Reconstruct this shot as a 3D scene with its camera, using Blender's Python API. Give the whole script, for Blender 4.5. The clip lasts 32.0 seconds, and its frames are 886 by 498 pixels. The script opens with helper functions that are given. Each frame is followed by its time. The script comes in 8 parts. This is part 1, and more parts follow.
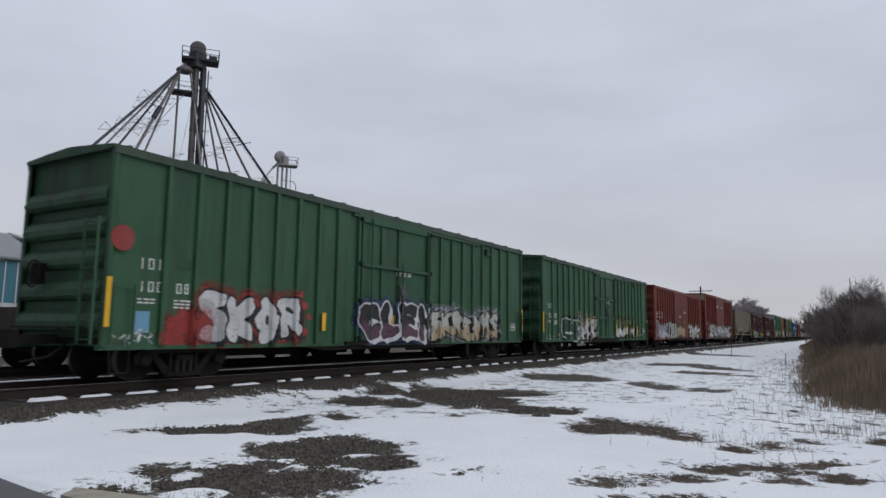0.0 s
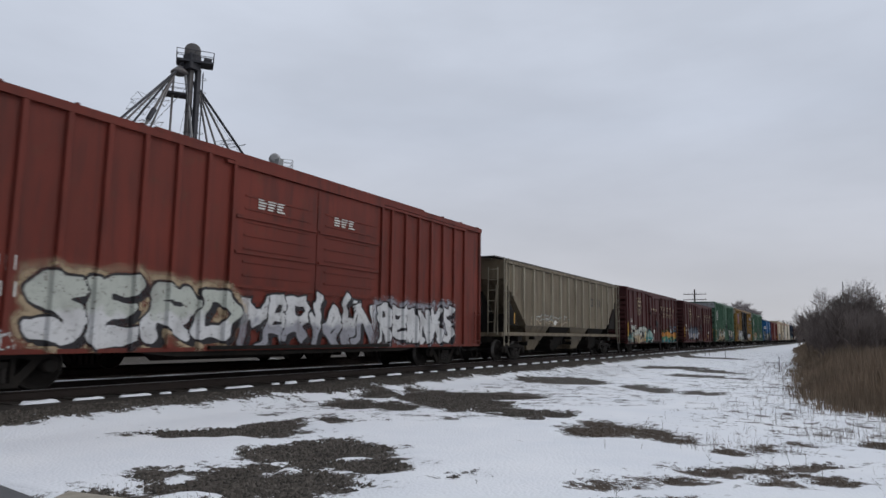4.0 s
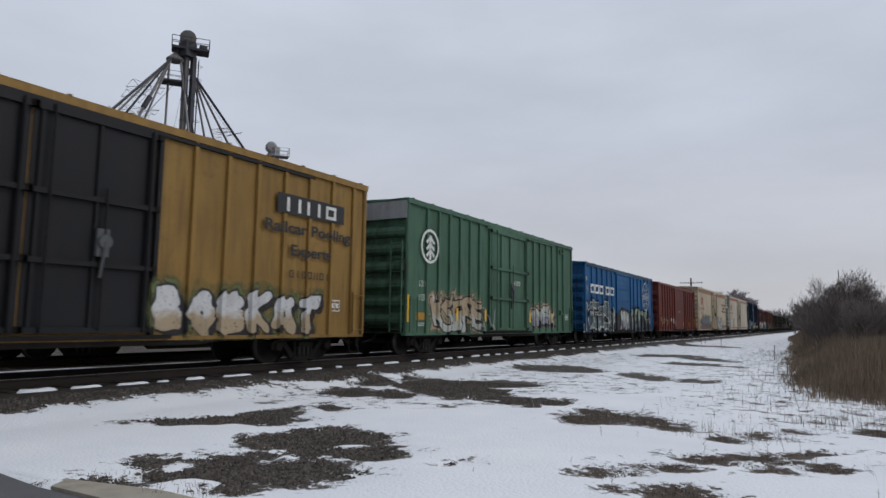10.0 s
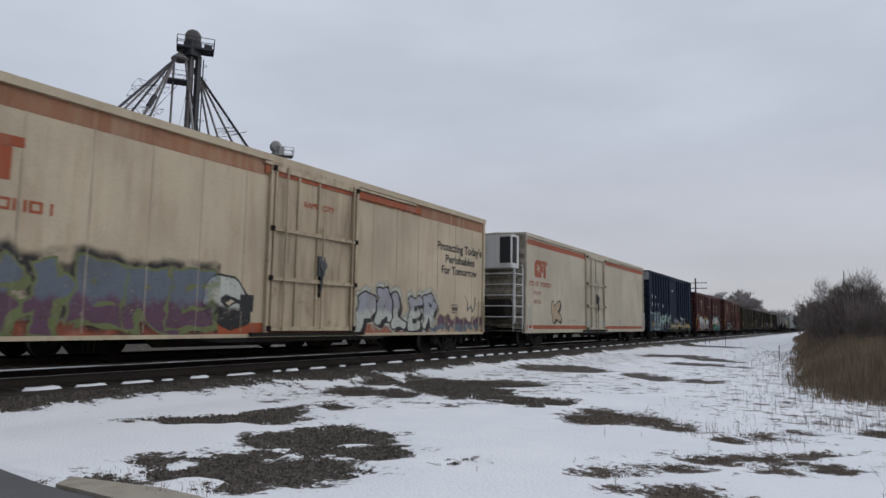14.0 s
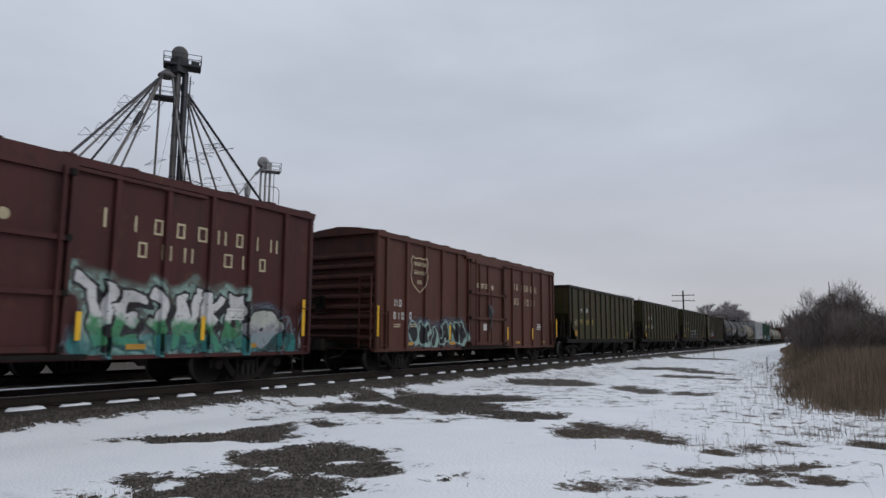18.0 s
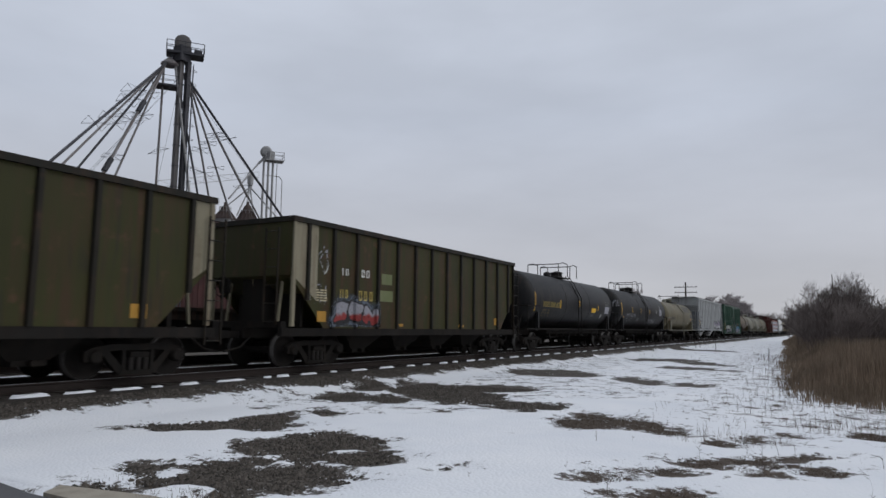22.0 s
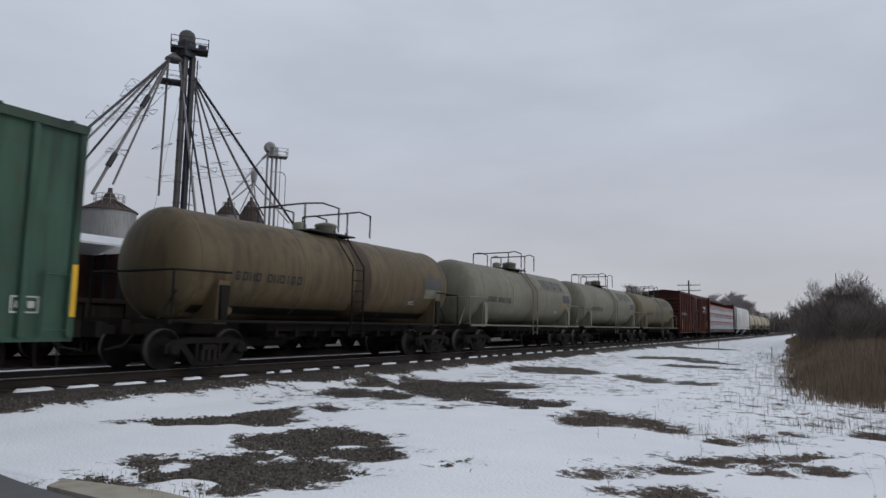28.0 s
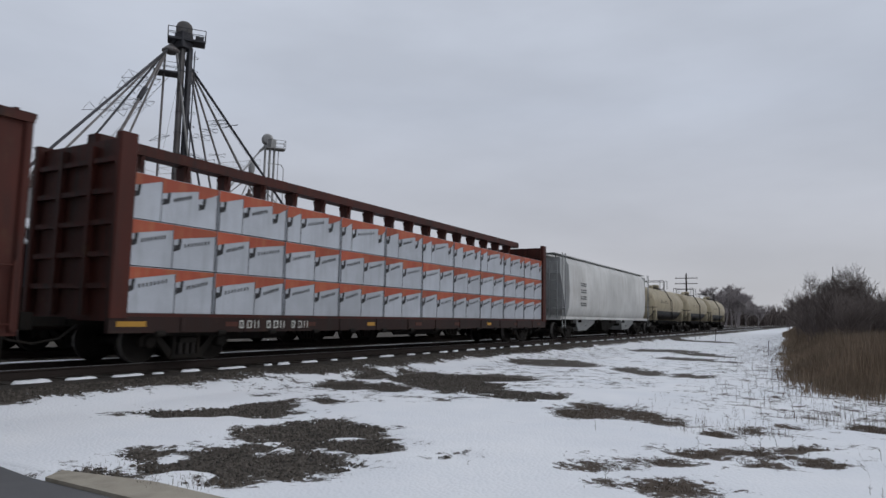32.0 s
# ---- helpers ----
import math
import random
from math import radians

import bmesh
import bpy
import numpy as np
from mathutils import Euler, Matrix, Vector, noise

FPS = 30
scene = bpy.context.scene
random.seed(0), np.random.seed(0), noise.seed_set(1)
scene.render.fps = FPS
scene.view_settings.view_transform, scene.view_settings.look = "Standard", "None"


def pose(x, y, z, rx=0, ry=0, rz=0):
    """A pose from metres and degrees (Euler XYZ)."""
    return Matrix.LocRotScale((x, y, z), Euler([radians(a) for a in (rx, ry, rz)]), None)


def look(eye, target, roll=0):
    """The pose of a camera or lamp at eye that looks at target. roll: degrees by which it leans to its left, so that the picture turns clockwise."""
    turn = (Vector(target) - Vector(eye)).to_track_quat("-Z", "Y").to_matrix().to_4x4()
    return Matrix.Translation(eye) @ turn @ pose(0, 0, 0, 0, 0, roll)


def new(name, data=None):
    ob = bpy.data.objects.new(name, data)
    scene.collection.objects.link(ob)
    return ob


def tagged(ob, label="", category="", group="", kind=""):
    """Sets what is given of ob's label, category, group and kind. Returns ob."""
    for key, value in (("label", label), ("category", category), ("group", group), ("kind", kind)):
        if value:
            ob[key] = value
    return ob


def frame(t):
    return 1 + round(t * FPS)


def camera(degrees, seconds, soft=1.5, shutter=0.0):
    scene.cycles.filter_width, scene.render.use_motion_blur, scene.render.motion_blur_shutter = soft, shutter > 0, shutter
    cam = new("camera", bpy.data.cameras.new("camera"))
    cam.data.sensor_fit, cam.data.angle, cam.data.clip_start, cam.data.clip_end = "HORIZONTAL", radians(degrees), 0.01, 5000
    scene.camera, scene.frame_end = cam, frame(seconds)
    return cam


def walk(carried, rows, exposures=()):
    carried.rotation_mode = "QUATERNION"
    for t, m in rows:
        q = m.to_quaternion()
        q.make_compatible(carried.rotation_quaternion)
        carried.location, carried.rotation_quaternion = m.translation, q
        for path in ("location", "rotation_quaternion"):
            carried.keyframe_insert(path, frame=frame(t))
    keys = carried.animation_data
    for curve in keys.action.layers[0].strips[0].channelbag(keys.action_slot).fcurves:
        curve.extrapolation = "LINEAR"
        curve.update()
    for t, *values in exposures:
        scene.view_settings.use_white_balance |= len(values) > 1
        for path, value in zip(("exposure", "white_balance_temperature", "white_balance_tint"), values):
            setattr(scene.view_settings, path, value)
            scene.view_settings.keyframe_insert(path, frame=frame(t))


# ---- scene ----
import functools

cam = camera(67.34, 32.0, soft=1.5, shutter=0.1)
EYE = (0.0, 0.0, 1.55)


def aim(turn, tilt, lean):
    """Pose of the hand-held camera: degrees left of the track's line, up, and lean."""
    a, b = radians(turn), radians(tilt)
    way = Vector((-math.sin(a) * math.cos(b), math.cos(a) * math.cos(b), math.sin(b)))
    return look(EYE, Vector(EYE) + way, lean)


walk(cam, [(t, aim(a, b, c)) for t, a, b, c in (
    (0, 30.96, 7.03, 0.73), (0.5, 30.97, 7.24, 0.52), (1, 30.90, 7.39, 0.47), (1.5, 30.81, 7.34, 0.54), (2, 30.76, 7.22, 0.57), (2.5, 30.67, 7.12, 0.70),
    (3, 30.55, 7.22, 0.76), (3.5, 30.49, 7.33, 0.79), (5.5, 30.65, 6.85, 0.56), (6, 30.65, 6.80, 0.44), (6.5, 30.60, 6.85, 0.44), (7, 30.55, 6.74, 0.39),
    (7.5, 30.49, 6.61, 0.52), (8, 30.40, 6.51, 0.68), (8.5, 30.35, 6.45, 0.80), (9, 30.32, 6.42, 0.69), (9.5, 30.26, 6.41, 0.72), (10, 30.24, 6.30, 0.77),
    (10.5, 30.29, 6.21, 0.59), (11, 30.29, 6.21, 0.59), (11.5, 30.31, 6.34, 0.72), (12, 30.36, 6.42, 0.86), (12.5, 30.45, 6.43, 0.88), (13, 30.54, 6.37, 0.85),
    (13.5, 30.61, 6.29, 0.86), (14, 30.58, 6.25, 0.93), (14.5, 30.42, 6.24, 0.66), (16.5, 30.03, 6.87, 0.28), (17, 29.98, 7.22, 0.28), (17.5, 29.87, 7.44, 0.16),
    (18, 29.60, 7.52, 0.34), (18.5, 29.33, 7.52, 0.44), (19, 29.08, 7.47, 0.44), (19.5, 28.91, 7.48, 0.55), (20, 28.87, 7.51, 0.46), (20.5, 29.09, 7.35, 0.47),
    (21, 29.40, 7.10, 0.67), (21.5, 29.69, 6.85, 0.67), (22, 29.82, 6.69, 0.68), (22.5, 29.94, 6.70, 0.90), (23, 30.00, 6.76, 0.90), (23.5, 30.02, 6.80, 0.95),
    (24, 30.14, 6.75, 0.97), (24.5, 30.25, 6.58, 0.99), (25, 30.31, 6.45, 1.03), (25.5, 30.32, 6.57, 1.10), (27.5, 30.18, 6.48, 1.08), (28, 30.08, 6.40, 1.03),
    (28.5, 29.94, 6.47, 0.90), (29, 29.90, 6.50, 0.82), (29.5, 29.79, 6.41, 0.95), (30, 29.80, 6.29, 1.03), (30.5, 29.86, 6.13, 0.95), (31, 29.84, 6.10, 1.00),
    (31.5, 29.82, 5.94, 0.94), (32, 29.89, 5.77, 1.11))],
    exposures=[(0, 0.05), (10, 0.04), (14, 0.01), (20, -0.03), (24, -0.05), (28, -0.07), (32, -0.08)])

# ---- light: an overcast winter sky ----
world = bpy.data.worlds.new("overcast_sky")
scene.world = world
world.use_nodes = True
wn, wl = world.node_tree.nodes, world.node_tree.links
wn.clear()


def wnode(kind, **values):
    n = wn.new(kind)
    for k, v in values.items():
        n.inputs[k].default_value = v
    return n


coord = wn.new("ShaderNodeTexCoord")
sep = wn.new("ShaderNodeSeparateXYZ")
wl.new(coord.outputs["Generated"], sep.inputs[0])
ramp = wn.new("ShaderNodeValToRGB")
wl.new(sep.outputs["Z"], ramp.inputs[0])
stops = ramp.color_ramp.elements
stops[0].position, stops[0].color = 0.0, (0.53, 0.535, 0.57, 1)
stops[1].position, stops[1].color = 1.0, (0.80, 0.85, 0.94, 1)
for at_z, c in ((0.10, (0.535, 0.55, 0.605, 1)), (0.30, (0.54, 0.585, 0.68, 1)), (0.50, (0.60, 0.65, 0.75, 1))):
    e = stops.new(at_z)
    e.color = c
stretch = wn.new("ShaderNodeMapping")
stretch.inputs["Scale"].default_value = (1.6, 1.6, 5.0)
wl.new(coord.outputs["Generated"], stretch.inputs[0])
cloud = wnode("ShaderNodeTexNoise", Scale=1.9, Detail=5.0, Roughness=0.5)
wl.new(stretch.outputs[0], cloud.inputs["Vector"])
band = wn.new("ShaderNodeMapRange")
band.inputs["From Min"].default_value, band.inputs["From Max"].default_value = 0.35, 0.68
band.inputs["To Min"].default_value, band.inputs["To Max"].default_value = 0.935, 1.06
wl.new(cloud.outputs["Fac"], band.inputs["Value"])
tone = wn.new("ShaderNodeVectorMath")
tone.operation = "SCALE"
wl.new(ramp.outputs["Color"], tone.inputs[0])
wl.new(band.outputs["Result"], tone.inputs["Scale"])
thin = wn.new("ShaderNodeMapRange")  # unseen sky behind the camera dimmed, to darken the cars' ends
thin.interpolation_type = "SMOOTHSTEP"
for key, value in (("From Min", -0.9), ("From Max", 0.35), ("To Min", 0.58), ("To Max", 1.0)):
    thin.inputs[key].default_value = value
wl.new(sep.outputs["Y"], thin.inputs["Value"])
lit = wn.new("ShaderNodeVectorMath")
lit.operation = "SCALE"
wl.new(tone.outputs[0], lit.inputs[0])
wl.new(thin.outputs["Result"], lit.inputs["Scale"])
deck = wnode("ShaderNodeBackground", Strength=1.0)
wl.new(lit.outputs[0], deck.inputs["Color"])
sky = wn.new("ShaderNodeTexSky")
sky.sky_type, sky.sun_disc = "NISHITA", False
sky.sun_elevation, sky.sun_rotation = radians(34), radians(66)
clear = wnode("ShaderNodeBackground", Strength=0.06)
wl.new(sky.outputs[0], clear.inputs["Color"])
cover = wnode("ShaderNodeMixShader", Fac=0.94)
wl.new(clear.outputs[0], cover.inputs[1])
wl.new(deck.outputs[0], cover.inputs[2])
wout = wn.new("ShaderNodeOutputWorld")
wl.new(cover.outputs[0], wout.inputs[0])

sun = new("sun", bpy.data.lights.new("sun", "SUN"))
sun.data.energy, sun.data.angle, sun.data.color = 0.6, radians(40), (1.0, 0.97, 0.93)
sun.matrix_world = look((34, 15, 25), (0, 0, 0))


# ---- materials ----
RUST, SOOT, DUST = (0.09, 0.045, 0.025), (0.02, 0.018, 0.016), (0.30, 0.27, 0.22)


def material(name, base, rough=0.6, metal=0.0, vary=0.2, scale=2.0, grime=None, amount=0.0, streak=6.0, bump=0.15, fine=40.0, pieces=0.0, islands=0.0, gloss=0.35, rust=0.0):
    """Weathered surface: two scales of variation, vertical streaks of grime, fine relief."""
    m = bpy.data.materials.new(name)
    m.use_nodes = True
    nt = m.node_tree
    n, l = nt.nodes, nt.links
    b = n["Principled BSDF"]
    b.inputs["Metallic"].default_value = metal
    b.inputs["Specular IOR Level"].default_value = gloss
    tc = n.new("ShaderNodeTexCoord")
    info = n.new("ShaderNodeObjectInfo")

    def noise_at(s, detail, squash=None):
        v = tc.outputs["Object"]
        if squash:
            mp = n.new("ShaderNodeMapping")
            mp.inputs["Scale"].default_value = squash
            l.new(v, mp.inputs[0])
            v = mp.outputs[0]
        t = n.new("ShaderNodeTexNoise")
        t.noise_dimensions = "4D"
        t.inputs["Scale"].default_value, t.inputs["Detail"].default_value = s, detail
        l.new(v, t.inputs["Vector"])
        l.new(info.outputs["Random"], t.inputs["W"])
        return t.outputs["Fac"]

    def ranged(f, a, c, lo, hi):
        r = n.new("ShaderNodeMapRange")
        for k, v in (("From Min", a), ("From Max", c), ("To Min", lo), ("To Max", hi)):
            r.inputs[k].default_value = v
        l.new(f, r.inputs["Value"])
        return r.outputs["Result"]

    def times(f, g):
        x = n.new("ShaderNodeMath")
        x.operation = "MULTIPLY"
        for i, v in enumerate((f, g)):
            if isinstance(v, float):
                x.inputs[i].default_value = v
            else:
                l.new(v, x.inputs[i])
        return x.outputs[0]

    def mixed(f, a, c):
        x = n.new("ShaderNodeMix")
        x.data_type = "RGBA"
        l.new(f, x.inputs["Factor"]) if not isinstance(f, float) else None
        for key, v in (("A", a), ("B", c)):
            s = [i for i in x.inputs if i.name == key and i.type == "RGBA"][0]
            if isinstance(v, tuple):
                s.default_value = (*v, 1)
            else:
                l.new(v, s)
        return [o for o in x.outputs if o.type == "RGBA"][0]

    big, small = noise_at(scale * 0.35, 4.0), noise_at(fine, 3.0)
    k = times(ranged(big, 0.3, 0.7, 1 - vary, 1 + vary), ranged(small, 0.3, 0.7, 1 - vary * 0.35, 1 + vary * 0.35))
    if pieces:
        k = times(k, ranged(info.outputs["Random"], 0, 1, 1 - pieces, 1 + pieces))
    if islands:
        geo = n.new("ShaderNodeNewGeometry")
        k = times(k, ranged(geo.outputs["Random Per Island"], 0, 1, 1 - islands, 1 + islands))
    sc = n.new("ShaderNodeVectorMath")
    sc.operation = "SCALE"
    sc.inputs[0].default_value = base
    l.new(k, sc.inputs["Scale"])
    col = sc.outputs[0]
    rgh = ranged(small, 0.3, 0.7, rough - 0.08, rough + 0.08)
    if grime:
        s = ranged(noise_at(streak, 5.0, (1.0, 1.0, 0.12)), 0.44, 0.64, 0.0, 1.0)
        p = ranged(noise_at(scale * 0.6, 4.0), 0.35, 0.65, 0.25, 1.0)
        col = mixed(times(times(s, p), amount), col, grime)
    if rust:
        spot = ranged(noise_at(3.1, 8.0), 0.60, 0.76, 0.0, 1.0)
        drip = ranged(noise_at(9.0, 4.0, (1.0, 1.0, 0.08)), 0.50, 0.72, 0.0, 1.0)
        col = mixed(times(spot, rust), col, RUST)
        col = mixed(times(times(drip, ranged(noise_at(0.9, 2.0), 0.45, 0.65, 0.0, 1.0)), rust * 0.9), col, SOOT)
    l.new(col, b.inputs["Base Color"])
    l.new(rgh, b.inputs["Roughness"])
    if bump:
        bp = n.new("ShaderNodeBump")
        bp.inputs["Strength"].default_value, bp.inputs["Distance"].default_value = bump, 0.02
        l.new(small, bp.inputs["Height"])
        l.new(bp.outputs[0], b.inputs["Normal"])
    return m


BASES = {}


def paint(name, base, grime=SOOT, amount=0.42, vary=0.20, rough=0.55, rust=0.4, gloss=0.2):
    BASES[name] = base
    return material(name, tuple(c * 0.64 for c in base), rough, 0.0, vary, 1.2, grime, amount, 5.0, 0.06, 30.0, rust=rust, gloss=gloss)


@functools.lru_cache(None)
def soot_shaded(mat):
    """The side paint, darker: soot, road dirt and the cars' end shading mixed in."""
    return paint("soot_shaded_" + mat.name, tuple(c * 0.88 for c in BASES[mat.name]), SOOT, 0.8, rust=0.6)


GREEN = paint("green_paint", (0.058, 0.152, 0.080))
GREEN_DULL = paint("dull_green_paint", (0.075, 0.155, 0.108))
GREEN_OLD = paint("faded_green_paint", (0.095, 0.205, 0.13))
RED = paint("red_oxide_paint", (0.225, 0.044, 0.029), amount=0.45)
BRICK = paint("brick_red_paint", (0.20, 0.043, 0.032), amount=0.35)
MAROON = paint("maroon_paint", (0.104, 0.031, 0.030), (0.035, 0.016, 0.013), 0.6, rust=0.75)
BROWN = paint("brown_paint", (0.115, 0.031, 0.022), SOOT, 0.5, rust=0.6)
RUSTY = paint("rusty_brown_paint", (0.135, 0.050, 0.036), (0.045, 0.022, 0.016), 0.6, rust=0.6)
YELLOW = paint("ochre_yellow_paint", (0.40, 0.235, 0.065), RUST, 0.45)
BLUE = paint("blue_paint", (0.018, 0.145, 0.36), SOOT, 0.35, rust=0.25)
NAVY = paint("navy_paint", (0.0175, 0.031, 0.062), SOOT, 0.3, rough=0.7, rust=0.08, gloss=0.10)
CREAM = paint("cream_paint", (0.70, 0.59, 0.425), (0.27, 0.17, 0.095), 0.30, rust=0.10)
CREAM_CLEAN = paint("pale_cream_paint", (0.68, 0.61, 0.48), (0.30, 0.24, 0.17), 0.35, rust=0.12)
ORANGE = paint("orange_red_paint", (0.48, 0.115, 0.05), DUST, 0.3)
TAN_STEEL = paint("dirty_tan_paint", (0.25, 0.205, 0.14), (0.05, 0.036, 0.025), 0.7, rust=0.7)
TAN_POST = paint("pale_tan_paint", (0.45, 0.40, 0.30), RUST, 0.55, rust=0.6)
OLIVE = paint("olive_drab_paint", (0.058, 0.058, 0.016), (0.060, 0.030, 0.016), 0.9, rust=0.95)
OLIVE_GREEN = paint("faded_green_square", (0.035, 0.085, 0.045))
OLIVE_POST = paint("dark_olive_paint", (0.016, 0.015, 0.010), RUST, 0.25)
BONE = paint("bone_white_paint", (0.40, 0.36, 0.25), RUST, 0.6)
BLACK = paint("black_tank_paint", (0.013, 0.013, 0.014), (0.045, 0.038, 0.032), 0.45, rough=0.52)
SAGE = paint("sage_grey_paint", (0.24, 0.222, 0.15), (0.12, 0.095, 0.055), 0.55)
SAGE_PALE = paint("pale_sage_paint", (0.315, 0.303, 0.235), (0.11, 0.10, 0.07), 0.5)
UMBER = paint("umber_tank_paint", (0.20, 0.15, 0.085), SOOT, 0.55)
SAND = paint("sand_tank_paint", (0.66, 0.57, 0.40), SOOT, 0.35)
GREY_CAR = paint("light_grey_paint", (0.60, 0.615, 0.61), (0.17, 0.16, 0.15), 0.5, rust=0.25)
SLATE_PANEL = paint("dull_slate_paint", (0.23, 0.24, 0.25), SOOT, 0.3)
GREY_DARK = paint("slate_grey_paint", (0.14, 0.145, 0.15), SOOT, 0.3)
WHITE_CAR = paint("white_car_paint", (0.88, 0.88, 0.86), (0.32, 0.29, 0.25), 0.35, rust=0.12)
ALU = paint("weathered_zinc_roof", (0.42, 0.44, 0.45), RUST, 0.3, rough=0.5)
STEEL = material("undercarriage_steel", (0.016, 0.0145, 0.013), 0.85, 0.0, 0.35, 3.0, (0.03, 0.022, 0.017), 0.5, bump=0.3, gloss=0.12)
WHEEL = material("wheel_steel", (0.020, 0.0175, 0.016), 0.8, 0.0, 0.3, 4.0, bump=0.2, gloss=0.1)
TREAD = material("polished_tread", (0.10, 0.095, 0.09), 0.5, 0.6, 0.1, 4.0)
SPRING = material("spring_steel", (0.016, 0.013, 0.011), 0.7, 0.1, 0.3, 4.0)
PIPE = material("pipe_steel", (0.05, 0.048, 0.046), 0.6, 0.2, 0.2, 3.0)
REFLECT = material("yellow_reflective_strip", (0.75, 0.43, 0.02), 0.45, 0.0, 0.12, 6.0)
REFLECT_OLD = material("orange_yellow_strip", (0.42, 0.22, 0.03), 0.55, 0.0, 0.2, 6.0)
LETTER = material("white_lettering", (0.62, 0.62, 0.58), 0.6, 0.0, 0.22, 6.0)
LETTER_TAN = material("buff_lettering", (0.50, 0.43, 0.28), 0.6, 0.0, 0.22, 6.0)
LETTER_DARK = material("dark_lettering", (0.02, 0.02, 0.022), 0.6, 0.0, 0.2, 6.0)
LETTER_BLUE = material("blue_lettering", (0.032, 0.040, 0.055), 0.6, 0.0, 0.3, 6.0)
EMBLEM_RED = material("orange_red_lettering", (0.52, 0.085, 0.03), 0.6, 0.0, 0.2, 6.0)
LETTER_SKY = material("sky_blue_lettering", (0.06, 0.17, 0.38), 0.6, 0.0, 0.2, 6.0)
LETTER_YEL = material("yellow_lettering", (0.38, 0.29, 0.07), 0.6, 0.0, 0.3, 6.0)
SPRAY_RGB = dict(pine=(0.03, 0.075, 0.045), fog=(0.115, 0.145, 0.155), sage=(0.25, 0.31, 0.24),
    white=(0.60, 0.60, 0.60), grey=(0.30, 0.30, 0.33), black=(0.02, 0.019, 0.022), red=(0.27, 0.035, 0.032), sky=(0.14, 0.31, 0.45),
    navy=(0.035, 0.05, 0.13), green=(0.06, 0.24, 0.11), lime=(0.26, 0.32, 0.08), gold=(0.45, 0.34, 0.06), orange=(0.55, 0.20, 0.03),
    teal=(0.05, 0.24, 0.24), tan=(0.40, 0.31, 0.20), lilac=(0.37, 0.34, 0.41), pale=(0.45, 0.47, 0.42), plum=(0.10, 0.05, 0.08), mint=(0.28, 0.40, 0.36), slate=(0.11, 0.13, 0.16), moss=(0.13, 0.15, 0.06))
SPRAY = {k: material("spray_" + k, c, 0.6, 0.0, 0.2, 2.5, DUST, 0.15) for k, c in SPRAY_RGB.items()}
TIMBER = material("creosoted_tie_wood", (0.034, 0.028, 0.024), 0.85, 0.0, 0.35, 4.0, bump=0.4, pieces=0.3)
RAIL = material("rail_steel", (0.028, 0.020, 0.017), 0.75, 0.1, 0.2, 3.0)
RAIL_TOP = material("bright_rail_head", (0.35, 0.35, 0.36), 0.3, 0.9, 0.08, 3.0)
GALV = material("galvanised_steel", (0.34, 0.34, 0.34), 0.55, 0.25, 0.15, 1.0, (0.12, 0.10, 0.09), 0.35)
CASING = material("grey_casing_steel", (0.13, 0.125, 0.125), 0.6, 0.1, 0.25, 1.0, RUST, 0.45)
SPOUT = material("dull_spout_steel", (0.21, 0.20, 0.20), 0.6, 0.2, 0.2, 1.0, RUST, 0.5)
GALV_DARK = material("dull_dark_steel", (0.060, 0.060, 0.068), 0.6, 0.3, 0.2, 1.0)
BIN_ROOF = material("rusty_bin_roof", (0.085, 0.066, 0.062), 0.7, 0.2, 0.25, 1.0, RUST, 0.6)
TEAL_WALL = material("teal_sheet_wall", (0.055, 0.19, 0.25), 0.55, 0.0, 0.12, 1.0, DUST, 0.2)
WHITE_WALL = material("white_sheet_wall", (0.60, 0.62, 0.64), 0.55, 0.0, 0.08, 1.0, DUST, 0.25)
GREY_ROOF = material("grey_sheet_roof", (0.23, 0.24, 0.255), 0.5, 0.2, 0.1, 1.0, RUST, 0.2)
BARN_RED = material("dull_red_siding", (0.075, 0.028, 0.026), 0.7, 0.0, 0.2, 1.0, SOOT, 0.4)
ASPHALT = material("worn_asphalt", (0.125, 0.125, 0.13), 0.85, 0.0, 0.2, 2.0, bump=0.35, fine=120.0)
CONCRETE = material("tan_concrete", (0.36, 0.325, 0.265), 0.85, 0.0, 0.15, 2.0, (0.13, 0.11, 0.085), 0.4, bump=0.3, fine=90.0)
STONE = material("crushed_stone", (0.083, 0.072, 0.061), 0.9, 0.0, 0.2, 6.0, islands=0.55, bump=0.2)
SNOW_LUMP = material("crusted_snow", (0.80, 0.82, 0.85), 0.75, 0.0, 0.05, 4.0, bump=0.3, gloss=0.2)
REED = material("dry_reed", (0.235, 0.180, 0.132), 0.9, 0.0, 0.28, 1.2, islands=0.3, gloss=0.1, bump=0.0)
TURF_GRASS = material("matted_dead_grass", (0.115, 0.093, 0.072), 0.95, 0.0, 0.25, 3.0, islands=0.45, gloss=0.05, bump=0.0)
WEED = material("dry_weed_stalk", (0.115, 0.086, 0.060), 0.9, 0.0, 0.2, 2.0, islands=0.4, gloss=0.1, bump=0.0)
BARK = material("grey_brown_bark", (0.138, 0.116, 0.108), 0.95, 0.0, 0.2, 0.5, islands=0.15, gloss=0.1, bump=0.0)
# paler than BARK: distance haze is mixed into the twig colour
HAZY_TWIG = material("hazy_far_twigs", (0.33, 0.30, 0.30), 0.95, 0.0, 0.2, 0.3, gloss=0.1, bump=0.0)
POLE_WOOD = material("weathered_pole_wood", (0.055, 0.045, 0.04), 0.9, 0.0, 0.25, 2.0, bump=0.2)
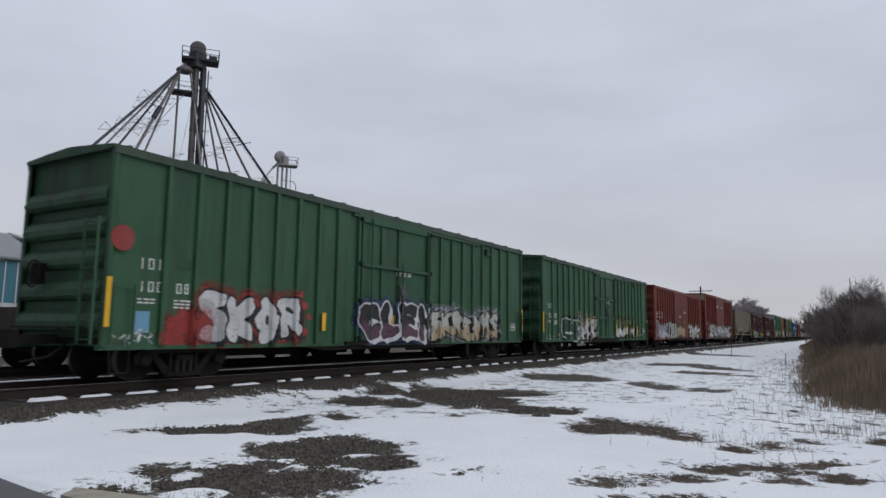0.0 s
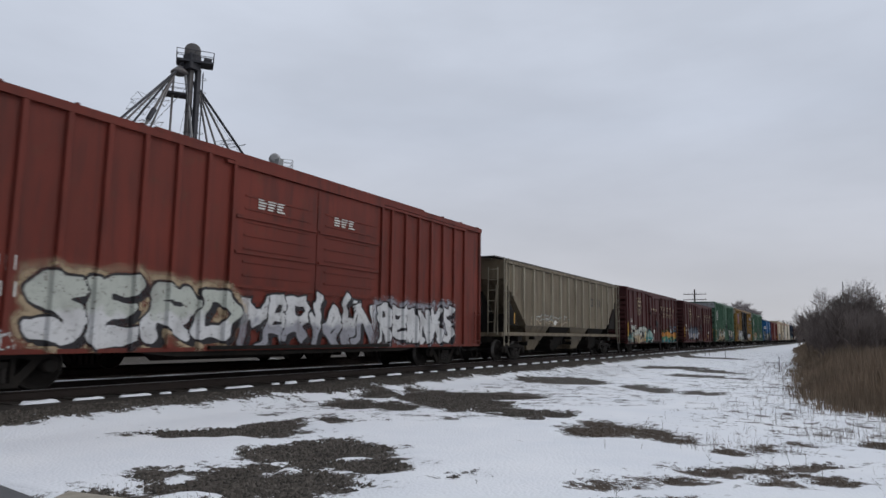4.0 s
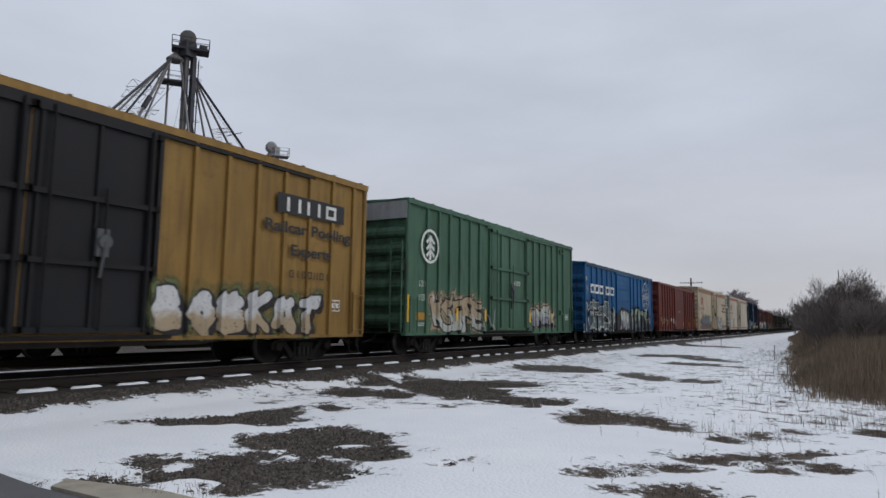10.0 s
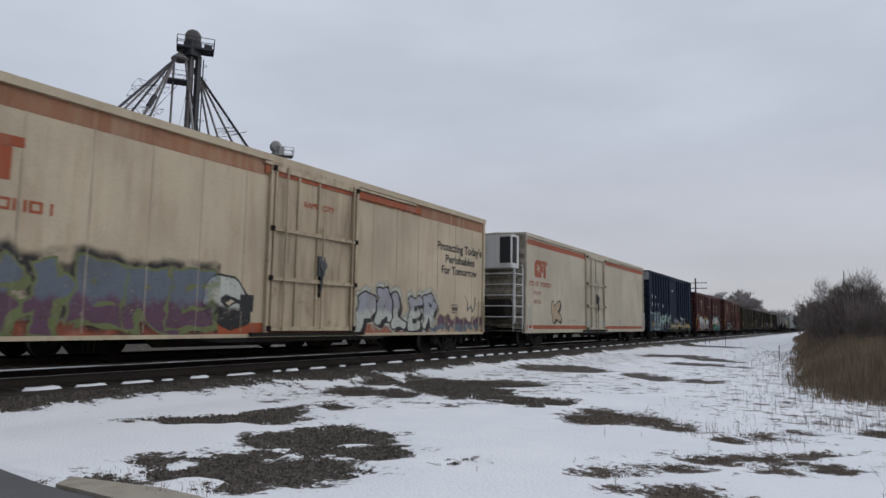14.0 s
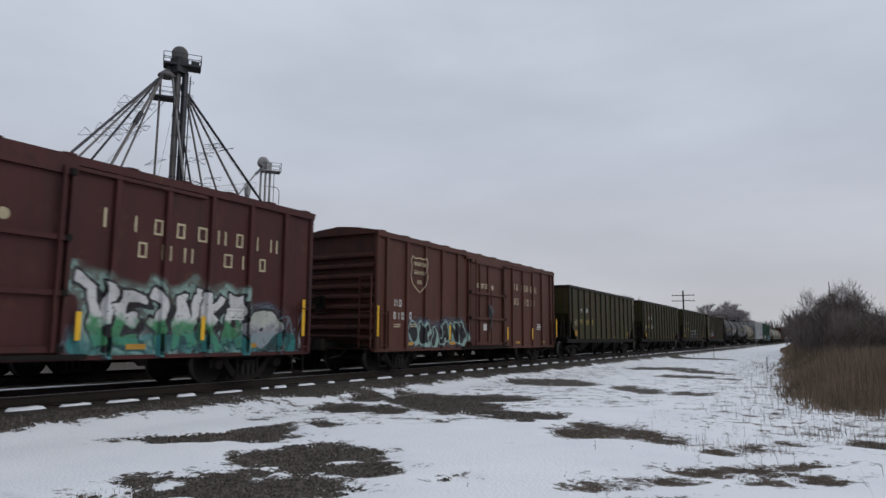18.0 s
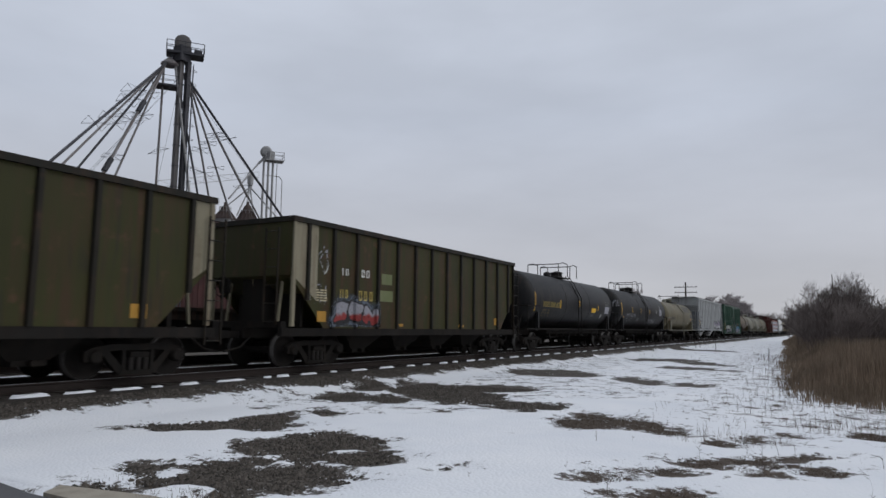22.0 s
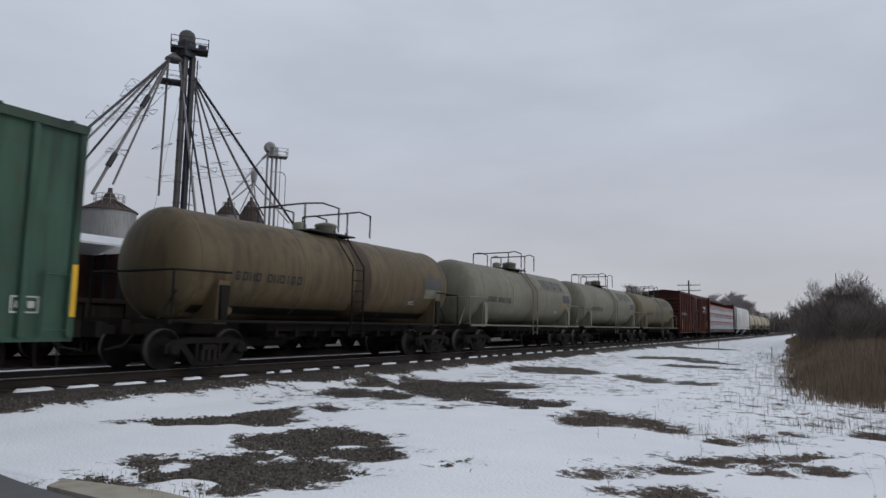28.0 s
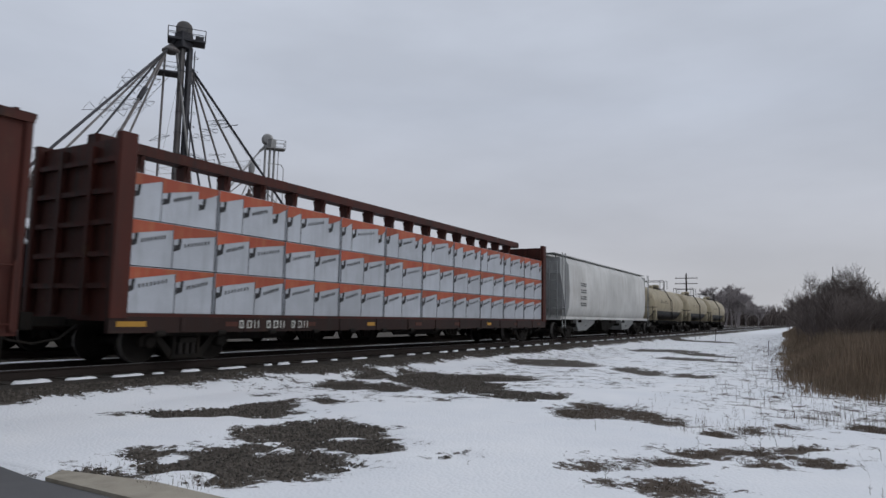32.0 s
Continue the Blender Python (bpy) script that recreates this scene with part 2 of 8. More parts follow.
WRAP = material("white_lumber_wrap", (0.43, 0.455, 0.495), 0.5, 0.0, 0.15, 3.0, (0.28, 0.29, 0.31), 0.4, bump=0.15, pieces=0.06)
WRAP_ORANGE = material("orange_lumber_wrap", (0.37, 0.075, 0.038), 0.5, 0.0, 0.22, 3.0, (0.45, 0.20, 0.09), 0.45, bump=0.15, pieces=0.2)


def ground_material():
    """Snow over crushed stone and dead grass; the sheet carries how deep the snow lies."""
    m = bpy.data.materials.new("snow_and_gravel")
    m.use_nodes = True
    n, l = m.node_tree.nodes, m.node_tree.links
    b = n["Principled BSDF"]
    b.inputs["Specular IOR Level"].default_value = 0.2
    tc = n.new("ShaderNodeTexCoord")
    depth = n.new("ShaderNodeAttribute")
    depth.attribute_name = "snow"
    turf = n.new("ShaderNodeAttribute")
    turf.attribute_name = "turf"

    def tex(s, d, rough=0.6):
        t = n.new("ShaderNodeTexNoise")
        for k, v in (("Scale", s), ("Detail", d), ("Roughness", rough)):
            t.inputs[k].default_value = v
        l.new(tc.outputs["Object"], t.inputs["Vector"])
        return t.outputs["Fac"]

    def rng(f, a, c, lo, hi):
        r = n.new("ShaderNodeMapRange")
        for k, v in (("From Min", a), ("From Max", c), ("To Min", lo), ("To Max", hi)):
            r.inputs[k].default_value = v
        l.new(f, r.inputs["Value"])
        return r.outputs["Result"]

    def op(kind, f, g):
        x = n.new("ShaderNodeMath")
        x.operation = kind
        for i, v in enumerate((f, g)):
            if isinstance(v, float):
                x.inputs[i].default_value = v
            else:
                l.new(v, x.inputs[i])
        return x.outputs[0]

    def mix(f, a, c):
        x = n.new("ShaderNodeMix")
        x.data_type = "RGBA"
        l.new(f, x.inputs["Factor"])
        for key, v in (("A", a), ("B", c)):
            s = [i for i in x.inputs if i.name == key and i.type == "RGBA"][0]
            if isinstance(v, tuple):
                s.default_value = (*v, 1)
            else:
                l.new(v, s)
        return [o for o in x.outputs if o.type == "RGBA"][0]

    edge = op("ADD", op("MULTIPLY", op("SUBTRACT", tex(1.9, 8.0, 0.75), 0.5), 1.9), op("MULTIPLY", op("SUBTRACT", tex(11.0, 5.0, 0.8), 0.5), 1.15))
    cover = rng(op("ADD", depth.outputs["Fac"], edge), -0.03, 0.05, 0.0, 1.0)
    vor = n.new("ShaderNodeTexVoronoi")
    vor.inputs["Scale"].default_value = 26.0
    l.new(tc.outputs["Object"], vor.inputs["Vector"])
    stone = n.new("ShaderNodeValToRGB")
    sepc = n.new("ShaderNodeSeparateColor")
    l.new(vor.outputs["Color"], sepc.inputs[0])
    l.new(sepc.outputs[0], stone.inputs[0])
    stone.color_ramp.elements[0].color = (0.034, 0.029, 0.025, 1)
    stone.color_ramp.elements[1].color = (0.140, 0.121, 0.101, 1)
    grit = mix(rng(tex(60.0, 3.0), 0.35, 0.7, 0.0, 0.6), stone.outputs[0], (0.05, 0.043, 0.036))
    dead = mix(rng(tex(9.0, 5.0), 0.3, 0.7, 0.0, 1.0), (0.045, 0.033, 0.027), (0.115, 0.090, 0.068))
    # the stone's colour darkens in a band along the track
    dark_band = n.new("ShaderNodeAttribute")
    dark_band.attribute_name = "track_dark"
    grit = mix(op("MULTIPLY", dark_band.outputs["Fac"], rng(tex(1.4, 3.0), 0.35, 0.6, 0.6, 1.0)), grit, (0.022, 0.019, 0.017))
    soil = mix(turf.outputs["Fac"], grit, dead)
    snow = mix(rng(tex(0.5, 4.0), 0.35, 0.65, 0.0, 1.0), (0.79, 0.81, 0.845), (0.86, 0.87, 0.89))
    l.new(mix(cover, soil, snow), b.inputs["Base Color"])
    b.inputs["Roughness"].default_value = 0.85
    h = op("ADD", op("MULTIPLY", cover, 1.2), op("ADD", op("MULTIPLY", vor.outputs["Distance"], -0.7), op("MULTIPLY", tex(2.2, 3.0), 0.6)))
    bp = n.new("ShaderNodeBump")
    bp.inputs["Strength"].default_value, bp.inputs["Distance"].default_value = 0.32, 0.03
    l.new(h, bp.inputs["Height"])
    l.new(bp.outputs[0], b.inputs["Normal"])
    return m


GROUND = ground_material()


# ---- building blocks ----
class Shape:
    """Vertices and faces gathered from simple solids, for one mesh."""

    def __init__(self):
        self.v, self.f, self.smooth, self.slot = [], [], [], []

    def add(self, pts, faces, smooth=False, slot=0):
        k = len(self.v)
        self.v += [tuple(p) for p in pts]
        self.f += [tuple(i + k for i in f) for f in faces]
        self.smooth += [smooth] * len(faces)
        self.slot += [slot] * len(faces)
        return self

    def box(self, x0, x1, y0, y1, z0, z1, slot=0):
        return self.add([(x, y, z) for x in (x0, x1) for y in (y0, y1) for z in (z0, z1)],
                        [(0, 1, 3, 2), (4, 6, 7, 5), (0, 4, 5, 1), (2, 3, 7, 6), (0, 2, 6, 4), (1, 5, 7, 3)], slot=slot)

    def slab(self, x0, x1, y0, y1, z0, z1, b=0.012, slot=0):
        """A box with its long edges chamfered by b."""
        b = min(b, (x1 - x0) / 3, (y1 - y0) / 3)
        ring = [(x0 + b, y0), (x1 - b, y0), (x1, y0 + b), (x1, y1 - b), (x1 - b, y1), (x0 + b, y1), (x0, y1 - b), (x0, y0 + b)]
        return self.prism(ring, "z", z0, z1, slot=slot)

    def prism(self, ring, axis, a, b, smooth=False, slot=0):
        """A closed outline, in the two other axes, drawn out along an axis from a to b."""
        put = {"x": lambda p, q: (q, p[0], p[1]), "y": lambda p, q: (p[0], q, p[1]), "z": lambda p, q: (p[0], p[1], q)}[axis]
        n = len(ring)
        pts = [put(p, a) for p in ring] + [put(p, b) for p in ring]
        self.add(pts, [(i, (i + 1) % n, n + (i + 1) % n, n + i) for i in range(n)], smooth, slot)
        return self.add(pts, [tuple(range(n)), tuple(range(2 * n - 1, n - 1, -1))], False, slot)

    def rod(self, p, q, r, sides=8, r2=None, slot=0):
        p, q = Vector(p), Vector(q)
        w = (q - p).normalized()
        u = w.orthogonal().normalized()
        v = w.cross(u)
        r2 = r if r2 is None else r2
        pts = []
        for c, rr in ((p, r), (q, r2)):
            pts += [c + (u * math.cos(a) + v * math.sin(a)) * rr for a in (2 * math.pi * i / sides for i in range(sides))]
        self.add(pts, [(i, (i + 1) % sides, sides + (i + 1) % sides, sides + i) for i in range(sides)], sides > 4, slot)
        return self.add(pts, [tuple(range(sides - 1, -1, -1)), tuple(range(sides, 2 * sides))], False, slot)

    def pipe(self, pts, r, sides=6, slot=0):
        for p, q in zip(pts, pts[1:]):
            self.rod(p, q, r, sides, slot=slot)
        return self

    def lathe(self, profile, axis, centre, sides=24, slot=0, capped=True):
        """Profile of (along, radius) turned round an axis through centre."""
        cx, cy, cz = centre
        pts = []
        for s, r in profile:
            for i in range(sides):
                a = 2 * math.pi * i / sides
                c, d = r * math.cos(a), r * math.sin(a)
                pts.append({"x": (cx + s, cy + c, cz + d), "y": (cx + c, cy + s, cz + d), "z": (cx + c, cy + d, cz + s)}[axis])
        n = len(profile)
        faces = [(k * sides + i, k * sides + (i + 1) % sides, (k + 1) * sides + (i + 1) % sides, (k + 1) * sides + i) for k in range(n - 1) for i in range(sides)]
        self.add(pts, faces, True, slot)
        if capped:
            self.add(pts, [tuple(range(sides)), tuple(range(n * sides - 1, (n - 1) * sides - 1, -1))], False, slot)
        return self

    def hoop(self, centre, radius, r, axis="y", sides=14, spokes=0):
        """A ring of round bar, with spokes to its centre."""
        c = Vector(centre)
        u, v = {"x": ((0, 1, 0), (0, 0, 1)), "y": ((1, 0, 0), (0, 0, 1)), "z": ((1, 0, 0), (0, 1, 0))}[axis]
        ring = [c + (Vector(u) * math.cos(a) + Vector(v) * math.sin(a)) * radius for a in (2 * math.pi * i / sides for i in range(sides))]
        self.pipe(ring + ring[:1], r, 5)
        for i in range(spokes):
            self.rod(c, ring[i * sides // spokes], r * 0.7, 4)
        return self

    def mesh(self, name, *mats):
        me = bpy.data.meshes.new(name)
        me.from_pydata(self.v, [], self.f)
        for m in mats:
            me.materials.append(m)
        me.polygons.foreach_set("use_smooth", self.smooth)
        me.polygons.foreach_set("material_index", self.slot)
        bm = bmesh.new()
        bm.from_mesh(me)
        bmesh.ops.recalc_face_normals(bm, faces=bm.faces)
        bm.to_mesh(me)
        bm.free()
        return me


def part(name, shape, mats, parent, label="", at=None):
    """One mesh object under a thing or a part; shape is a Shape or a mesh to share."""
    me = shape if isinstance(shape, bpy.types.Mesh) else shape.mesh(name, *(mats if isinstance(mats, (list, tuple)) else (mats,)))
    ob = new(name, me)
    ob.parent = parent
    if at is not None:
        ob.matrix_basis = at
    if label:
        ob["label"] = label
    return ob


def thing(name, label, category, group="", at=None):
    ob = new(name)
    ob.empty_display_size = 0.3
    if at is not None:
        ob.matrix_basis = at
    return tagged(ob, label, category, group)


def solid(name, shape, mats, label, category, group="", kind="", at=None):
    ob = part(name, shape, mats, None, at=at)
    return tagged(ob, label, category, group, kind)


# ---- the run of the train ----
TRACK_X, RAIL_Z = -12.75, 0.50


def run(t):
    """Metres that the train has gone at t seconds: it gathers speed slowly."""
    return 15.888 * t + 0.04071 * t * t - 0.000246 * t ** 3


MOVING, AXLES = [], []  # (thing, metres behind the start); (wheelset, its place on the train, its pose)
WHEEL_R = 0.42


# ---- running gear, shared by all the cars ----
def wheelset_mesh():
    half = [(0.0, 0.085), (0.62, 0.085), (0.64, 0.12), (0.655, 0.30), (0.645, 0.445), (0.675, 0.448), (0.69, WHEEL_R + 0.004), (0.795, WHEEL_R), (0.80, WHEEL_R - 0.012),
            (0.80, 0.36), (0.745, 0.335), (0.735, 0.20), (0.79, 0.13), (0.80, 0.07), (1.04, 0.07)]
    prof = [(-a, r) for a, r in half[:0:-1]] + half
    s = Shape().lathe(prof, "x", (0, 0, 0), 28)
    tread = {k for k in range(len(prof) - 1) if 0.68 < abs(prof[k][0]) < 0.81 and 0.68 < abs(prof[k + 1][0]) < 0.81 and min(prof[k][1], prof[k + 1][1]) > WHEEL_R - 0.02}
    s.slot = [1 if i // 28 in tread else 0 for i in range(len(s.f))]
    return s.mesh("wheelset", WHEEL, TREAD)


def side_frame_mesh():
    """Cast truck side: arched top chord, two pedestals, bowed bottom chord."""
    s = Shape()
    top = [(-1.10, 0.34), (-1.10, 0.52), (-0.95, 0.60), (-0.55, 0.66), (0.55, 0.66), (0.95, 0.60), (1.10, 0.52), (1.10, 0.34),
           (0.92, 0.34), (0.80, 0.50), (0.45, 0.54), (-0.45, 0.54), (-0.80, 0.50), (-0.92, 0.34)]
    s.prism(top, "x", 0.97, 1.10)
    for k in (-1, 1):
        s.prism([(k * 0.78, 0.52), (k * 0.62, 0.54), (k * 0.30, 0.20), (k * 0.34, 0.08), (k * 0.42, 0.10)], "x", 0.98, 1.09)
        s.prism([(k * 0.34, 0.54), (k * 0.27, 0.54), (k * 0.27, 0.10), (k * 0.34, 0.10)], "x", 0.96, 1.11)
        s.lathe([(0.98, 0.135), (1.13, 0.135), (1.16, 0.10)], "x", (0, k * 0.89, 0.42), 12)
    s.prism([(-0.42, 0.08), (0.42, 0.08), (0.36, 0.16), (-0.36, 0.16)], "x", 0.95, 1.12)
    return s.mesh("side_frame", STEEL)


def spring_mesh():
    s = Shape()
    for dy in (-0.16, 0.0, 0.16):
        for dx in (0.99, 1.09):
            s.lathe([(z, r) for z, r in ((0.16, 0.055), (0.20, 0.068), (0.24, 0.052), (0.28, 0.068), (0.32, 0.052), (0.36, 0.068), (0.40, 0.05))], "z", (dx, dy, 0), 8)
    return s.mesh("spring_nest", SPRING)


def bolster_mesh():
    s = Shape()
    s.prism([(-1.16, 0.40), (1.16, 0.40), (1.16, 0.50), (0.5, 0.66), (-0.5, 0.66), (-1.16, 0.50)], "y", -0.20, 0.20)
    s.rod((0, 0, 0.6), (0, 0, 0.76), 0.18, 12)
    for k in (-1, 1):
        s.box(-0.85, 0.85, k * 0.42 - 0.05, k * 0.42 + 0.05, 0.30, 0.40)
        s.box(0.62, 0.70, k * 0.44 - 0.06, k * 0.44 + 0.03, 0.28, 0.56)
        s.box(-0.70, -0.62, k * 0.44 - 0.06, k * 0.44 + 0.03, 0.28, 0.56)
    return s.mesh("bolster", STEEL)


WHEELSET, SIDE_FRAME, SPRINGS, BOLSTER = wheelset_mesh(), side_frame_mesh(), spring_mesh(), bolster_mesh()
HALF_TURN = pose(0, 0, 0, 0, 0, 180)


def truck(car, y, s0):
    t = part("truck", BOLSTER, None, car, at=pose(0, y, 0))
    part("side_frame", SIDE_FRAME, None, t)
    part("side_frame", SIDE_FRAME, None, t, at=HALF_TURN)
    tagged(part("spring_nest", SPRINGS, None, t), kind="stuff")
    tagged(part("spring_nest", SPRINGS, None, t, at=HALF_TURN), kind="stuff")
    for k in (-0.89, 0.89):
        w = part("wheelset", WHEELSET, None, t, at=pose(0, k, WHEEL_R))
        AXLES.append((w, s0 + y + k, k))


def coupler(car, y, way):
    s = Shape()
    s.box(-0.09, 0.09, min(y, y + way * 0.75), max(y, y + way * 0.75), 0.72, 0.90)
    s.prism([(-0.17, y + way * 0.72), (0.17, y + way * 0.72), (0.20, y + way * 0.9), (0.05, y + way * 1.0), (-0.12, y + way * 0.98)], "z", 0.66, 0.98)
    part("coupler", s, STEEL, car)
    h = Shape().pipe([(0.45, y, 0.75), (0.48, y + way * 0.35, 0.5), (0.42, y + way * 0.8, 0.42)], 0.025)
    part("brake_hose", h, STEEL, car)


def gear(car, length, s0, inset, sill_top=1.0):
    """Centre sill, brake gear, couplers and two trucks."""
    s = Shape()
    s.box(-0.22, 0.22, 0.0, length, 0.72, sill_top)
    for y in np.linspace(inset + 1.6, length - inset - 1.6, 5):
        s.box(-1.35, 1.35, y - 0.06, y + 0.06, sill_top - 0.14, sill_top)
    for k in (-1, 1):
        s.box(-1.38, 1.38, (inset if k < 0 else length - inset) - 0.2, (inset if k < 0 else length - inset) + 0.2, 0.80, sill_top)
    part("centre_sill", s, STEEL, car)
    b = Shape()
    m = length / 2
    b.rod((0.75, m - 1.1, 0.74), (0.75, m - 0.1, 0.74), 0.19, 14)
    b.rod((0.72, m + 0.5, 0.76), (0.72, m + 0.85, 0.76), 0.12, 12)
    b.rod((0.35, inset + 1, 0.62), (0.35, m - 1, 0.70), 0.02, 5)
    b.rod((0.35, m + 1, 0.70), (0.35, length - inset - 1, 0.62), 0.02, 5)
    b.box(0.55, 0.98, m - 1.45, m - 1.25, 0.62, 0.95)
    for k, y in enumerate(np.linspace(inset + 1.4, length - inset - 1.4, 8)):
        b.box(-1.1, 1.1, y - 0.04, y + 0.04, 0.60 + 0.05 * (k % 2), 0.80)
    tagged(part("brake_gear", b, STEEL, car), kind="stuff")
    coupler(car, 0.0, -1)
    coupler(car, length, 1)
    truck(car, inset, s0)
    truck(car, length - inset, s0)


def car_thing(name, label, s0, category="freight car"):
    car = thing(name, label, category, "freight cars of the train", pose(TRACK_X, s0, RAIL_Z))
    MOVING.append((car, s0))
    return car


def ladder(car, x, y, z0, z1, along="y", w=0.42, mat=None, rungs=None, name="ladder"):
    """Two stiles with rungs, standing 6 cm off the wall."""
    s = Shape()
    d = (0, w, 0) if along == "y" else (-w, 0, 0)
    for k in (0, 1):
        s.box(x + d[0] * k - 0.018, x + d[0] * k + 0.018, y + d[1] * k - 0.018, y + d[1] * k + 0.018, z0, z1)
    n = rungs or max(2, int((z1 - z0) / 0.38))
    for z in np.linspace(z0 + 0.08, z1 - 0.08, n):
        s.rod((x, y, z), (x + d[0], y + d[1], z), 0.014, 5)
    return part(name, s, mat or STEEL, car)


def strip(car, x, y, z, w=0.10, h=0.55, mat=None):
    return part("reflective_strip", Shape().box(x, x + 0.006, y - w / 2, y + w / 2, z, z + h), mat or REFLECT, car)


def mark_boxes(kind, w, h, t):
    """Plain strokes (y0, y1, z0, z1) that stand for one character: a frame, a single bar, two bars or a narrow frame."""
    if kind in (0, 1):
        return [(0, t, 0, h), (w - t, w, 0, h), (t, w - t, 0, t), (t, w - t, h - t, h)]
    if kind == 2:
        return [(w / 2 - t / 2, w / 2 + t / 2, 0, h)]
    if kind == 3:
        return [(0, t * 1.15, 0, h), (w - t * 1.15, w, 0, h)]
    v = w * 0.82
    return [(0, t, 0, h), (v - t, v, 0, h), (t, v - t, 0, t), (t, v - t, h - t, h)]


def lettering(car, x, y, z, groups, pitch, height, mat, name="lettering", weight=0.62, kinds=None, bold=1.0):
    """Plain block shapes, one a character; groups are counts of characters with gaps between them."""
    s, at_y, n = Shape(), y, 0
    for g in groups:
        for i in range(g):
            w = min(pitch * weight, height * 0.85 * bold)
            q = int(kinds[n]) if kinds else (i * 37 + g * 11 + int(y * 10)) % 5
            for a, b, c, d in mark_boxes(q, w, height, min(w * 0.22, height * 0.14) * bold):
                o = at_y + (pitch - w) / 2
                s.box(x, x + 0.005, o + a, o + b, z + c, z + d)
            at_y += pitch
            n += 1
        at_y += pitch * 0.8
    return tagged(part(name, s, mat, car), kind="stuff")


def data_block(car, x, y, z, w, rows, mat, height=0.035):
    s = Shape()
    for i in range(rows):
        for k in range(3):
            a = y + w * k / 3
            s.box(x, x + 0.004, a, a + w / 3 * (0.55 + 0.3 * ((i * 7 + k * 3) % 4) / 3), z - i * height * 1.9, z - i * height * 1.9 + height)
    return tagged(part("stencilled_data", s, mat, car), kind="stuff")


def plate(car, x, y, z, w, h, mat=None):
    """A stencilled frame with two fields."""
    s = Shape()
    for a, b, c, d in ((y, y + w, z, z + 0.025), (y, y + w, z + h - 0.025, z + h), (y, y + 0.025, z, z + h), (y + w - 0.025, y + w, z, z + h), (y + w * 0.48, y + w * 0.52, z, z + h)):
        s.box(x, x + 0.004, a, b, c, d)
    s.box(x, x + 0.005, y + w * 0.15, y + w * 0.4, z + h * 0.3, z + h * 0.7)
    s.box(x, x + 0.005, y + w * 0.6, y + w * 0.85, z + h * 0.3, z + h * 0.7)
    return part("consolidated_stencil", s, mat or LETTER, car)


def words(car, text, x, y, z, size, mat, width=None):
    """Readable words on a car's side."""
    c = bpy.data.curves.new("words", "FONT")
    c.body, c.size, c.extrude, c.offset = text, size, 0.002, size * 0.025
    o = bpy.data.objects.new("words", c)
    scene.collection.objects.link(o)
    me = bpy.data.meshes.new_from_object(o.evaluated_get(bpy.context.evaluated_depsgraph_get()))
    bpy.data.objects.remove(o)
    k = 1.0 if not width else width / max(v.co.x for v in me.vertices)
    for v in me.vertices:
        v.co = (v.co.z, v.co.x * k, v.co.y)
    me.materials.clear()
    me.materials.append(mat)
    return tagged(part("words", me, None, car, at=pose(x, y, z)), kind="stuff")


# ---- sprayed tags: fat or jagged letter shapes ----
GLYPHS = {k: [[(float(q[0]) / 4, float(q[1]) / 4) for q in line.split()] for line in v.split("/")] for k, v in dict(
    A="00 14 34 40/11 31", B="00 04 24 33 02 41 30 00", C="43 24 03 01 20 41", D="00 04 24 42 30 00", E="44 04 00 40/02 32", F="00 04 44/02 32", G="43 24 02 20 41 42 22",
    I="20 24", K="00 04/44 02 40", L="04 00 40", M="00 04 22 44 40", N="00 04 40 44", O="20 02 24 42 20", P="00 04 34 43 32 02", R="00 04 34 43 32 02/12 40", S="44 14 03 32 41 30 00",
    T="04 44/24 20", U="04 01 20 41 44", V="04 20 44", W="04 10 22 30 44", Y="04 22 44/22 20").items()}


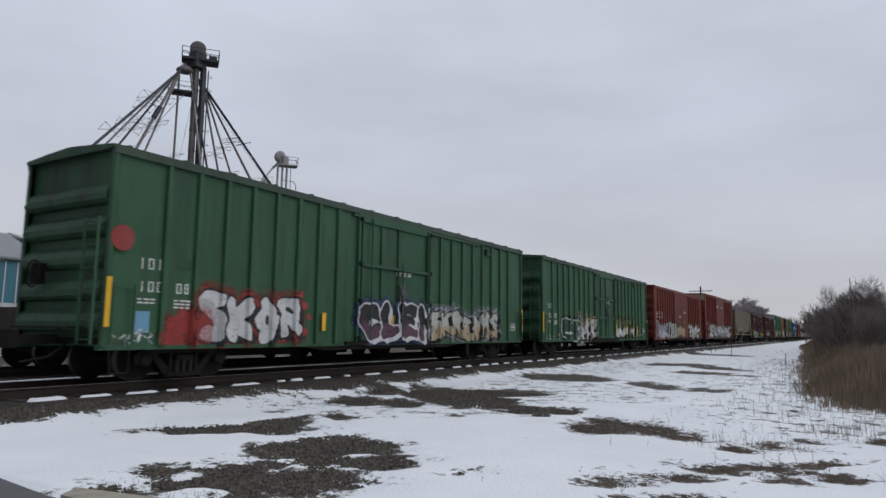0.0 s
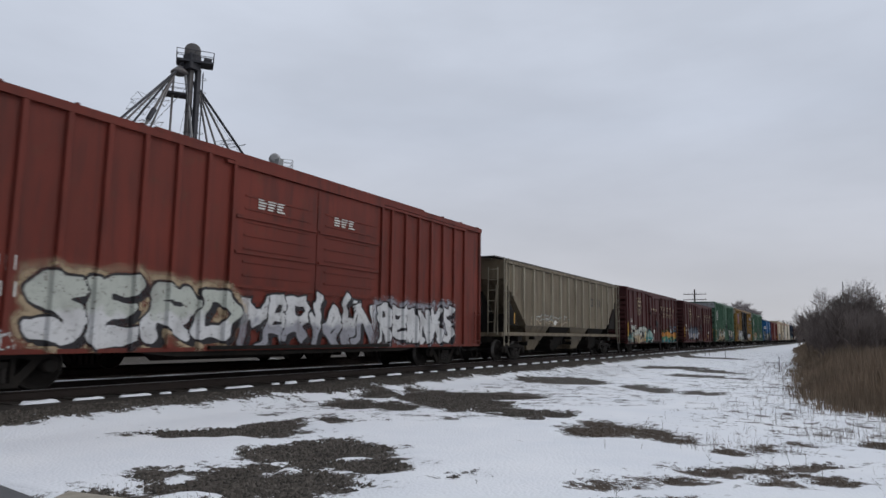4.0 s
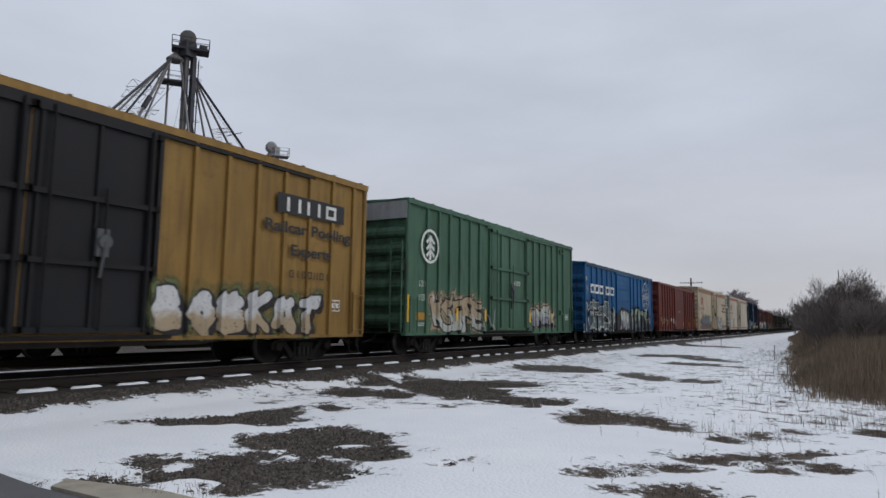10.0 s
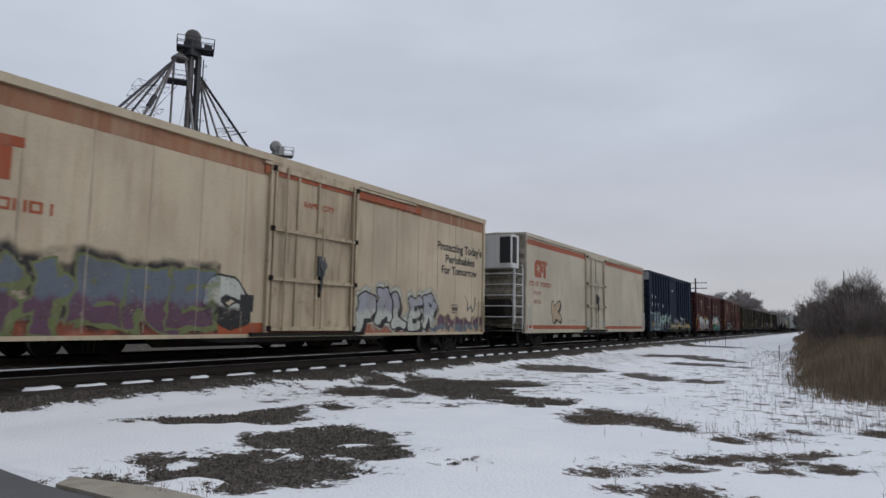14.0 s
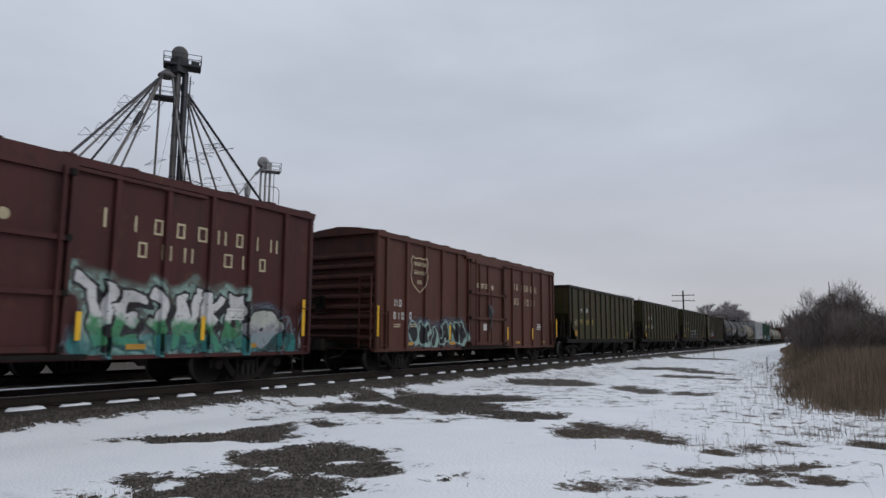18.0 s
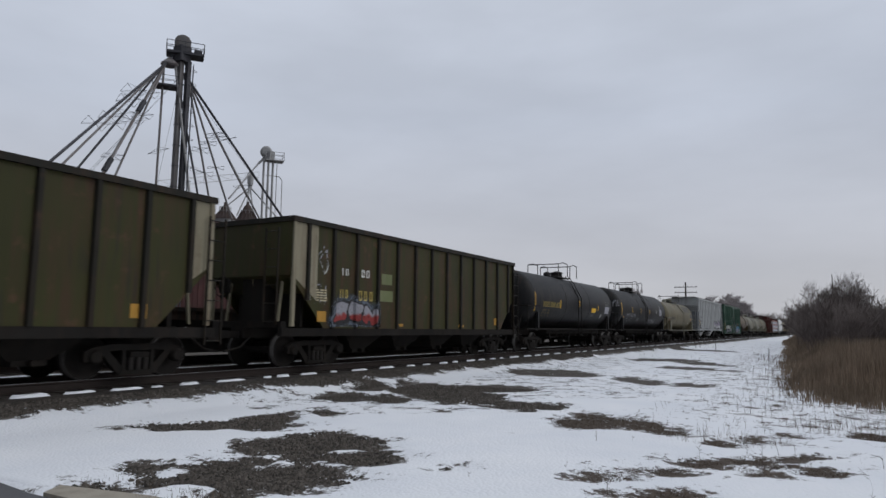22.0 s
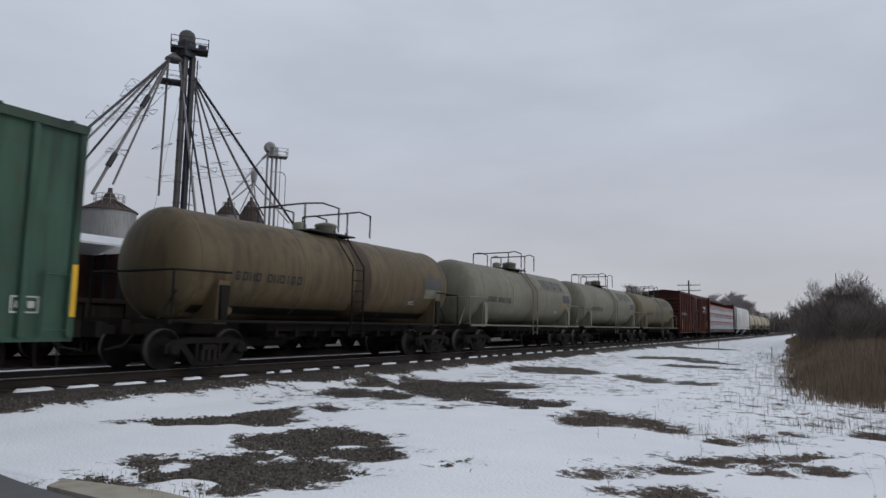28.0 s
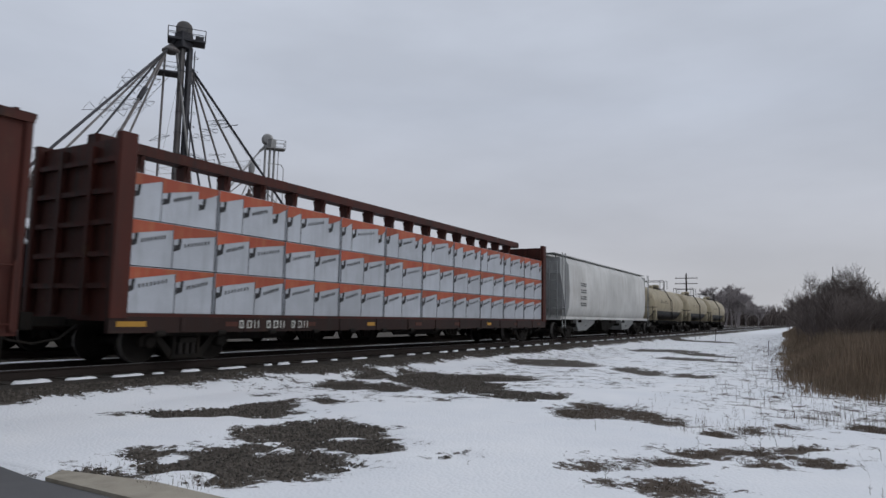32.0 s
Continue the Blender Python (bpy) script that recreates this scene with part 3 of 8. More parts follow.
def tag(car, y0, y1, z0, z1, colours, seed, wall, style="bulb", letters=None, posts=()):
    """Spray paint lying on the sheet and over the posts. colours: upper fill, lower fill, outline, halo (or None)."""
    rs = np.random.RandomState(seed)
    cell = 0.036
    pad = 0.0 if style == "block" else 0.28
    ny, nz = int((y1 - y0 + 2 * pad) / cell) + 1, int((z1 - z0 + pad) / cell) + 1
    ya, za = np.linspace(-pad, y1 - y0 + pad, ny), np.linspace(0, z1 - z0 + pad, nz)
    yy, zz = np.meshgrid(ya, za)
    h = z1 - z0
    if isinstance(letters, str):
        text = letters
    else:
        n = letters or max(2, int((y1 - y0) / (h * 0.62)))
        text = "".join(sorted(GLYPHS)[k] for k in rs.randint(0, len(GLYPHS), n))
    w = (y1 - y0) / len(text)
    fat = {"bulb": 0.155, "jag": 0.05, "wild": 0.14, "block": 0.1}[style]
    r = min(fat * min(w * 1.1, h), {"bulb": 0.16, "jag": 0.035, "wild": 0.15, "block": 0.1}[style])
    ol = {"bulb": 0.05, "jag": 0.0, "wild": 0.046, "block": 0.0}[style]
    halo = 0.10 if colours[3] else 0.0
    m = r + ol + halo * 0.7
    d = np.full(yy.shape, -9.0)
    if style == "block":
        text, ol = "", 0.0
        d = np.minimum(np.minimum(yy, y1 - y0 - yy) * 0.6, h - zz + 0.14 * np.sin(yy * 2.1 + seed) + 0.08 * np.sin(yy * 6.3)) - 0.22
    warp_y = yy + 0.05 * np.sin(zz * 5.1 + seed) + 0.03 * np.sin(zz * 13 + yy * 3)
    warp_z = zz + 0.06 * np.sin(yy * 2.3 + seed * 2) + 0.025 * np.sin(yy * 11 + seed)
    for i, ch in enumerate(text):
        lean, lift, grow, wide = rs.uniform(-0.16, 0.16), rs.uniform(0.0, 0.9), rs.uniform(0.78, 1.0), rs.uniform(1.02, 1.32)
        lines = [list(q) for q in GLYPHS[ch]]
        if style == "wild":
            tip = lines[rs.randint(len(lines))][rs.randint(2) - 1]
            wide *= 1.15
            lines += [[(rs.uniform(0.0, 0.4), rs.uniform(0.1, 0.9)), (rs.uniform(0.5, 1.0), rs.uniform(0.1, 0.9))]]
            lines += [[tip, (tip[0] + rs.uniform(-0.45, 0.45), tip[1] + (0.28 if tip[1] > 0.4 else -0.2) * rs.uniform(0.4, 1.0))]]
        best = np.full(yy.shape, 9.0)
        for line in lines:
            p = [(i * w + m * 0.75 + (w - m * 1.5) * wide * (u + lean * (v - 0.5)), m + (h - 2 * m) * (v * grow + lift * (1 - grow))) for u, v in line]
            for (ay, az), (by, bz) in zip(p, p[1:]):
                dy, dz = by - ay, bz - az
                span = math.hypot(dy, dz) + 1e-6
                k = np.clip(((warp_y - ay) * dy + (warp_z - az) * dz) / (span * span), 0, 1)
                if style == "wild":  # square-ended strokes that widen to one end
                    along = np.abs((warp_y - ay) * dy / span + (warp_z - az) * dz / span - span / 2) - span / 2
                    aside = np.abs((warp_z - az) * dy - (warp_y - ay) * dz) / span
                    best = np.minimum(best, np.maximum(aside - r * (0.5 * k - 0.25), along + r * 0.2))
                    continue
                best = np.minimum(best, np.hypot(warp_y - ay - k * dy, warp_z - az - k * dz) - r * (0.25 * np.sin(k * 3.1 + i) if style == "bulb" else 0.35 * (k - 0.5)))
        di = r - best
        d = np.where(di > -max(ol, 0.01), di, np.maximum(d, di))
    drop = np.full(d.shape, -9.0)
    if style in ("bulb", "wild"):  # the letters' sprayed depth, aside and below
        drop[:-3, 4:] = d[3:, :-4]
    reach = -(ol + halo * 1.7 + 0.05)
    keep = np.maximum(d, drop) > reach - 0.06
    face_on = keep[:-1, :-1] | keep[1:, :-1] | keep[:-1, 1:] | keep[1:, 1:]
    over = np.full(ny, wall)
    for a, b, x in posts:
        over[(ya + y0 > a - cell) & (ya + y0 < b + cell)] = x
    pts = np.stack([np.broadcast_to(over + (0.003 if style == "block" else 0.006), yy.shape), yy + y0, zz + z0], -1).reshape(-1, 3)
    idx = np.arange(ny * nz).reshape(nz, ny)
    quads = np.stack([idx[:-1, :-1], idx[:-1, 1:], idx[1:, 1:], idx[1:, :-1]], -1)[face_on]
    used, inv = np.unique(quads, return_inverse=True)
    me = bpy.data.meshes.new("sprayed_tag")
    me.from_pydata(pts[used].tolist(), [], inv.reshape(-1, 4).tolist())
    for key, v in (("inside", d), ("drop", drop), ("rise", zz / h)):
        me.attributes.new(key, "FLOAT", "POINT").data.foreach_set("value", v.reshape(-1)[used].astype(np.float32))
    me.materials.append(spray_paint(tuple(colours), ol, halo))
    return part("sprayed_tag", me, None, car, "sprayed graffiti tag")


@functools.lru_cache(None)
def spray_paint(colours, ol, halo):
    """Fill in two tones, outline and halo by how far inside the letters a point lies; bare sheet beyond."""
    m = bpy.data.materials.new("spray_paint")
    m.use_nodes = True
    n, l = m.node_tree.nodes, m.node_tree.links
    b = n["Principled BSDF"]
    b.inputs["Roughness"].default_value, b.inputs["Specular IOR Level"].default_value = 0.6, 0.3
    tc = n.new("ShaderNodeTexCoord")

    def value(key):
        a = n.new("ShaderNodeAttribute")
        a.attribute_name = key
        return a.outputs["Fac"]

    def noise(s, squash=1.0):
        mp = n.new("ShaderNodeMapping")
        mp.inputs["Scale"].default_value = (1, 1, squash)
        l.new(tc.outputs["Object"], mp.inputs[0])
        t = n.new("ShaderNodeTexNoise")
        t.inputs["Scale"].default_value, t.inputs["Detail"].default_value = s, 4.0
        l.new(mp.outputs[0], t.inputs["Vector"])
        return t.outputs["Fac"]

    def step(f, a, c, lo=0.0, hi=1.0):
        r = n.new("ShaderNodeMapRange")
        for k, v in (("From Min", a), ("From Max", c), ("To Min", lo), ("To Max", hi)):
            r.inputs[k].default_value = v
        l.new(f, r.inputs["Value"])
        return r.outputs["Result"]

    def calc(kind, f, g):
        x = n.new("ShaderNodeMath")
        x.operation = kind
        for i, v in enumerate((f, g)):
            if isinstance(v, float):
                x.inputs[i].default_value = v
            else:
                l.new(v, x.inputs[i])
        return x.outputs[0]

    def mix(f, a, c):
        x = n.new("ShaderNodeMix")
        x.data_type = "RGBA"
        l.new(f, x.inputs["Factor"])
        for key, v in (("A", a), ("B", c)):
            s = [i for i in x.inputs if i.name == key and i.type == "RGBA"][0]
            if isinstance(v, tuple):
                s.default_value = (*v, 1)
            else:
                l.new(v, s)
        return [o for o in x.outputs if o.type == "RGBA"][0]

    rgb = [SPRAY_RGB[c or "black"] for c in colours]
    d = calc("ADD", value("inside"), calc("MULTIPLY", calc("SUBTRACT", noise(9.0), 0.5), 0.05))
    rise = calc("ADD", value("rise"), calc("MULTIPLY", calc("SUBTRACT", noise(3.5), 0.5), 0.5))
    fill = mix(step(rise, 0.40, 0.52), rgb[1], rgb[0])
    fill = mix(step(noise(7.0), 0.55, 0.75, 0.0, 0.32), fill, tuple(c * 0.45 for c in rgb[0]))
    col = mix(step(d, -0.008, 0.008), rgb[2], fill)
    behind = step(calc("ADD", value("drop"), calc("MULTIPLY", calc("SUBTRACT", noise(6.0), 0.5), 0.06)), -0.006, 0.006)
    around = mix(behind, rgb[3], rgb[2]) if colours[3] else rgb[2]
    col = mix(step(d, -ol - 0.012, -ol + 0.004), around, col)
    col = mix(step(noise(5.0, 0.15), 0.55, 0.8, 0.0, 0.35), col, (0.05, 0.042, 0.035))
    l.new(col, b.inputs["Base Color"])
    outer = -(ol + halo)
    shape = calc("MAXIMUM", calc("MAXIMUM", step(d, -ol - 0.006, -ol + 0.006), behind), calc("MULTIPLY", step(d, outer - 0.10, outer + 0.05), step(noise(2.2), 0.36, 0.56, 0.15, 0.9)) if halo else step(d, -ol - 0.006, -ol + 0.006))
    worn = calc("MULTIPLY", step(noise(16.0), 0.28, 0.40, 0.35, 0.97), step(noise(1.3), 0.30, 0.50, 0.72, 1.0))
    there = calc("MULTIPLY", shape, worn)
    clear = n.new("ShaderNodeBsdfTransparent")
    blend = n.new("ShaderNodeMixShader")
    l.new(there, blend.inputs[0])
    l.new(clear.outputs[0], blend.inputs[1])
    l.new(b.outputs[0], blend.inputs[2])
    l.new(blend.outputs[0], n["Material Output"].inputs[0])
    return m


# ---- box cars ----
def boxcar(name, label, s0, length, eave, body, roof=None, posts=18, door=(7.3, 10.9), leaves=1, door_mat=None, door_style="plug", peak=0.16, sill=0.63,
           scallop=False, top_end=None, ribs=5, inset=2.05, drop=True, end_mat=None, raised=None, ladder_mat=None, post_w=0.055, arm=0.0, plain_roof=False):
    car = car_thing(name, label, s0)
    xw, xp = 1.41, 1.486
    z0 = sill + 0.06
    end_mat = end_mat or soot_shaded(body)
    # side sheets, with the door's opening behind the door
    part("side_wall", Shape().box(xw - 0.05, xw, 0.02, length - 0.02, z0, eave), body, car)
    part("side_wall", Shape().box(-xw, -xw + 0.05, 0.02, length - 0.02, z0, eave), body, car)
    part("floor", Shape().box(-xw + 0.05, xw - 0.05, 0.06, length - 0.06, z0 + 0.05, z0 + 0.16), STEEL, car)
    # ends: pressed steel with horizontal corrugations
    for y, way in ((0.0, -1), (length, 1)):
        lo, hi = z0 + 0.25, eave - 0.45 if not top_end else eave - 0.62
        step = (hi - lo) / ribs
        yb = y - way * 0.13
        wave = [(yb, z0)]
        for i in range(ribs):
            a = lo + i * step
            wave += [(yb, a), (yb + way * 0.11, a + step * 0.05), (yb + way * 0.165, a + step * 0.16), (yb + way * 0.165, a + step * 0.36), (yb + way * 0.10, a + step * 0.58), (yb, a + step * 0.74)]
        wave += [(yb, eave)]
        s = Shape().prism(wave + [(yb - way * 0.05, eave), (yb - way * 0.05, z0)], "x", -1.36, 1.36)
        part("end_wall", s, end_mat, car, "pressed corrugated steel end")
        g = Shape().prism([(-1.47, eave - 0.02), (1.47, eave - 0.02), (1.46, eave + 0.05), (0.75, eave + peak * 0.75), (0, eave + peak), (-0.75, eave + peak * 0.75), (-1.46, eave + 0.05)],
                          "y", min(y, y + way * 0.03), max(y, y + way * 0.03))
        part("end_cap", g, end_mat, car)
        for k in (-1, 1):
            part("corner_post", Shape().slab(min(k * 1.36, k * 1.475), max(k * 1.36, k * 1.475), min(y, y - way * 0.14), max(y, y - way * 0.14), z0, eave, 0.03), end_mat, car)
        if top_end:
            part("end_band", Shape().box(-1.44, 1.44, min(y + way * 0.004, y + way * 0.02), max(y + way * 0.004, y + way * 0.02), eave - 0.58, eave - 0.02), top_end, car, "pale band across the end's top")
    # roof
    rm = roof or body
    ring = [(-1.49, eave), (-1.49, eave + 0.06), (-0.75, eave + peak * 0.8), (0, eave + peak + 0.02), (0.75, eave + peak * 0.8), (1.49, eave + 0.06), (1.49, eave)]
    part("roof", Shape().prism(ring, "y", -0.02, length + 0.02), rm, car)
    n = int(length / 1.15)
    batten = Shape()
    hgt = 0.028 if scallop else 0.03
    wid = 0.20 if scallop else 0.06
    batten.prism([(-1.50, eave + 0.05), (-1.50, eave + 0.06 + hgt), (0, eave + peak + 0.02 + hgt), (1.50, eave + 0.06 + hgt), (1.50, eave + 0.05), (0, eave + peak)], "y", -wid / 2, wid / 2)
    bm_ = batten.mesh("roof_batten", rm)
    for y in () if plain_roof else np.linspace(0.3, length - 0.3, n):
        part("roof_batten", bm_, None, car, at=pose(0, y, 0))
    part("eave_rail", Shape().slab(1.40, 1.495, 0.0, length, eave - 0.10, eave + 0.035, 0.012), rm, car)
    part("eave_rail", Shape().slab(-1.495, -1.40, 0.0, length, eave - 0.10, eave + 0.035, 0.012), rm, car)
    # side posts
    da, db = door
    if isinstance(posts, tuple):
        first, pitch, count, centre = posts
        ys = [first + pitch * k for k in range(count)]
        ys += [2 * centre - y for y in reversed(ys)]
    else:
        ys = [y for y in np.linspace(0.85, length - 0.85, posts) if not (da - 0.18 < y < db + 0.18)]
    hat = Shape().prism([(xw - 0.005, -post_w), (xw - 0.005, post_w), (xp - 0.012, post_w * 0.94), (xp, post_w * 0.75), (xp, -post_w * 0.75), (xp - 0.012, -post_w * 0.94)], "z", z0 + 0.02, eave - 0.08).mesh("side_post", body)
    spans = []
    for y in ys:
        part("side_post", hat, None, car, at=pose(0, y, 0))
        spans.append((y - post_w * 0.75, y + post_w * 0.75, xp))
    far = Shape()
    for y in ys:
        far.box(-xp, -xw, y - post_w * 0.6, y + post_w * 0.6, z0, eave - 0.08)
    part("far_side_posts", far, body, car)["kind"] = "stuff"
    # door
    dm = door_mat or body
    fr = Shape().box(xw, xp + 0.015, da - 0.09, da, z0, eave - 0.1).box(xw, xp + 0.015, db, db + 0.09, z0, eave - 0.1).box(xw, xp + 0.02, da - 0.09, db + 0.09, eave - 0.2, eave - 0.1)
    part("door_guide", Shape().slab(xw, xp + 0.03, da - 0.5, db + 0.5, z0 - 0.03, z0 + 0.05, 0.01), STEEL, car)
    part("door_frame", fr, dm if door_mat else body, car)
    step = (db - da) / leaves
    for i in range(leaves):
        a, b = da + i * step + 0.015, da + (i + 1) * step - 0.015
        d = part("door", Shape().slab(xw, xw + 0.025, a, b, z0 + 0.1, eave - 0.21, 0.01), dm, car)
        mid, low_z, top_z = (z0 + eave) / 2, z0 + 0.14, eave - 0.25
        tall = top_z - low_z
        if door_style == "slide":
            for z in (mid - 0.75, mid, mid + 0.8):
                part("door_stiffener", Shape().slab(xw + 0.02, xw + 0.065, a + 0.05, b - 0.05, z - 0.035, z + 0.035, 0.01), dm, d)
        else:
            for z, hw, out in ((low_z, 0.05, 0.10), (low_z + tall * 0.31, 0.045, 0.12), (low_z + tall * 0.62, 0.045, 0.12), (top_z, 0.05, 0.10)):
                part("door_stiffener", Shape().slab(xw + 0.02, xw + out, a, b, z - hw, z + hw, 0.015), dm, d)
                for y in (a - 0.07, b - 0.05):
                    part("door_bracket", Shape().slab(xw + 0.03, xw + 0.15, y, y + 0.12, z - 0.05, z + 0.06, 0.02), STEEL, d)
            for k in (0.03, 0.28, 0.52, 0.97) if leaves == 1 else (0.06, 0.5, 0.94):
                y = a + (b - a) * k
                part("door_stiffener", Shape().slab(xw + 0.02, xw + 0.08, y - 0.035, y + 0.035, low_z, top_z, 0.012), dm, d)
            for y in (a + (b - a) * 0.13, b - 0.16):
                part("lock_rod", Shape().rod((xw + 0.13, y, low_z - 0.05), (xw + 0.13, y, top_z + 0.08), 0.026, 6), dm, d)
            y = a + (b - a) * 0.56
            part("lock_rod", Shape().rod((xw + 0.13, y, low_z), (xw + 0.13, y, low_z + tall * 0.68), 0.026, 6), dm, d)
            part("operating_handle", Shape().box(xw + 0.06, xw + 0.14, y - 0.15, y + 0.09, mid - 0.62, mid - 0.12).rod((xw + 0.12, y, mid - 0.35), (xw + 0.18, y, mid - 0.35), 0.13, 12).rod((xw + 0.17, y, mid - 0.35), (xw + 0.17, y - 0.08, mid - 1.0), 0.03, 6), GREY_DARK, d, "grey latch gearbox with handle")
            part("grease_streak", Shape().slab(xw + 0.026, xw + 0.032, y - 0.14, y + 0.10, mid - 1.15, mid - 0.60, 0.002), STEEL, d, "black grease below the latch")
        if door_style == "slide":
            for k in range(9):
                z = mid - 1.1 + k * 0.30
                part("door_rib", Shape().slab(xw + 0.02, xw + 0.045, a + 0.3, b - 0.3, z - 0.02, z + 0.02, 0.006), dm, d)
    spans = [(da, db, xw + (0.125 if door_style == "plug" else 0.07))] + spans + [(da - 0.09, da, xp + 0.015), (db, db + 0.09, xp + 0.015)]
    # sills
    ss = Shape().box(xw - 0.12, xw + 0.012, 0.0, length, sill, z0 + 0.02).box(-xw - 0.012, -xw + 0.12, 0.0, length, sill, z0 + 0.02)
    if drop:
        part("centre_fishbelly", Shape().prism([(da - 2.2, sill), (da - 1.2, sill - 0.10), (db + 1.2, sill - 0.10), (db + 2.2, sill)], "x", xw - 0.06, xw - 0.02), STEEL, car)
    part("side_sill", ss, body, car)
    # ladders, steps, brake wheel
    lm = ladder_mat or body
    ladder(car, xp + 0.03, 0.16, z0 + 0.05, z0 + 1.15, "y", 0.42, lm)
    ladder(car, xp + 0.03, length - 0.58, z0 + 0.05, z0 + 1.15, "y", 0.42, lm)
    ladder(car, 1.36, -0.13, z0 + 0.05, eave - 1.3, "x", 0.42, lm, name="end_ladder")
    for y in (0.2, length - 0.62):
        part("stirrup_step", Shape().pipe([(xw, y, sill), (xw + 0.03, y + 0.02, sill - 0.42), (xw + 0.03, y + 0.38, sill - 0.42), (xw, y + 0.4, sill)], 0.02, 5), STEEL, car)
    br = Shape().hoop((-0.55, -0.20, 2.05), 0.26, 0.018, "y", 14, 4)
    br.rod((-0.55, -0.06, 2.05), (-0.55, -0.2, 2.05), 0.03, 6).box(-0.72, -0.38, -0.16, -0.06, 1.85, 2.25)
    part("brake_wheel", br, STEEL, car)
    part("crossover_platform", Shape().box(-0.9, 0.9, -0.32, -0.02, 1.02, 1.05), STEEL, car)
    part("crossover_platform", Shape().box(-0.9, 0.9, length + 0.02, length + 0.32, 1.02, 1.05), STEEL, car)
    part("door_track", Shape().slab(xw, xp + 0.012, da - 0.3, min(db + (db - da) * 0.95, length - 0.3), eave - 0.19, eave - 0.12, 0.01), dm if door_mat else body, car)
    if arm:
        y = length - arm
        part("track_stop", Shape().slab(xw, xp + 0.03, y, y + 0.62, eave - 0.43, eave - 0.37, 0.02).slab(xw, xp + 0.06, y - 0.03, y + 0.08, eave - 0.46, eave - 0.25, 0.02), end_mat, car, "hook at the door track's end")
    if raised:
        part("raised_plate", Shape().slab(1.40, 1.50, raised[0], raised[1], eave + 0.03, eave + 0.10, 0.01), rm, car)
    gear(car, length, s0, inset, z0 + 0.05)
    return car, spans, xw, xp


# ---- covered and open hoppers ----
def hopper(name, label, s0, length, eave, body, post_mat, posts=13, covered=True, bays=4, side_z=1.25, rounded=False, corner=None, inset=1.9, slope_mat=None, panel=0.0):
    car = car_thing(name, label, s0)
    xw, xp = 1.40, 1.47
    slope_mat = slope_mat or body
    run_in = 2.5
    corners = corner if isinstance(corner, tuple) else (corner or post_mat, corner or post_mat)
    panels = panel if isinstance(panel, tuple) else (panel, panel)
    drop_z, side_in = (eave - 0.75, run_in) if covered else (2.25, 1.62)
    if rounded:
        ring = [(-1.30, side_z - 0.1), (-1.46, side_z + 0.5), (-1.50, 2.5), (-1.44, eave - 0.45), (-1.2, eave - 0.05), (1.2, eave - 0.05), (1.44, eave - 0.45), (1.50, 2.5), (1.46, side_z + 0.5), (1.30, side_z - 0.1)]
        part("side_wall", Shape().prism(ring, "y", 1.2, length - 1.2, smooth=True), body, car, "smooth curved steel side")
        for y, way in ((1.2, 1), (length - 1.2, -1)):
            part("slope_sheet", Shape().prism([(y - way * 0.9, eave - 0.1), (y, eave - 0.1), (y, side_z), (y + way * 0.2, side_z), (y - way * 0.9, eave - 0.9)], "x", -1.3, 1.3), slope_mat, car)
    else:
        out = [(0.35, eave), (length - 0.35, eave), (length - 0.35, drop_z), (length - side_in, side_z), (side_in, side_z), (0.35, drop_z)]
        for k in (-1, 1):
            part("side_wall", Shape().prism(out, "x", min(k * xw, k * (xw - 0.04)), max(k * xw, k * (xw - 0.04))), body, car)
        for y, way, corner, panel in ((0.35, 1, corners[0], panels[0]), (length - 0.35, -1, corners[1], panels[1])):
            ye = y + way * (run_in - 0.35)
            part("slope_sheet", Shape().prism([(y, eave), (y + way * 0.05, eave), (y + way * 0.05, drop_z - 0.01), (ye + way * 0.05, side_z), (ye, side_z), (y, drop_z + 0.03)], "x", -xw + 0.04, xw - 0.04), slope_mat, car)
            part("corner_post", Shape().slab(1.36, 1.46, min(y, y + way * 0.12) , max(y, y + way * 0.12), 1.02, eave, 0.02), corner or post_mat, car)
            part("corner_post", Shape().slab(-1.46, -1.36, min(y, y + way * 0.12), max(y, y + way * 0.12), 1.02, eave, 0.02), corner or post_mat, car)
            if panel:
                part("corner_panel", Shape().prism([(y, eave - 0.05), (y + way * panel, eave - 0.05), (y + way * panel, drop_z - panel * 0.6), (y, drop_z + 0.05)], "x", xw + 0.003, xw + 0.012), corner or post_mat, car)
            # dark triangle stands in for the shaded recess under the end slope
            if covered and not panel:
                part("end_gusset", Shape().prism([(y + way * 0.12, side_z), (y + way * 1.45, side_z), (y + way * 0.12, eave - 1.0)], "x", xw - 0.10, xw - 0.06), GREY_DARK if body is GREY_CAR else STEEL, car)
            part("shear_plate", Shape().prism([(y + way * 0.1, 1.0), (y + way * 2.1, 1.0), (y + way * 0.1, eave - 1.2)], "x", -0.35, 0.35).box(-1.1, 1.1, min(y + way * 0.7, y + way * 0.8), max(y + way * 0.7, y + way * 0.8), 1.0, 1.9), STEEL, car)
            brace = Shape()
            brace.rod((0.0, y + way * 0.2, 1.05), (0.0, y + way * 0.1, eave - 0.8), 0.05, 6).rod((0.9, y + way * 0.1, 1.05), (0.9, y + way * 0.3, eave - 0.9), 0.04, 6).rod((-0.9, y + way * 0.1, 1.05), (-0.9, y + way * 0.3, eave - 0.9), 0.04, 6)
            part("end_brace", brace, corner or post_mat, car)
        if not covered:
            part("hopper_floor", Shape().prism([(run_in, side_z), (length / 2, side_z + 0.5), (length - run_in, side_z), (length - run_in, side_z - 0.05), (run_in, side_z - 0.05)], "x", -xw + 0.05, xw - 0.05), STEEL, car)
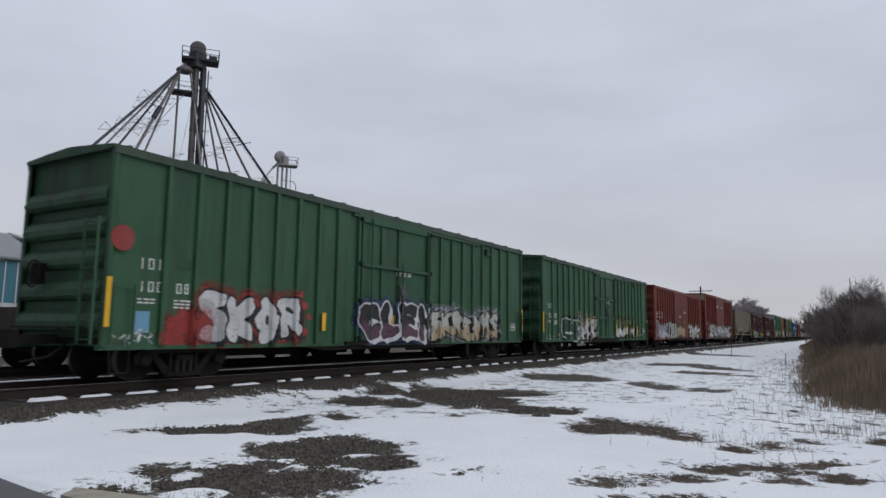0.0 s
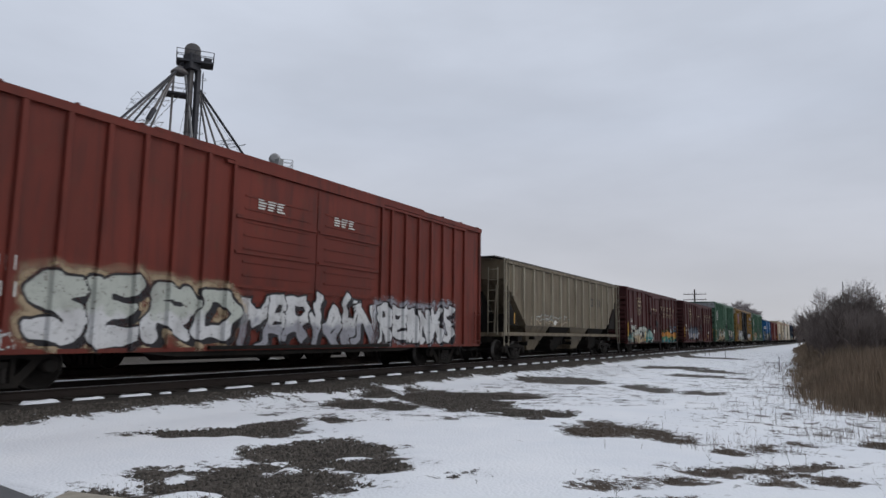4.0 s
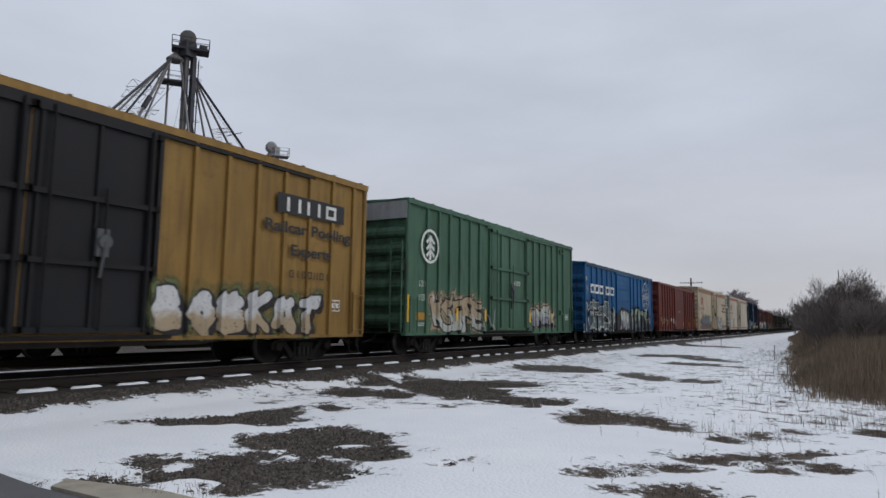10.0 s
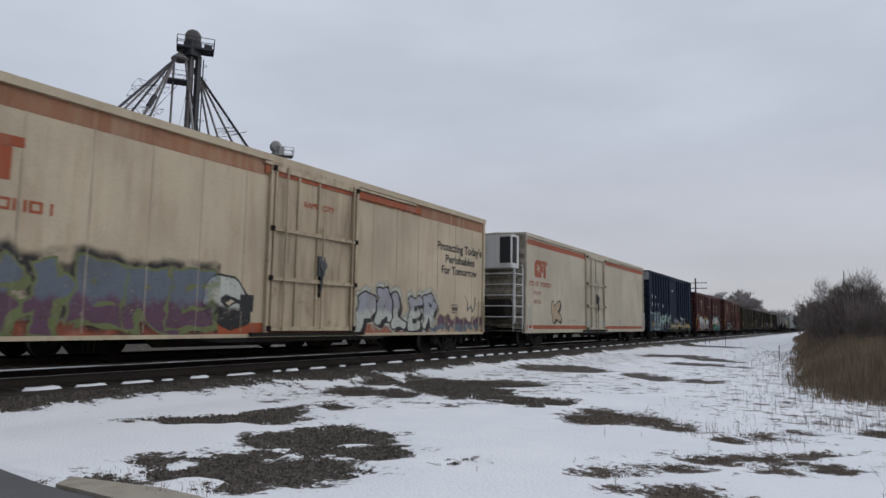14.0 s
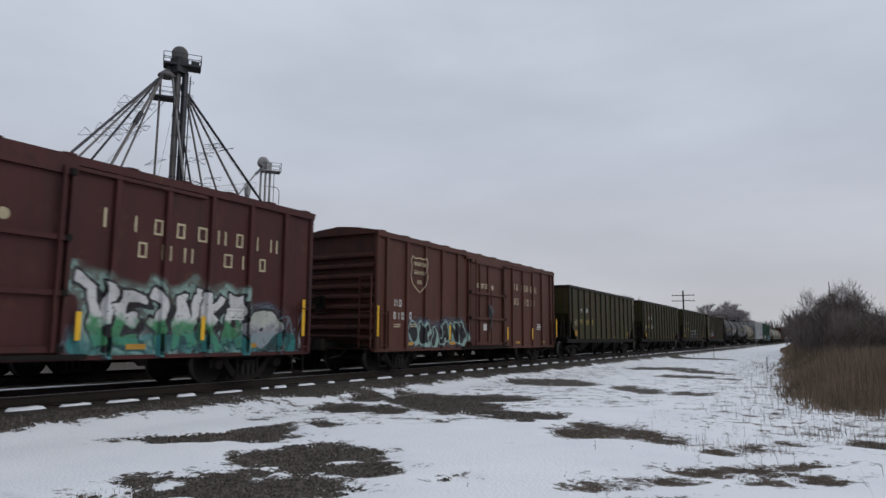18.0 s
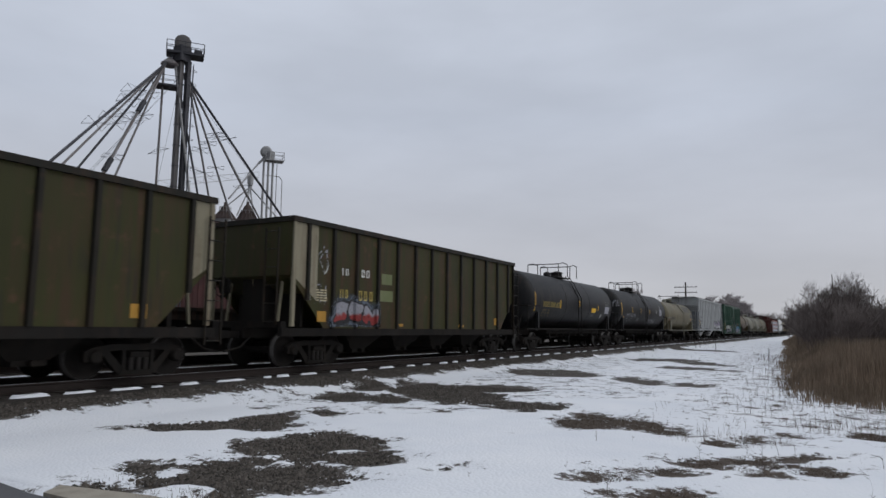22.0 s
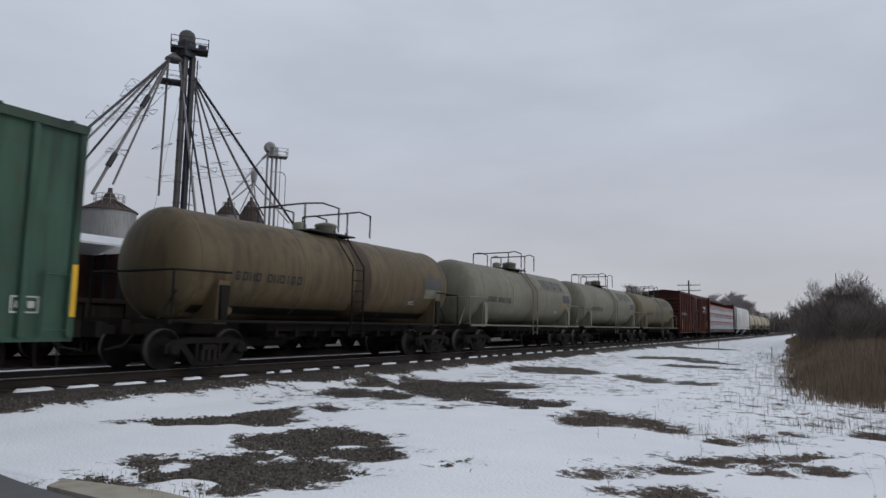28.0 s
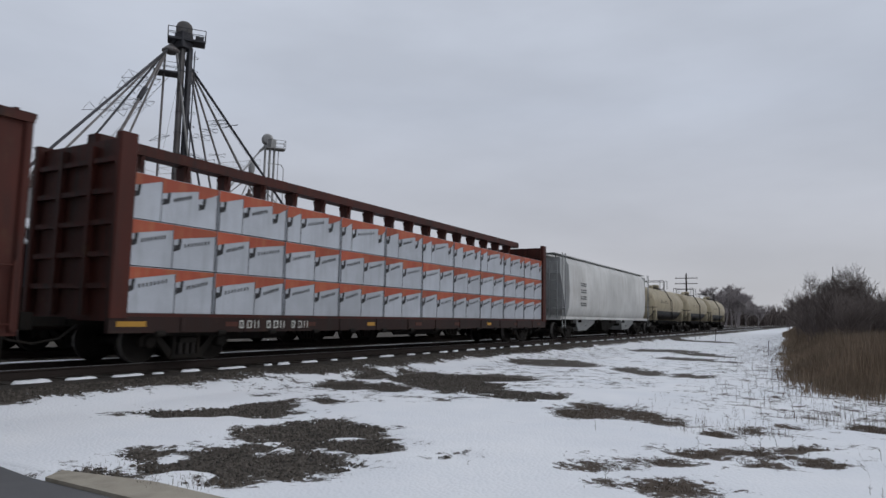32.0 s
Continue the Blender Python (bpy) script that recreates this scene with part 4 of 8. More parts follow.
    ys = np.linspace(0.92, length - 0.92, posts) if not covered else np.linspace(1.1, length - 1.1, posts)
    spans = []
    if not rounded:
        hat = {}
        for y in ys:
            e = min(y - 0.35, length - 0.35 - y)
            zb = side_z if e > side_in - 0.35 else max(side_z, drop_z - (e / (side_in - 0.35)) * (drop_z - side_z))
            zb = round(zb, 2)
            if zb not in hat:
                hat[zb] = Shape().prism([(xw - 0.005, -0.07), (xw - 0.005, 0.07), (xp, 0.045), (xp, -0.045)], "z", zb, eave - 0.06).mesh("side_post", post_mat)
            part("side_post", hat[zb], None, car, at=pose(0, y, 0))
            spans.append((y - 0.06, y + 0.06, xp))
        far = Shape()
        for y in ys:
            far.box(-xp, -xw, y - 0.05, y + 0.05, side_z + 1.0, eave - 0.06)
        part("far_side_posts", far, post_mat, car)["kind"] = "stuff"
    chord = Shape().slab(1.37, 1.49, 0.3, length - 0.3, eave - 0.10, eave + 0.03, 0.02).slab(-1.49, -1.37, 0.3, length - 0.3, eave - 0.10, eave + 0.03, 0.02)
    if not covered:
        chord.box(-1.4, 1.4, 0.3, 0.42, eave - 0.1, eave + 0.03).box(-1.4, 1.4, length - 0.42, length - 0.3, eave - 0.1, eave + 0.03)
    if not rounded:
        part("top_chord", chord, post_mat if not covered else body, car)
    sl = Shape().box(1.30, 1.43, 0.05, length - 0.05, side_z - 0.20 if not covered else 1.02, side_z + 0.0 if not covered else 1.16).box(-1.43, -1.30, 0.05, length - 0.05, side_z - 0.20 if not covered else 1.02, side_z if not covered else 1.16)
    sl.box(-1.4, 1.4, 0.05, 0.22, 0.98, 1.14).box(-1.4, 1.4, length - 0.22, length - 0.05, 0.98, 1.14)
    part("side_sill", sl, body if covered else STEEL, car)
    # bays
    a, b = run_in + 0.1, length - run_in - 0.1
    w = (b - a) / bays
    for i in range(bays):
        y0, y1 = a + i * w, a + (i + 1) * w
        s = Shape().add([(x, y, z) for z, q in ((side_z, 0.0), (0.38, 0.36)) for x, y in ((-1.3 + q, y0 + q * w), (1.3 - q, y0 + q * w), (1.3 - q, y1 - q * w), (-1.3 + q, y1 - q * w))],
                        [(0, 1, 2, 3), (7, 6, 5, 4), (0, 4, 5, 1), (1, 5, 6, 2), (2, 6, 7, 3), (3, 7, 4, 0)])
        bay = part("discharge_bay", s, slope_mat if covered and i % 2 == 0 else STEEL, car)
        part("bay_gate", Shape().box(-0.98, 0.98, (y0 + y1) / 2 - 0.3, (y0 + y1) / 2 + 0.3, 0.30, 0.40).rod((1.0, (y0 + y1) / 2, 0.36), (1.14, (y0 + y1) / 2, 0.36), 0.06, 6), STEEL, bay)
    if covered:
        if not rounded:
            part("roof", Shape().prism([(-1.45, eave), (-1.0, eave + 0.10), (1.0, eave + 0.10), (1.45, eave)], "y", 0.35, length - 0.35), body, car)
        rb, lift = Shape(), 0.06 if rounded else 0.13
        for x in (-0.95, 0.95):
            rb.box(x - 0.22, x + 0.22, -0.05, length + 0.05, eave + lift, eave + lift + 0.04)
        for k in (0, 1):
            y = -0.05 if k == 0 else length - 0.55
            rb.box(-1.15, 1.15, y, y + 0.6, eave + lift, eave + lift + 0.04)
        part("running_board", rb, CASING if not rounded else GREY_CAR, car, "steel roof walkway")
        sup = Shape()
        for y in np.linspace(0.6, length - 0.6, 10):
            for x in (-0.95, 0.95):
                sup.box(x - 0.02, x + 0.02, y - 0.02, y + 0.02, eave - 0.06, eave + lift)
        part("walkway_support", sup, CASING, car)
        hm = Shape().slab(-0.32, 0.32, -0.9, 0.9, eave + 0.08, eave + 0.22, 0.04).mesh("hatch_cover", body)
        for y in np.linspace(2.0, length - 2.0, bays + 2):
            part("hatch_cover", hm, None, car, at=pose(0, y, 0))
    for y, lad in ((0.10, corners[0]), (length - 0.52, corners[1])):
        if covered or y > 1:
            ladder(car, 1.50, y, 0.62, eave + (0.1 if covered else -0.4), "y", 0.42, soot_shaded(lad) if covered else OLIVE_POST)
    ladder(car, 1.25, 0.02, 1.05, eave - 0.3, "x", 0.42, soot_shaded(corners[0]) if covered else OLIVE_POST, name="end_ladder")
    part("brake_wheel", Shape().hoop((-0.6, 0.0, 2.0), 0.26, 0.018, "y", 14, 4).box(-0.75, -0.45, 0.02, 0.14, 1.85, 2.2), STEEL, car)
    gear(car, length, s0, inset, 1.0)
    return car, spans, xw, xp


# ---- tank cars ----
def tank_car(name, label, s0, length, radius, zc, body, band=None, cage_mat=None, fit_mat=None, low=None, hoops=None):
    car = car_thing(name, label, s0, "tank car")
    half = length / 2
    a, b = 0.15, length - 0.15
    cap = radius * 0.50
    prof = [(a + cap * (1 - math.cos(q)), max(0.02, radius * math.sin(q))) for q in (math.pi / 2 * i / 10 for i in range(11))]
    prof += [(b - cap * (1 - math.cos(q)), max(0.02, radius * math.sin(q))) for q in (math.pi / 2 * i / 10 for i in range(10, -1, -1))]
    part("tank_shell", Shape().lathe(prof, "y", (0, 0, zc), 44), body, car)
    seam = Shape().lathe([(-0.03, radius + 0.003), (-0.02, radius + 0.009), (0.02, radius + 0.009), (0.03, radius + 0.003)], "y", (0, 0, zc), 44).mesh("weld_band", body)
    for y in (a + cap + 0.05, half - 1.9, half + 1.9, b - cap - 0.05):
        part("weld_band", seam, None, car, at=pose(0, y, 0))
    if band:
        y = half + 0.55
        part("spill_stain", Shape().lathe([(y - 0.36, radius + 0.004), (y - 0.34, radius + 0.007), (y + 0.34, radius + 0.007), (y + 0.36, radius + 0.004)], "y", (0, 0, zc), 44), band, car, "dark spillage stain round the shell")
    dark = low or STEEL
    # under-frame: stub sills, side walkway and saddles
    for ya, yb, ye in ((-0.25, 2.9, -0.05), (length - 2.9, length + 0.25, length - 0.05)):
        part("stub_sill", Shape().box(-0.25, 0.25, ya, yb, 0.72, 1.02).box(-1.40, 1.40, ye, ye + 0.10, 0.95, 1.045), STEEL, car)
    part("through_sill", Shape().box(-0.30, 0.30, 2.9, length - 2.9, 0.62, 1.0), STEEL, car)
    pp = Shape().box(0.35, 1.15, 2.9, length - 2.9, 0.80, 0.98).box(-1.15, -0.35, 2.9, length - 2.9, 0.80, 0.98)
    for k, y in enumerate(np.linspace(3.2, length - 3.2, 9)):
        pp.box(-1.2, 1.2, y - 0.05, y + 0.05, 0.66, 0.86)
        pp.rod((0.9, y, 0.70 + 0.04 * (k % 3)), (0.9, y + 0.7, 0.70 + 0.04 * (k % 3)), 0.07, 8)
    part("underframe_piping", pp, STEEL, car)["kind"] = "stuff"
    part("side_walkway", Shape().box(1.18, 1.42, 0.06, length - 0.06, 0.99, 1.05).box(-1.42, -1.18, 0.06, length - 0.06, 0.99, 1.05), dark, car)
    for y in (1.4, length - 1.4):
        part("saddle", Shape().prism([(-1.25, 0.95), (1.25, 0.95), (1.32, 1.9), (1.0, zc - radius * 0.45), (-1.0, zc - radius * 0.45), (-1.32, 1.9)], "y", y - 0.16, y + 0.16), body, car)
        part("saddle_bracket", Shape().prism([(y - 0.13, 1.8), (y + 0.13, 1.8), (y + 0.08, 1.05), (y - 0.08, 1.05)], "x", 1.28, 1.36), dark if low else body, car)
    # handrails at the ends
    for y, way in ((0.05, -1), (length - 0.05, 1)):
        rails = Shape()
        for x in (-1.36, 1.36):
            rails.pipe([(x, y, 1.0), (x, y, 2.05), (x, y - way * 1.5, 2.08)], 0.025, 6)
        rails.pipe([(-1.36, y, 2.05), (1.36, y, 2.05)], 0.025, 6)
        rails.pipe([(0.9, y, 1.0), (0.9, y - way * 0.5, 1.75)], 0.025, 5)
        part("end_handrail", rails, dark, car)
    # centre ladder, platform, fittings
    lad = Shape()
    for y in (half - 0.25, half + 0.25):
        lad.pipe([(1.46, y, 0.62), (1.46, y, zc + 0.3), (radius * 0.75, y, zc + radius * 0.78), (0.75, y, zc + radius + 0.05)], 0.022, 5)
    for z in np.linspace(0.75, zc + 0.2, 7):
        lad.rod((1.46, half - 0.25, z), (1.46, half + 0.25, z), 0.014, 5)
    part("ladder", lad, dark, car)
    top = zc + radius
    cg = cage_mat or PIPE
    pf = Shape().box(-0.62, 0.62, half - 1.05, half + 0.9, top - 0.01, top + 0.03)
    part("top_platform", pf, cg, car, "grated platform round the fittings")
    cage = Shape()
    for y0, y1 in hoops or ((half - 1.6, half - 0.2), (half + 0.2, half + 1.3)):
        for x in (-0.85, 0.85):
            cage.pipe([(x, y0, top - 0.06), (x, y0, top + 0.62), (x, (y0 + y1) / 2, top + 0.74), (x, y1, top + 0.70), (x, y1, top + 0.02)], 0.024, 6)
        cage.pipe([(-0.85, y0, top + 0.62), (0.85, y0, top + 0.62)], 0.024, 6)
    part("platform_railing", cage, cg, car)
    fm = fit_mat or body
    part("manway", Shape().lathe([(0.0, 0.30), (0.26, 0.30), (0.30, 0.34), (0.36, 0.30), (0.42, 0.05)], "z", (0.1, half + 0.15, top - 0.03), 18), fm, car)
    part("valve_housing", Shape().lathe([(0.0, 0.20), (0.24, 0.20), (0.30, 0.12), (0.32, 0.03)], "z", (-0.1, half - 0.75, top - 0.02), 14), fm, car)
    v = Shape()
    for i in range(5):
        v.rod((0.25 - 0.12 * i, half - 0.35, top), (0.25 - 0.12 * i, half - 0.35, top + 0.16), 0.035, 6)
    part("hatch_bolts", v, cg, car)
    part("outlet_valve", Shape().rod((0, half + 0.2, zc - radius - 0.05), (0, half + 0.2, 0.45), 0.14, 10).rod((-0.2, half + 0.2, 0.5), (0.3, half + 0.2, 0.5), 0.05, 6), STEEL, car)
    bg = Shape().rod((0.6, half - 2.6, 0.74), (0.6, half - 1.6, 0.74), 0.18, 12).rod((0.3, 3, 0.66), (0.3, length - 3, 0.66), 0.02, 5)
    part("brake_gear", bg, STEEL, car)
    coupler(car, -0.1, -0.75)
    coupler(car, length + 0.1, 0.75)
    truck(car, 1.25, s0)
    truck(car, length - 1.25, s0)
    return car


def shell_patch(car, radius, zc, y0, y1, z0, z1, mat, name="shell_marking", lift=0.006):
    """A painted patch that follows the tank's curve."""
    s = Shape()
    n = max(2, int((z1 - z0) / 0.12))
    r = radius + lift
    zs = [z0 + (z1 - z0) * i / n for i in range(n + 1)]
    pts = []
    for z in zs:
        x = math.sqrt(max(0.0, r * r - (z - zc) ** 2))
        pts += [(x, y0, z), (x, y1, z)]
    s.add(pts, [(2 * i, 2 * i + 1, 2 * i + 3, 2 * i + 2) for i in range(n)])
    return part(name, s, mat, car)


def shell_letters(car, radius, zc, y, z, groups, pitch, height, mat, weight=0.66, bold=1.0, kinds=None):
    """Plain block shapes that follow the tank's curve."""
    s, at_y = Shape(), y
    r = radius + 0.006
    for g in groups:
        for i in range(g):
            w = min(pitch * weight, height * 0.9)
            o = at_y + (pitch - w) / 2
            for a, b, c, d in mark_boxes(kinds[i] if kinds else (i * 37 + g * 11) % 5, w, height, min(w * 0.24, height * 0.15) * bold):
                zs = [z + c + (d - c) * k / 3 for k in range(4)]
                s.add([(math.sqrt(r * r - (q - zc) ** 2), o + e, q) for q in zs for e in (a, b)], [(2 * k, 2 * k + 1, 2 * k + 3, 2 * k + 2) for k in range(3)])
            at_y += pitch
        at_y += pitch * 0.8
    return tagged(part("lettering", s, mat, car), kind="stuff")


# ---- emblems, as plain outlines ----
def outline(car, x, pts, w, mat, name="emblem", closed=True):
    p = [Vector(q) for q in pts]
    n, left, right = len(p), [], []
    for i, c in enumerate(p):
        a = p[i - 1] if closed or i else c
        b = p[(i + 1) % n] if closed or i < n - 1 else c
        u, v = (c - a).normalized() if a is not c else None, (b - c).normalized() if b is not c else None
        way = ((u or v) + (v or u)).normalized()
        off = Vector((way.y, -way.x)) * (w / 2 / max(0.5, way.dot(u or v)))
        left.append(c + off)
        right.append(c - off)
    s = Shape().add([(x, *q) for q in left + right], [(i, (i + 1) % n, n + (i + 1) % n, n + i) for i in range(n if closed else n - 1)])
    return part(name, s, mat, car)


def patch(car, x, pts, mat, name="emblem"):
    return part(name, Shape().prism(pts, "x", x, x + 0.004), mat, car)


def circle(y, z, r, n=28, squash=1.0):
    return [(y + r * squash * math.cos(2 * math.pi * i / n), z + r * math.sin(2 * math.pi * i / n)) for i in range(n)]


def shield(car, x, y, z, w, h, mat):
    pts = [(0.08, 0.86), (0.16, 1.0), (0.30, 0.93), (0.5, 0.97), (0.70, 0.93), (0.84, 1.0), (0.92, 0.86), (0.86, 0.70), (0.92, 0.45), (0.82, 0.20), (0.5, 0.0), (0.18, 0.20), (0.08, 0.45), (0.14, 0.70)]
    outline(car, x, [(y + a * w, z + b * h) for a, b in pts], 0.028, mat)
    for k, n in ((0.74, 8), (0.50, 7), (0.24, 3)):
        lettering(car, x, y + w * (0.5 - n * 0.04), z + h * k, (n,), w * 0.08, h * 0.10, mat, weight=0.8)


def tree_emblem(car, x, y, z, r):
    outline(car, x, circle(y, z, r), 0.09, LETTER)
    outline(car, x + 0.003, [(y, z - r * 0.85), (y, z + r * 0.7)], 0.12, LETTER, closed=False)
    for k in range(3):
        q = z + r * (0.55 - 0.42 * k)
        for sgn in (-1, 1):
            outline(car, x + 0.006 + 0.002 * k + 0.001 * sgn, [(y, q), (y + sgn * r * 0.48, q - r * 0.34)], 0.10, LETTER, closed=False)


def wc_marks(car, xw, mat, grouped=False):
    shield(car, 1.49, 2.28 if not grouped else 1.72, 2.46, 1.26, 1.16, mat)
    lettering(car, xw + 0.004, 0.98, 1.97, (2,), 0.25, 0.21, LETTER, kinds="34")
    lettering(car, xw + 0.004, 0.94, 1.58, (3,), 0.22, 0.21, LETTER, kinds="421")
    lettering(car, xw + 0.004, 1.92 if not grouped else 1.62, 1.60, (2,), 0.22, 0.21, LETTER, kinds="44")
    if grouped:
        for y, n in ((9.8, "324"), (10.9, "403"), (11.9, "423")):
            lettering(car, xw + 0.004, y, 3.03, (3,), 0.27, 0.28, mat, kinds=n)
        for y, n in ((10.1, "41"), (10.95, "321"), (11.95, "34")):
            lettering(car, xw + 0.004, y, 2.42, (len(n),), 0.27, 0.28, mat, kinds=n)
    else:
        for k, n in enumerate("324403423"):
            lettering(car, xw + 0.004, 9.60 + 0.53 * k, 3.01, (1,), 0.42, 0.31 if k else 0.36, mat, kinds=n, bold=0.9)
        for k, n in enumerate("4132134"):
            lettering(car, xw + 0.004, 10.33 + 0.53 * k, 2.53, (1,), 0.42, 0.30, mat, kinds=n, bold=0.9)
    data_block(car, xw + 0.004, 1.0, 1.40, 0.40, 2, mat)
    data_block(car, xw + 0.004, 1.95, 1.42, 0.40, 2, mat)
    data_block(car, xw + 0.03, 6.55, 3.05, 1.1, 3, mat)
    part("round_decal", Shape().prism(circle(7.95, 2.98, 0.10, 16), "x", xw + 0.027, xw + 0.031), mat, car)
    patch(car, xw + 0.027, [(7.15, 1.30), (7.42, 1.30), (7.42, 1.55), (7.15, 1.55)], LETTER, "paper_placard")
    plate(car, xw + 0.004, 12.7, 1.40, 0.5, 0.24)
    strip(car, 1.486, 0.07, 1.05, 0.10, 0.90)
    strip(car, 1.486, 15.1, 1.05, 0.10, 0.90)
    for y in (1.7, 4.5, 7.6, 10.3, 13.2):
        part("reflective_strip", Shape().box(xw + 0.002, xw + 0.008, y, y + 0.42, 0.78, 0.88), REFLECT_OLD, car)


def ibt_marks(car, xw, length):
    lettering(car, xw + 0.004, 0.66, 2.15, (3,), 0.19, 0.21, LETTER, kinds="212")
    lettering(car, xw + 0.004, 0.68, 1.72, (3,), 0.19, 0.20, LETTER, kinds="211")
    lettering(car, xw + 0.004, 1.50, 1.72, (2,), 0.19, 0.20, LETTER, kinds="04")
    patch(car, xw + 0.003, [(1.48, 2.20), (2.02, 2.20), (2.02, 2.40), (1.48, 2.40)], soot_shaded(GREEN), "repainted_panel")
    data_block(car, xw + 0.004, 0.70, 1.56, 0.40, 2, LETTER)
    data_block(car, xw + 0.004, 1.50, 1.56, 0.42, 3, LETTER)
    data_block(car, xw + 0.03, 9.1, 2.80, 0.9, 3, LETTER)
    plate(car, xw + 0.004, length - 1.05, 1.10, 0.45, 0.28)
    strip(car, 1.486, 0.07, 1.05, 0.10, 0.90)
    strip(car, 1.486, length - 0.07, 1.05, 0.10, 0.90)


# ---- the train, front to rear ----
GREEN_ROOF = paint("weathered_green_roof", (0.075, 0.115, 0.085), SOOT, 0.5)
car, sp, xw, xp = boxcar("box_car", "green steel box car with plug door and sprayed tags", 7.08, 18.12, 4.33, GREEN, roof=GREEN_ROOF, posts=(1.22, 0.74, 8, 9.02), door=(7.3, 10.9), arm=3.3)
ibt_marks(car, xw, 18.12)
part("stencil_patch", Shape().prism(circle(0.28, 2.68, 0.24, 20), "x", 1.4785, 1.4825), SPRAY["red"], car, "faded red round stencil")
tag(car, 1.35, 2.5, 0.66, 1.45, ("red", "red", "red", "red"), 1, xw, "bulb", "SI", sp)
tag(car, 2.05, 5.1, 0.62, 1.95, ("white", "white", "black", "red"), 2, xw, "bulb", "SKOR", sp)
for y, z, r in ((5.25, 1.62, 0.10), (5.42, 1.35, 0.08), (5.28, 0.98, 0.10), (1.72, 1.35, 0.09), (5.12, 1.9, 0.07)):
    part("sprayed_dot", Shape().prism(circle(y, z, r, 14), "x", xw + 0.002, xw + 0.006), SPRAY["red"], car)
tag(car, 7.3, 11.1, 0.62, 2.0, ("black", "plum", "white", "navy"), 3, xw, "bulb", "CLEM", sp)
tag(car, 11.0, 15.9, 0.68, 1.80, ("pale", "tan", "black", "grey"), 4, xw, "wild", "SKREOMS", sp)
tag(car, 0.2, 1.0, 0.68, 0.95, ("white", "sky", "white", None), 105, xw, "jag", "MAR", sp)
part("patch_of_paint", Shape().box(xw, xw + 0.004, 0.62, 0.98, 0.95, 1.35), SPRAY["sky"], car)
for y in (5.9, 8.9):
    strip(car, xw + 0.065, y, 1.02, 0.14, 0.45)

car, sp, xw, xp = boxcar("box_car", "green steel box car with yellow and white tags", 27.36, 18.19, 4.38, GREEN, roof=GREEN_ROOF, posts=(1.22, 0.74, 8, 9.02), door=(7.3, 10.85), arm=3.3)
ibt_marks(car, xw, 18.19)
tag(car, 2.45, 4.75, 0.60, 1.78, ("pine", "pine", "white", "black"), 5, xw, "bulb", "PS", sp)
tag(car, 4.3, 7.2, 0.60, 1.85, ("pale", "white", "black", "tan"), 106, xw, "wild", "SVIR", sp)
tag(car, 0.5, 1.9, 0.66, 1.0, ("tan", "pale", "slate", None), 107, xw, "jag", "MEN", sp)
tag(car, 11.15, 15.15, 0.72, 1.98, ("moss", "white", "black", "moss"), 6, xw, "bulb", "DUATO", sp)
tag(car, 15.35, 17.0, 0.85, 1.65, ("moss", "tan", "moss", None), 7, xw, "jag", 3, sp)
for y in (11.05, 13.3, 15.55):
    strip(car, xp + 0.004, y, 1.0, 0.12, 0.5)

car, sp, xw, xp = boxcar("box_car", "faded red box car with double doors and white tags", 47.64, 18.22, 4.38, RED, posts=(1.24, 0.755, 7, 9.1), door=(6.5, 12.0), leaves=2, door_style="slide")
for y, n in ((0.78, "34"), (1.62, "42"), (2.40, "11")):
    lettering(car, xw + 0.004, y, 2.42, (2,), 0.18, 0.23, LETTER, kinds=n)
    data_block(car, xw + 0.004, y, 2.26, 0.38, 2, LETTER)
data_block(car, xw + 0.004, 0.75, 1.95, 0.55, 6, LETTER, 0.028)
data_block(car, xw + 0.03, 8.2, 2.45, 0.9, 2, LETTER)
data_block(car, xw + 0.03, 10.2, 2.85, 0.9, 3, LETTER)
tag(car, 0.75, 3.6, 0.66, 1.78, ("lilac", "white", "grey", "grey"), 8, xw, "bulb", "FOPDC", sp)
tag(car, 3.55, 6.95, 0.66, 1.90, ("pale", "white", "black", None), 9, xw, "wild", "KTAMO", sp)
tag(car, 6.95, 10.1, 0.78, 1.70, ("tan", "tan", "black", "moss"), 10, xw, "wild", "SBREB", sp)
patch(car, xw + 0.03, [(10.12, 1.42), (10.8, 1.42), (10.8, 1.74), (10.65, 1.84), (10.25, 1.84), (10.12, 1.74)], LETTER_DARK, "patch_of_paint")
part("round_decal", Shape().prism(circle(10.45, 2.02, 0.09, 16), "x", xw + 0.03, xw + 0.034), LETTER, car)
tag(car, 12.0, 16.7, 0.62, 1.86, ("white", "pale", "black", "tan"), 11, xw, "wild", "LEARNS", sp)
plate(car, xw + 0.004, 16.9, 1.35, 0.45, 0.32)
part("reflective_strip", Shape().box(xw, xw + 0.005, 0.15, 0.42, 1.15, 1.35), REFLECT_OLD, car)
part("reflective_strip", Shape().box(xw, xw + 0.005, 17.65, 17.95, 1.05, 1.25), REFLECT_OLD, car)

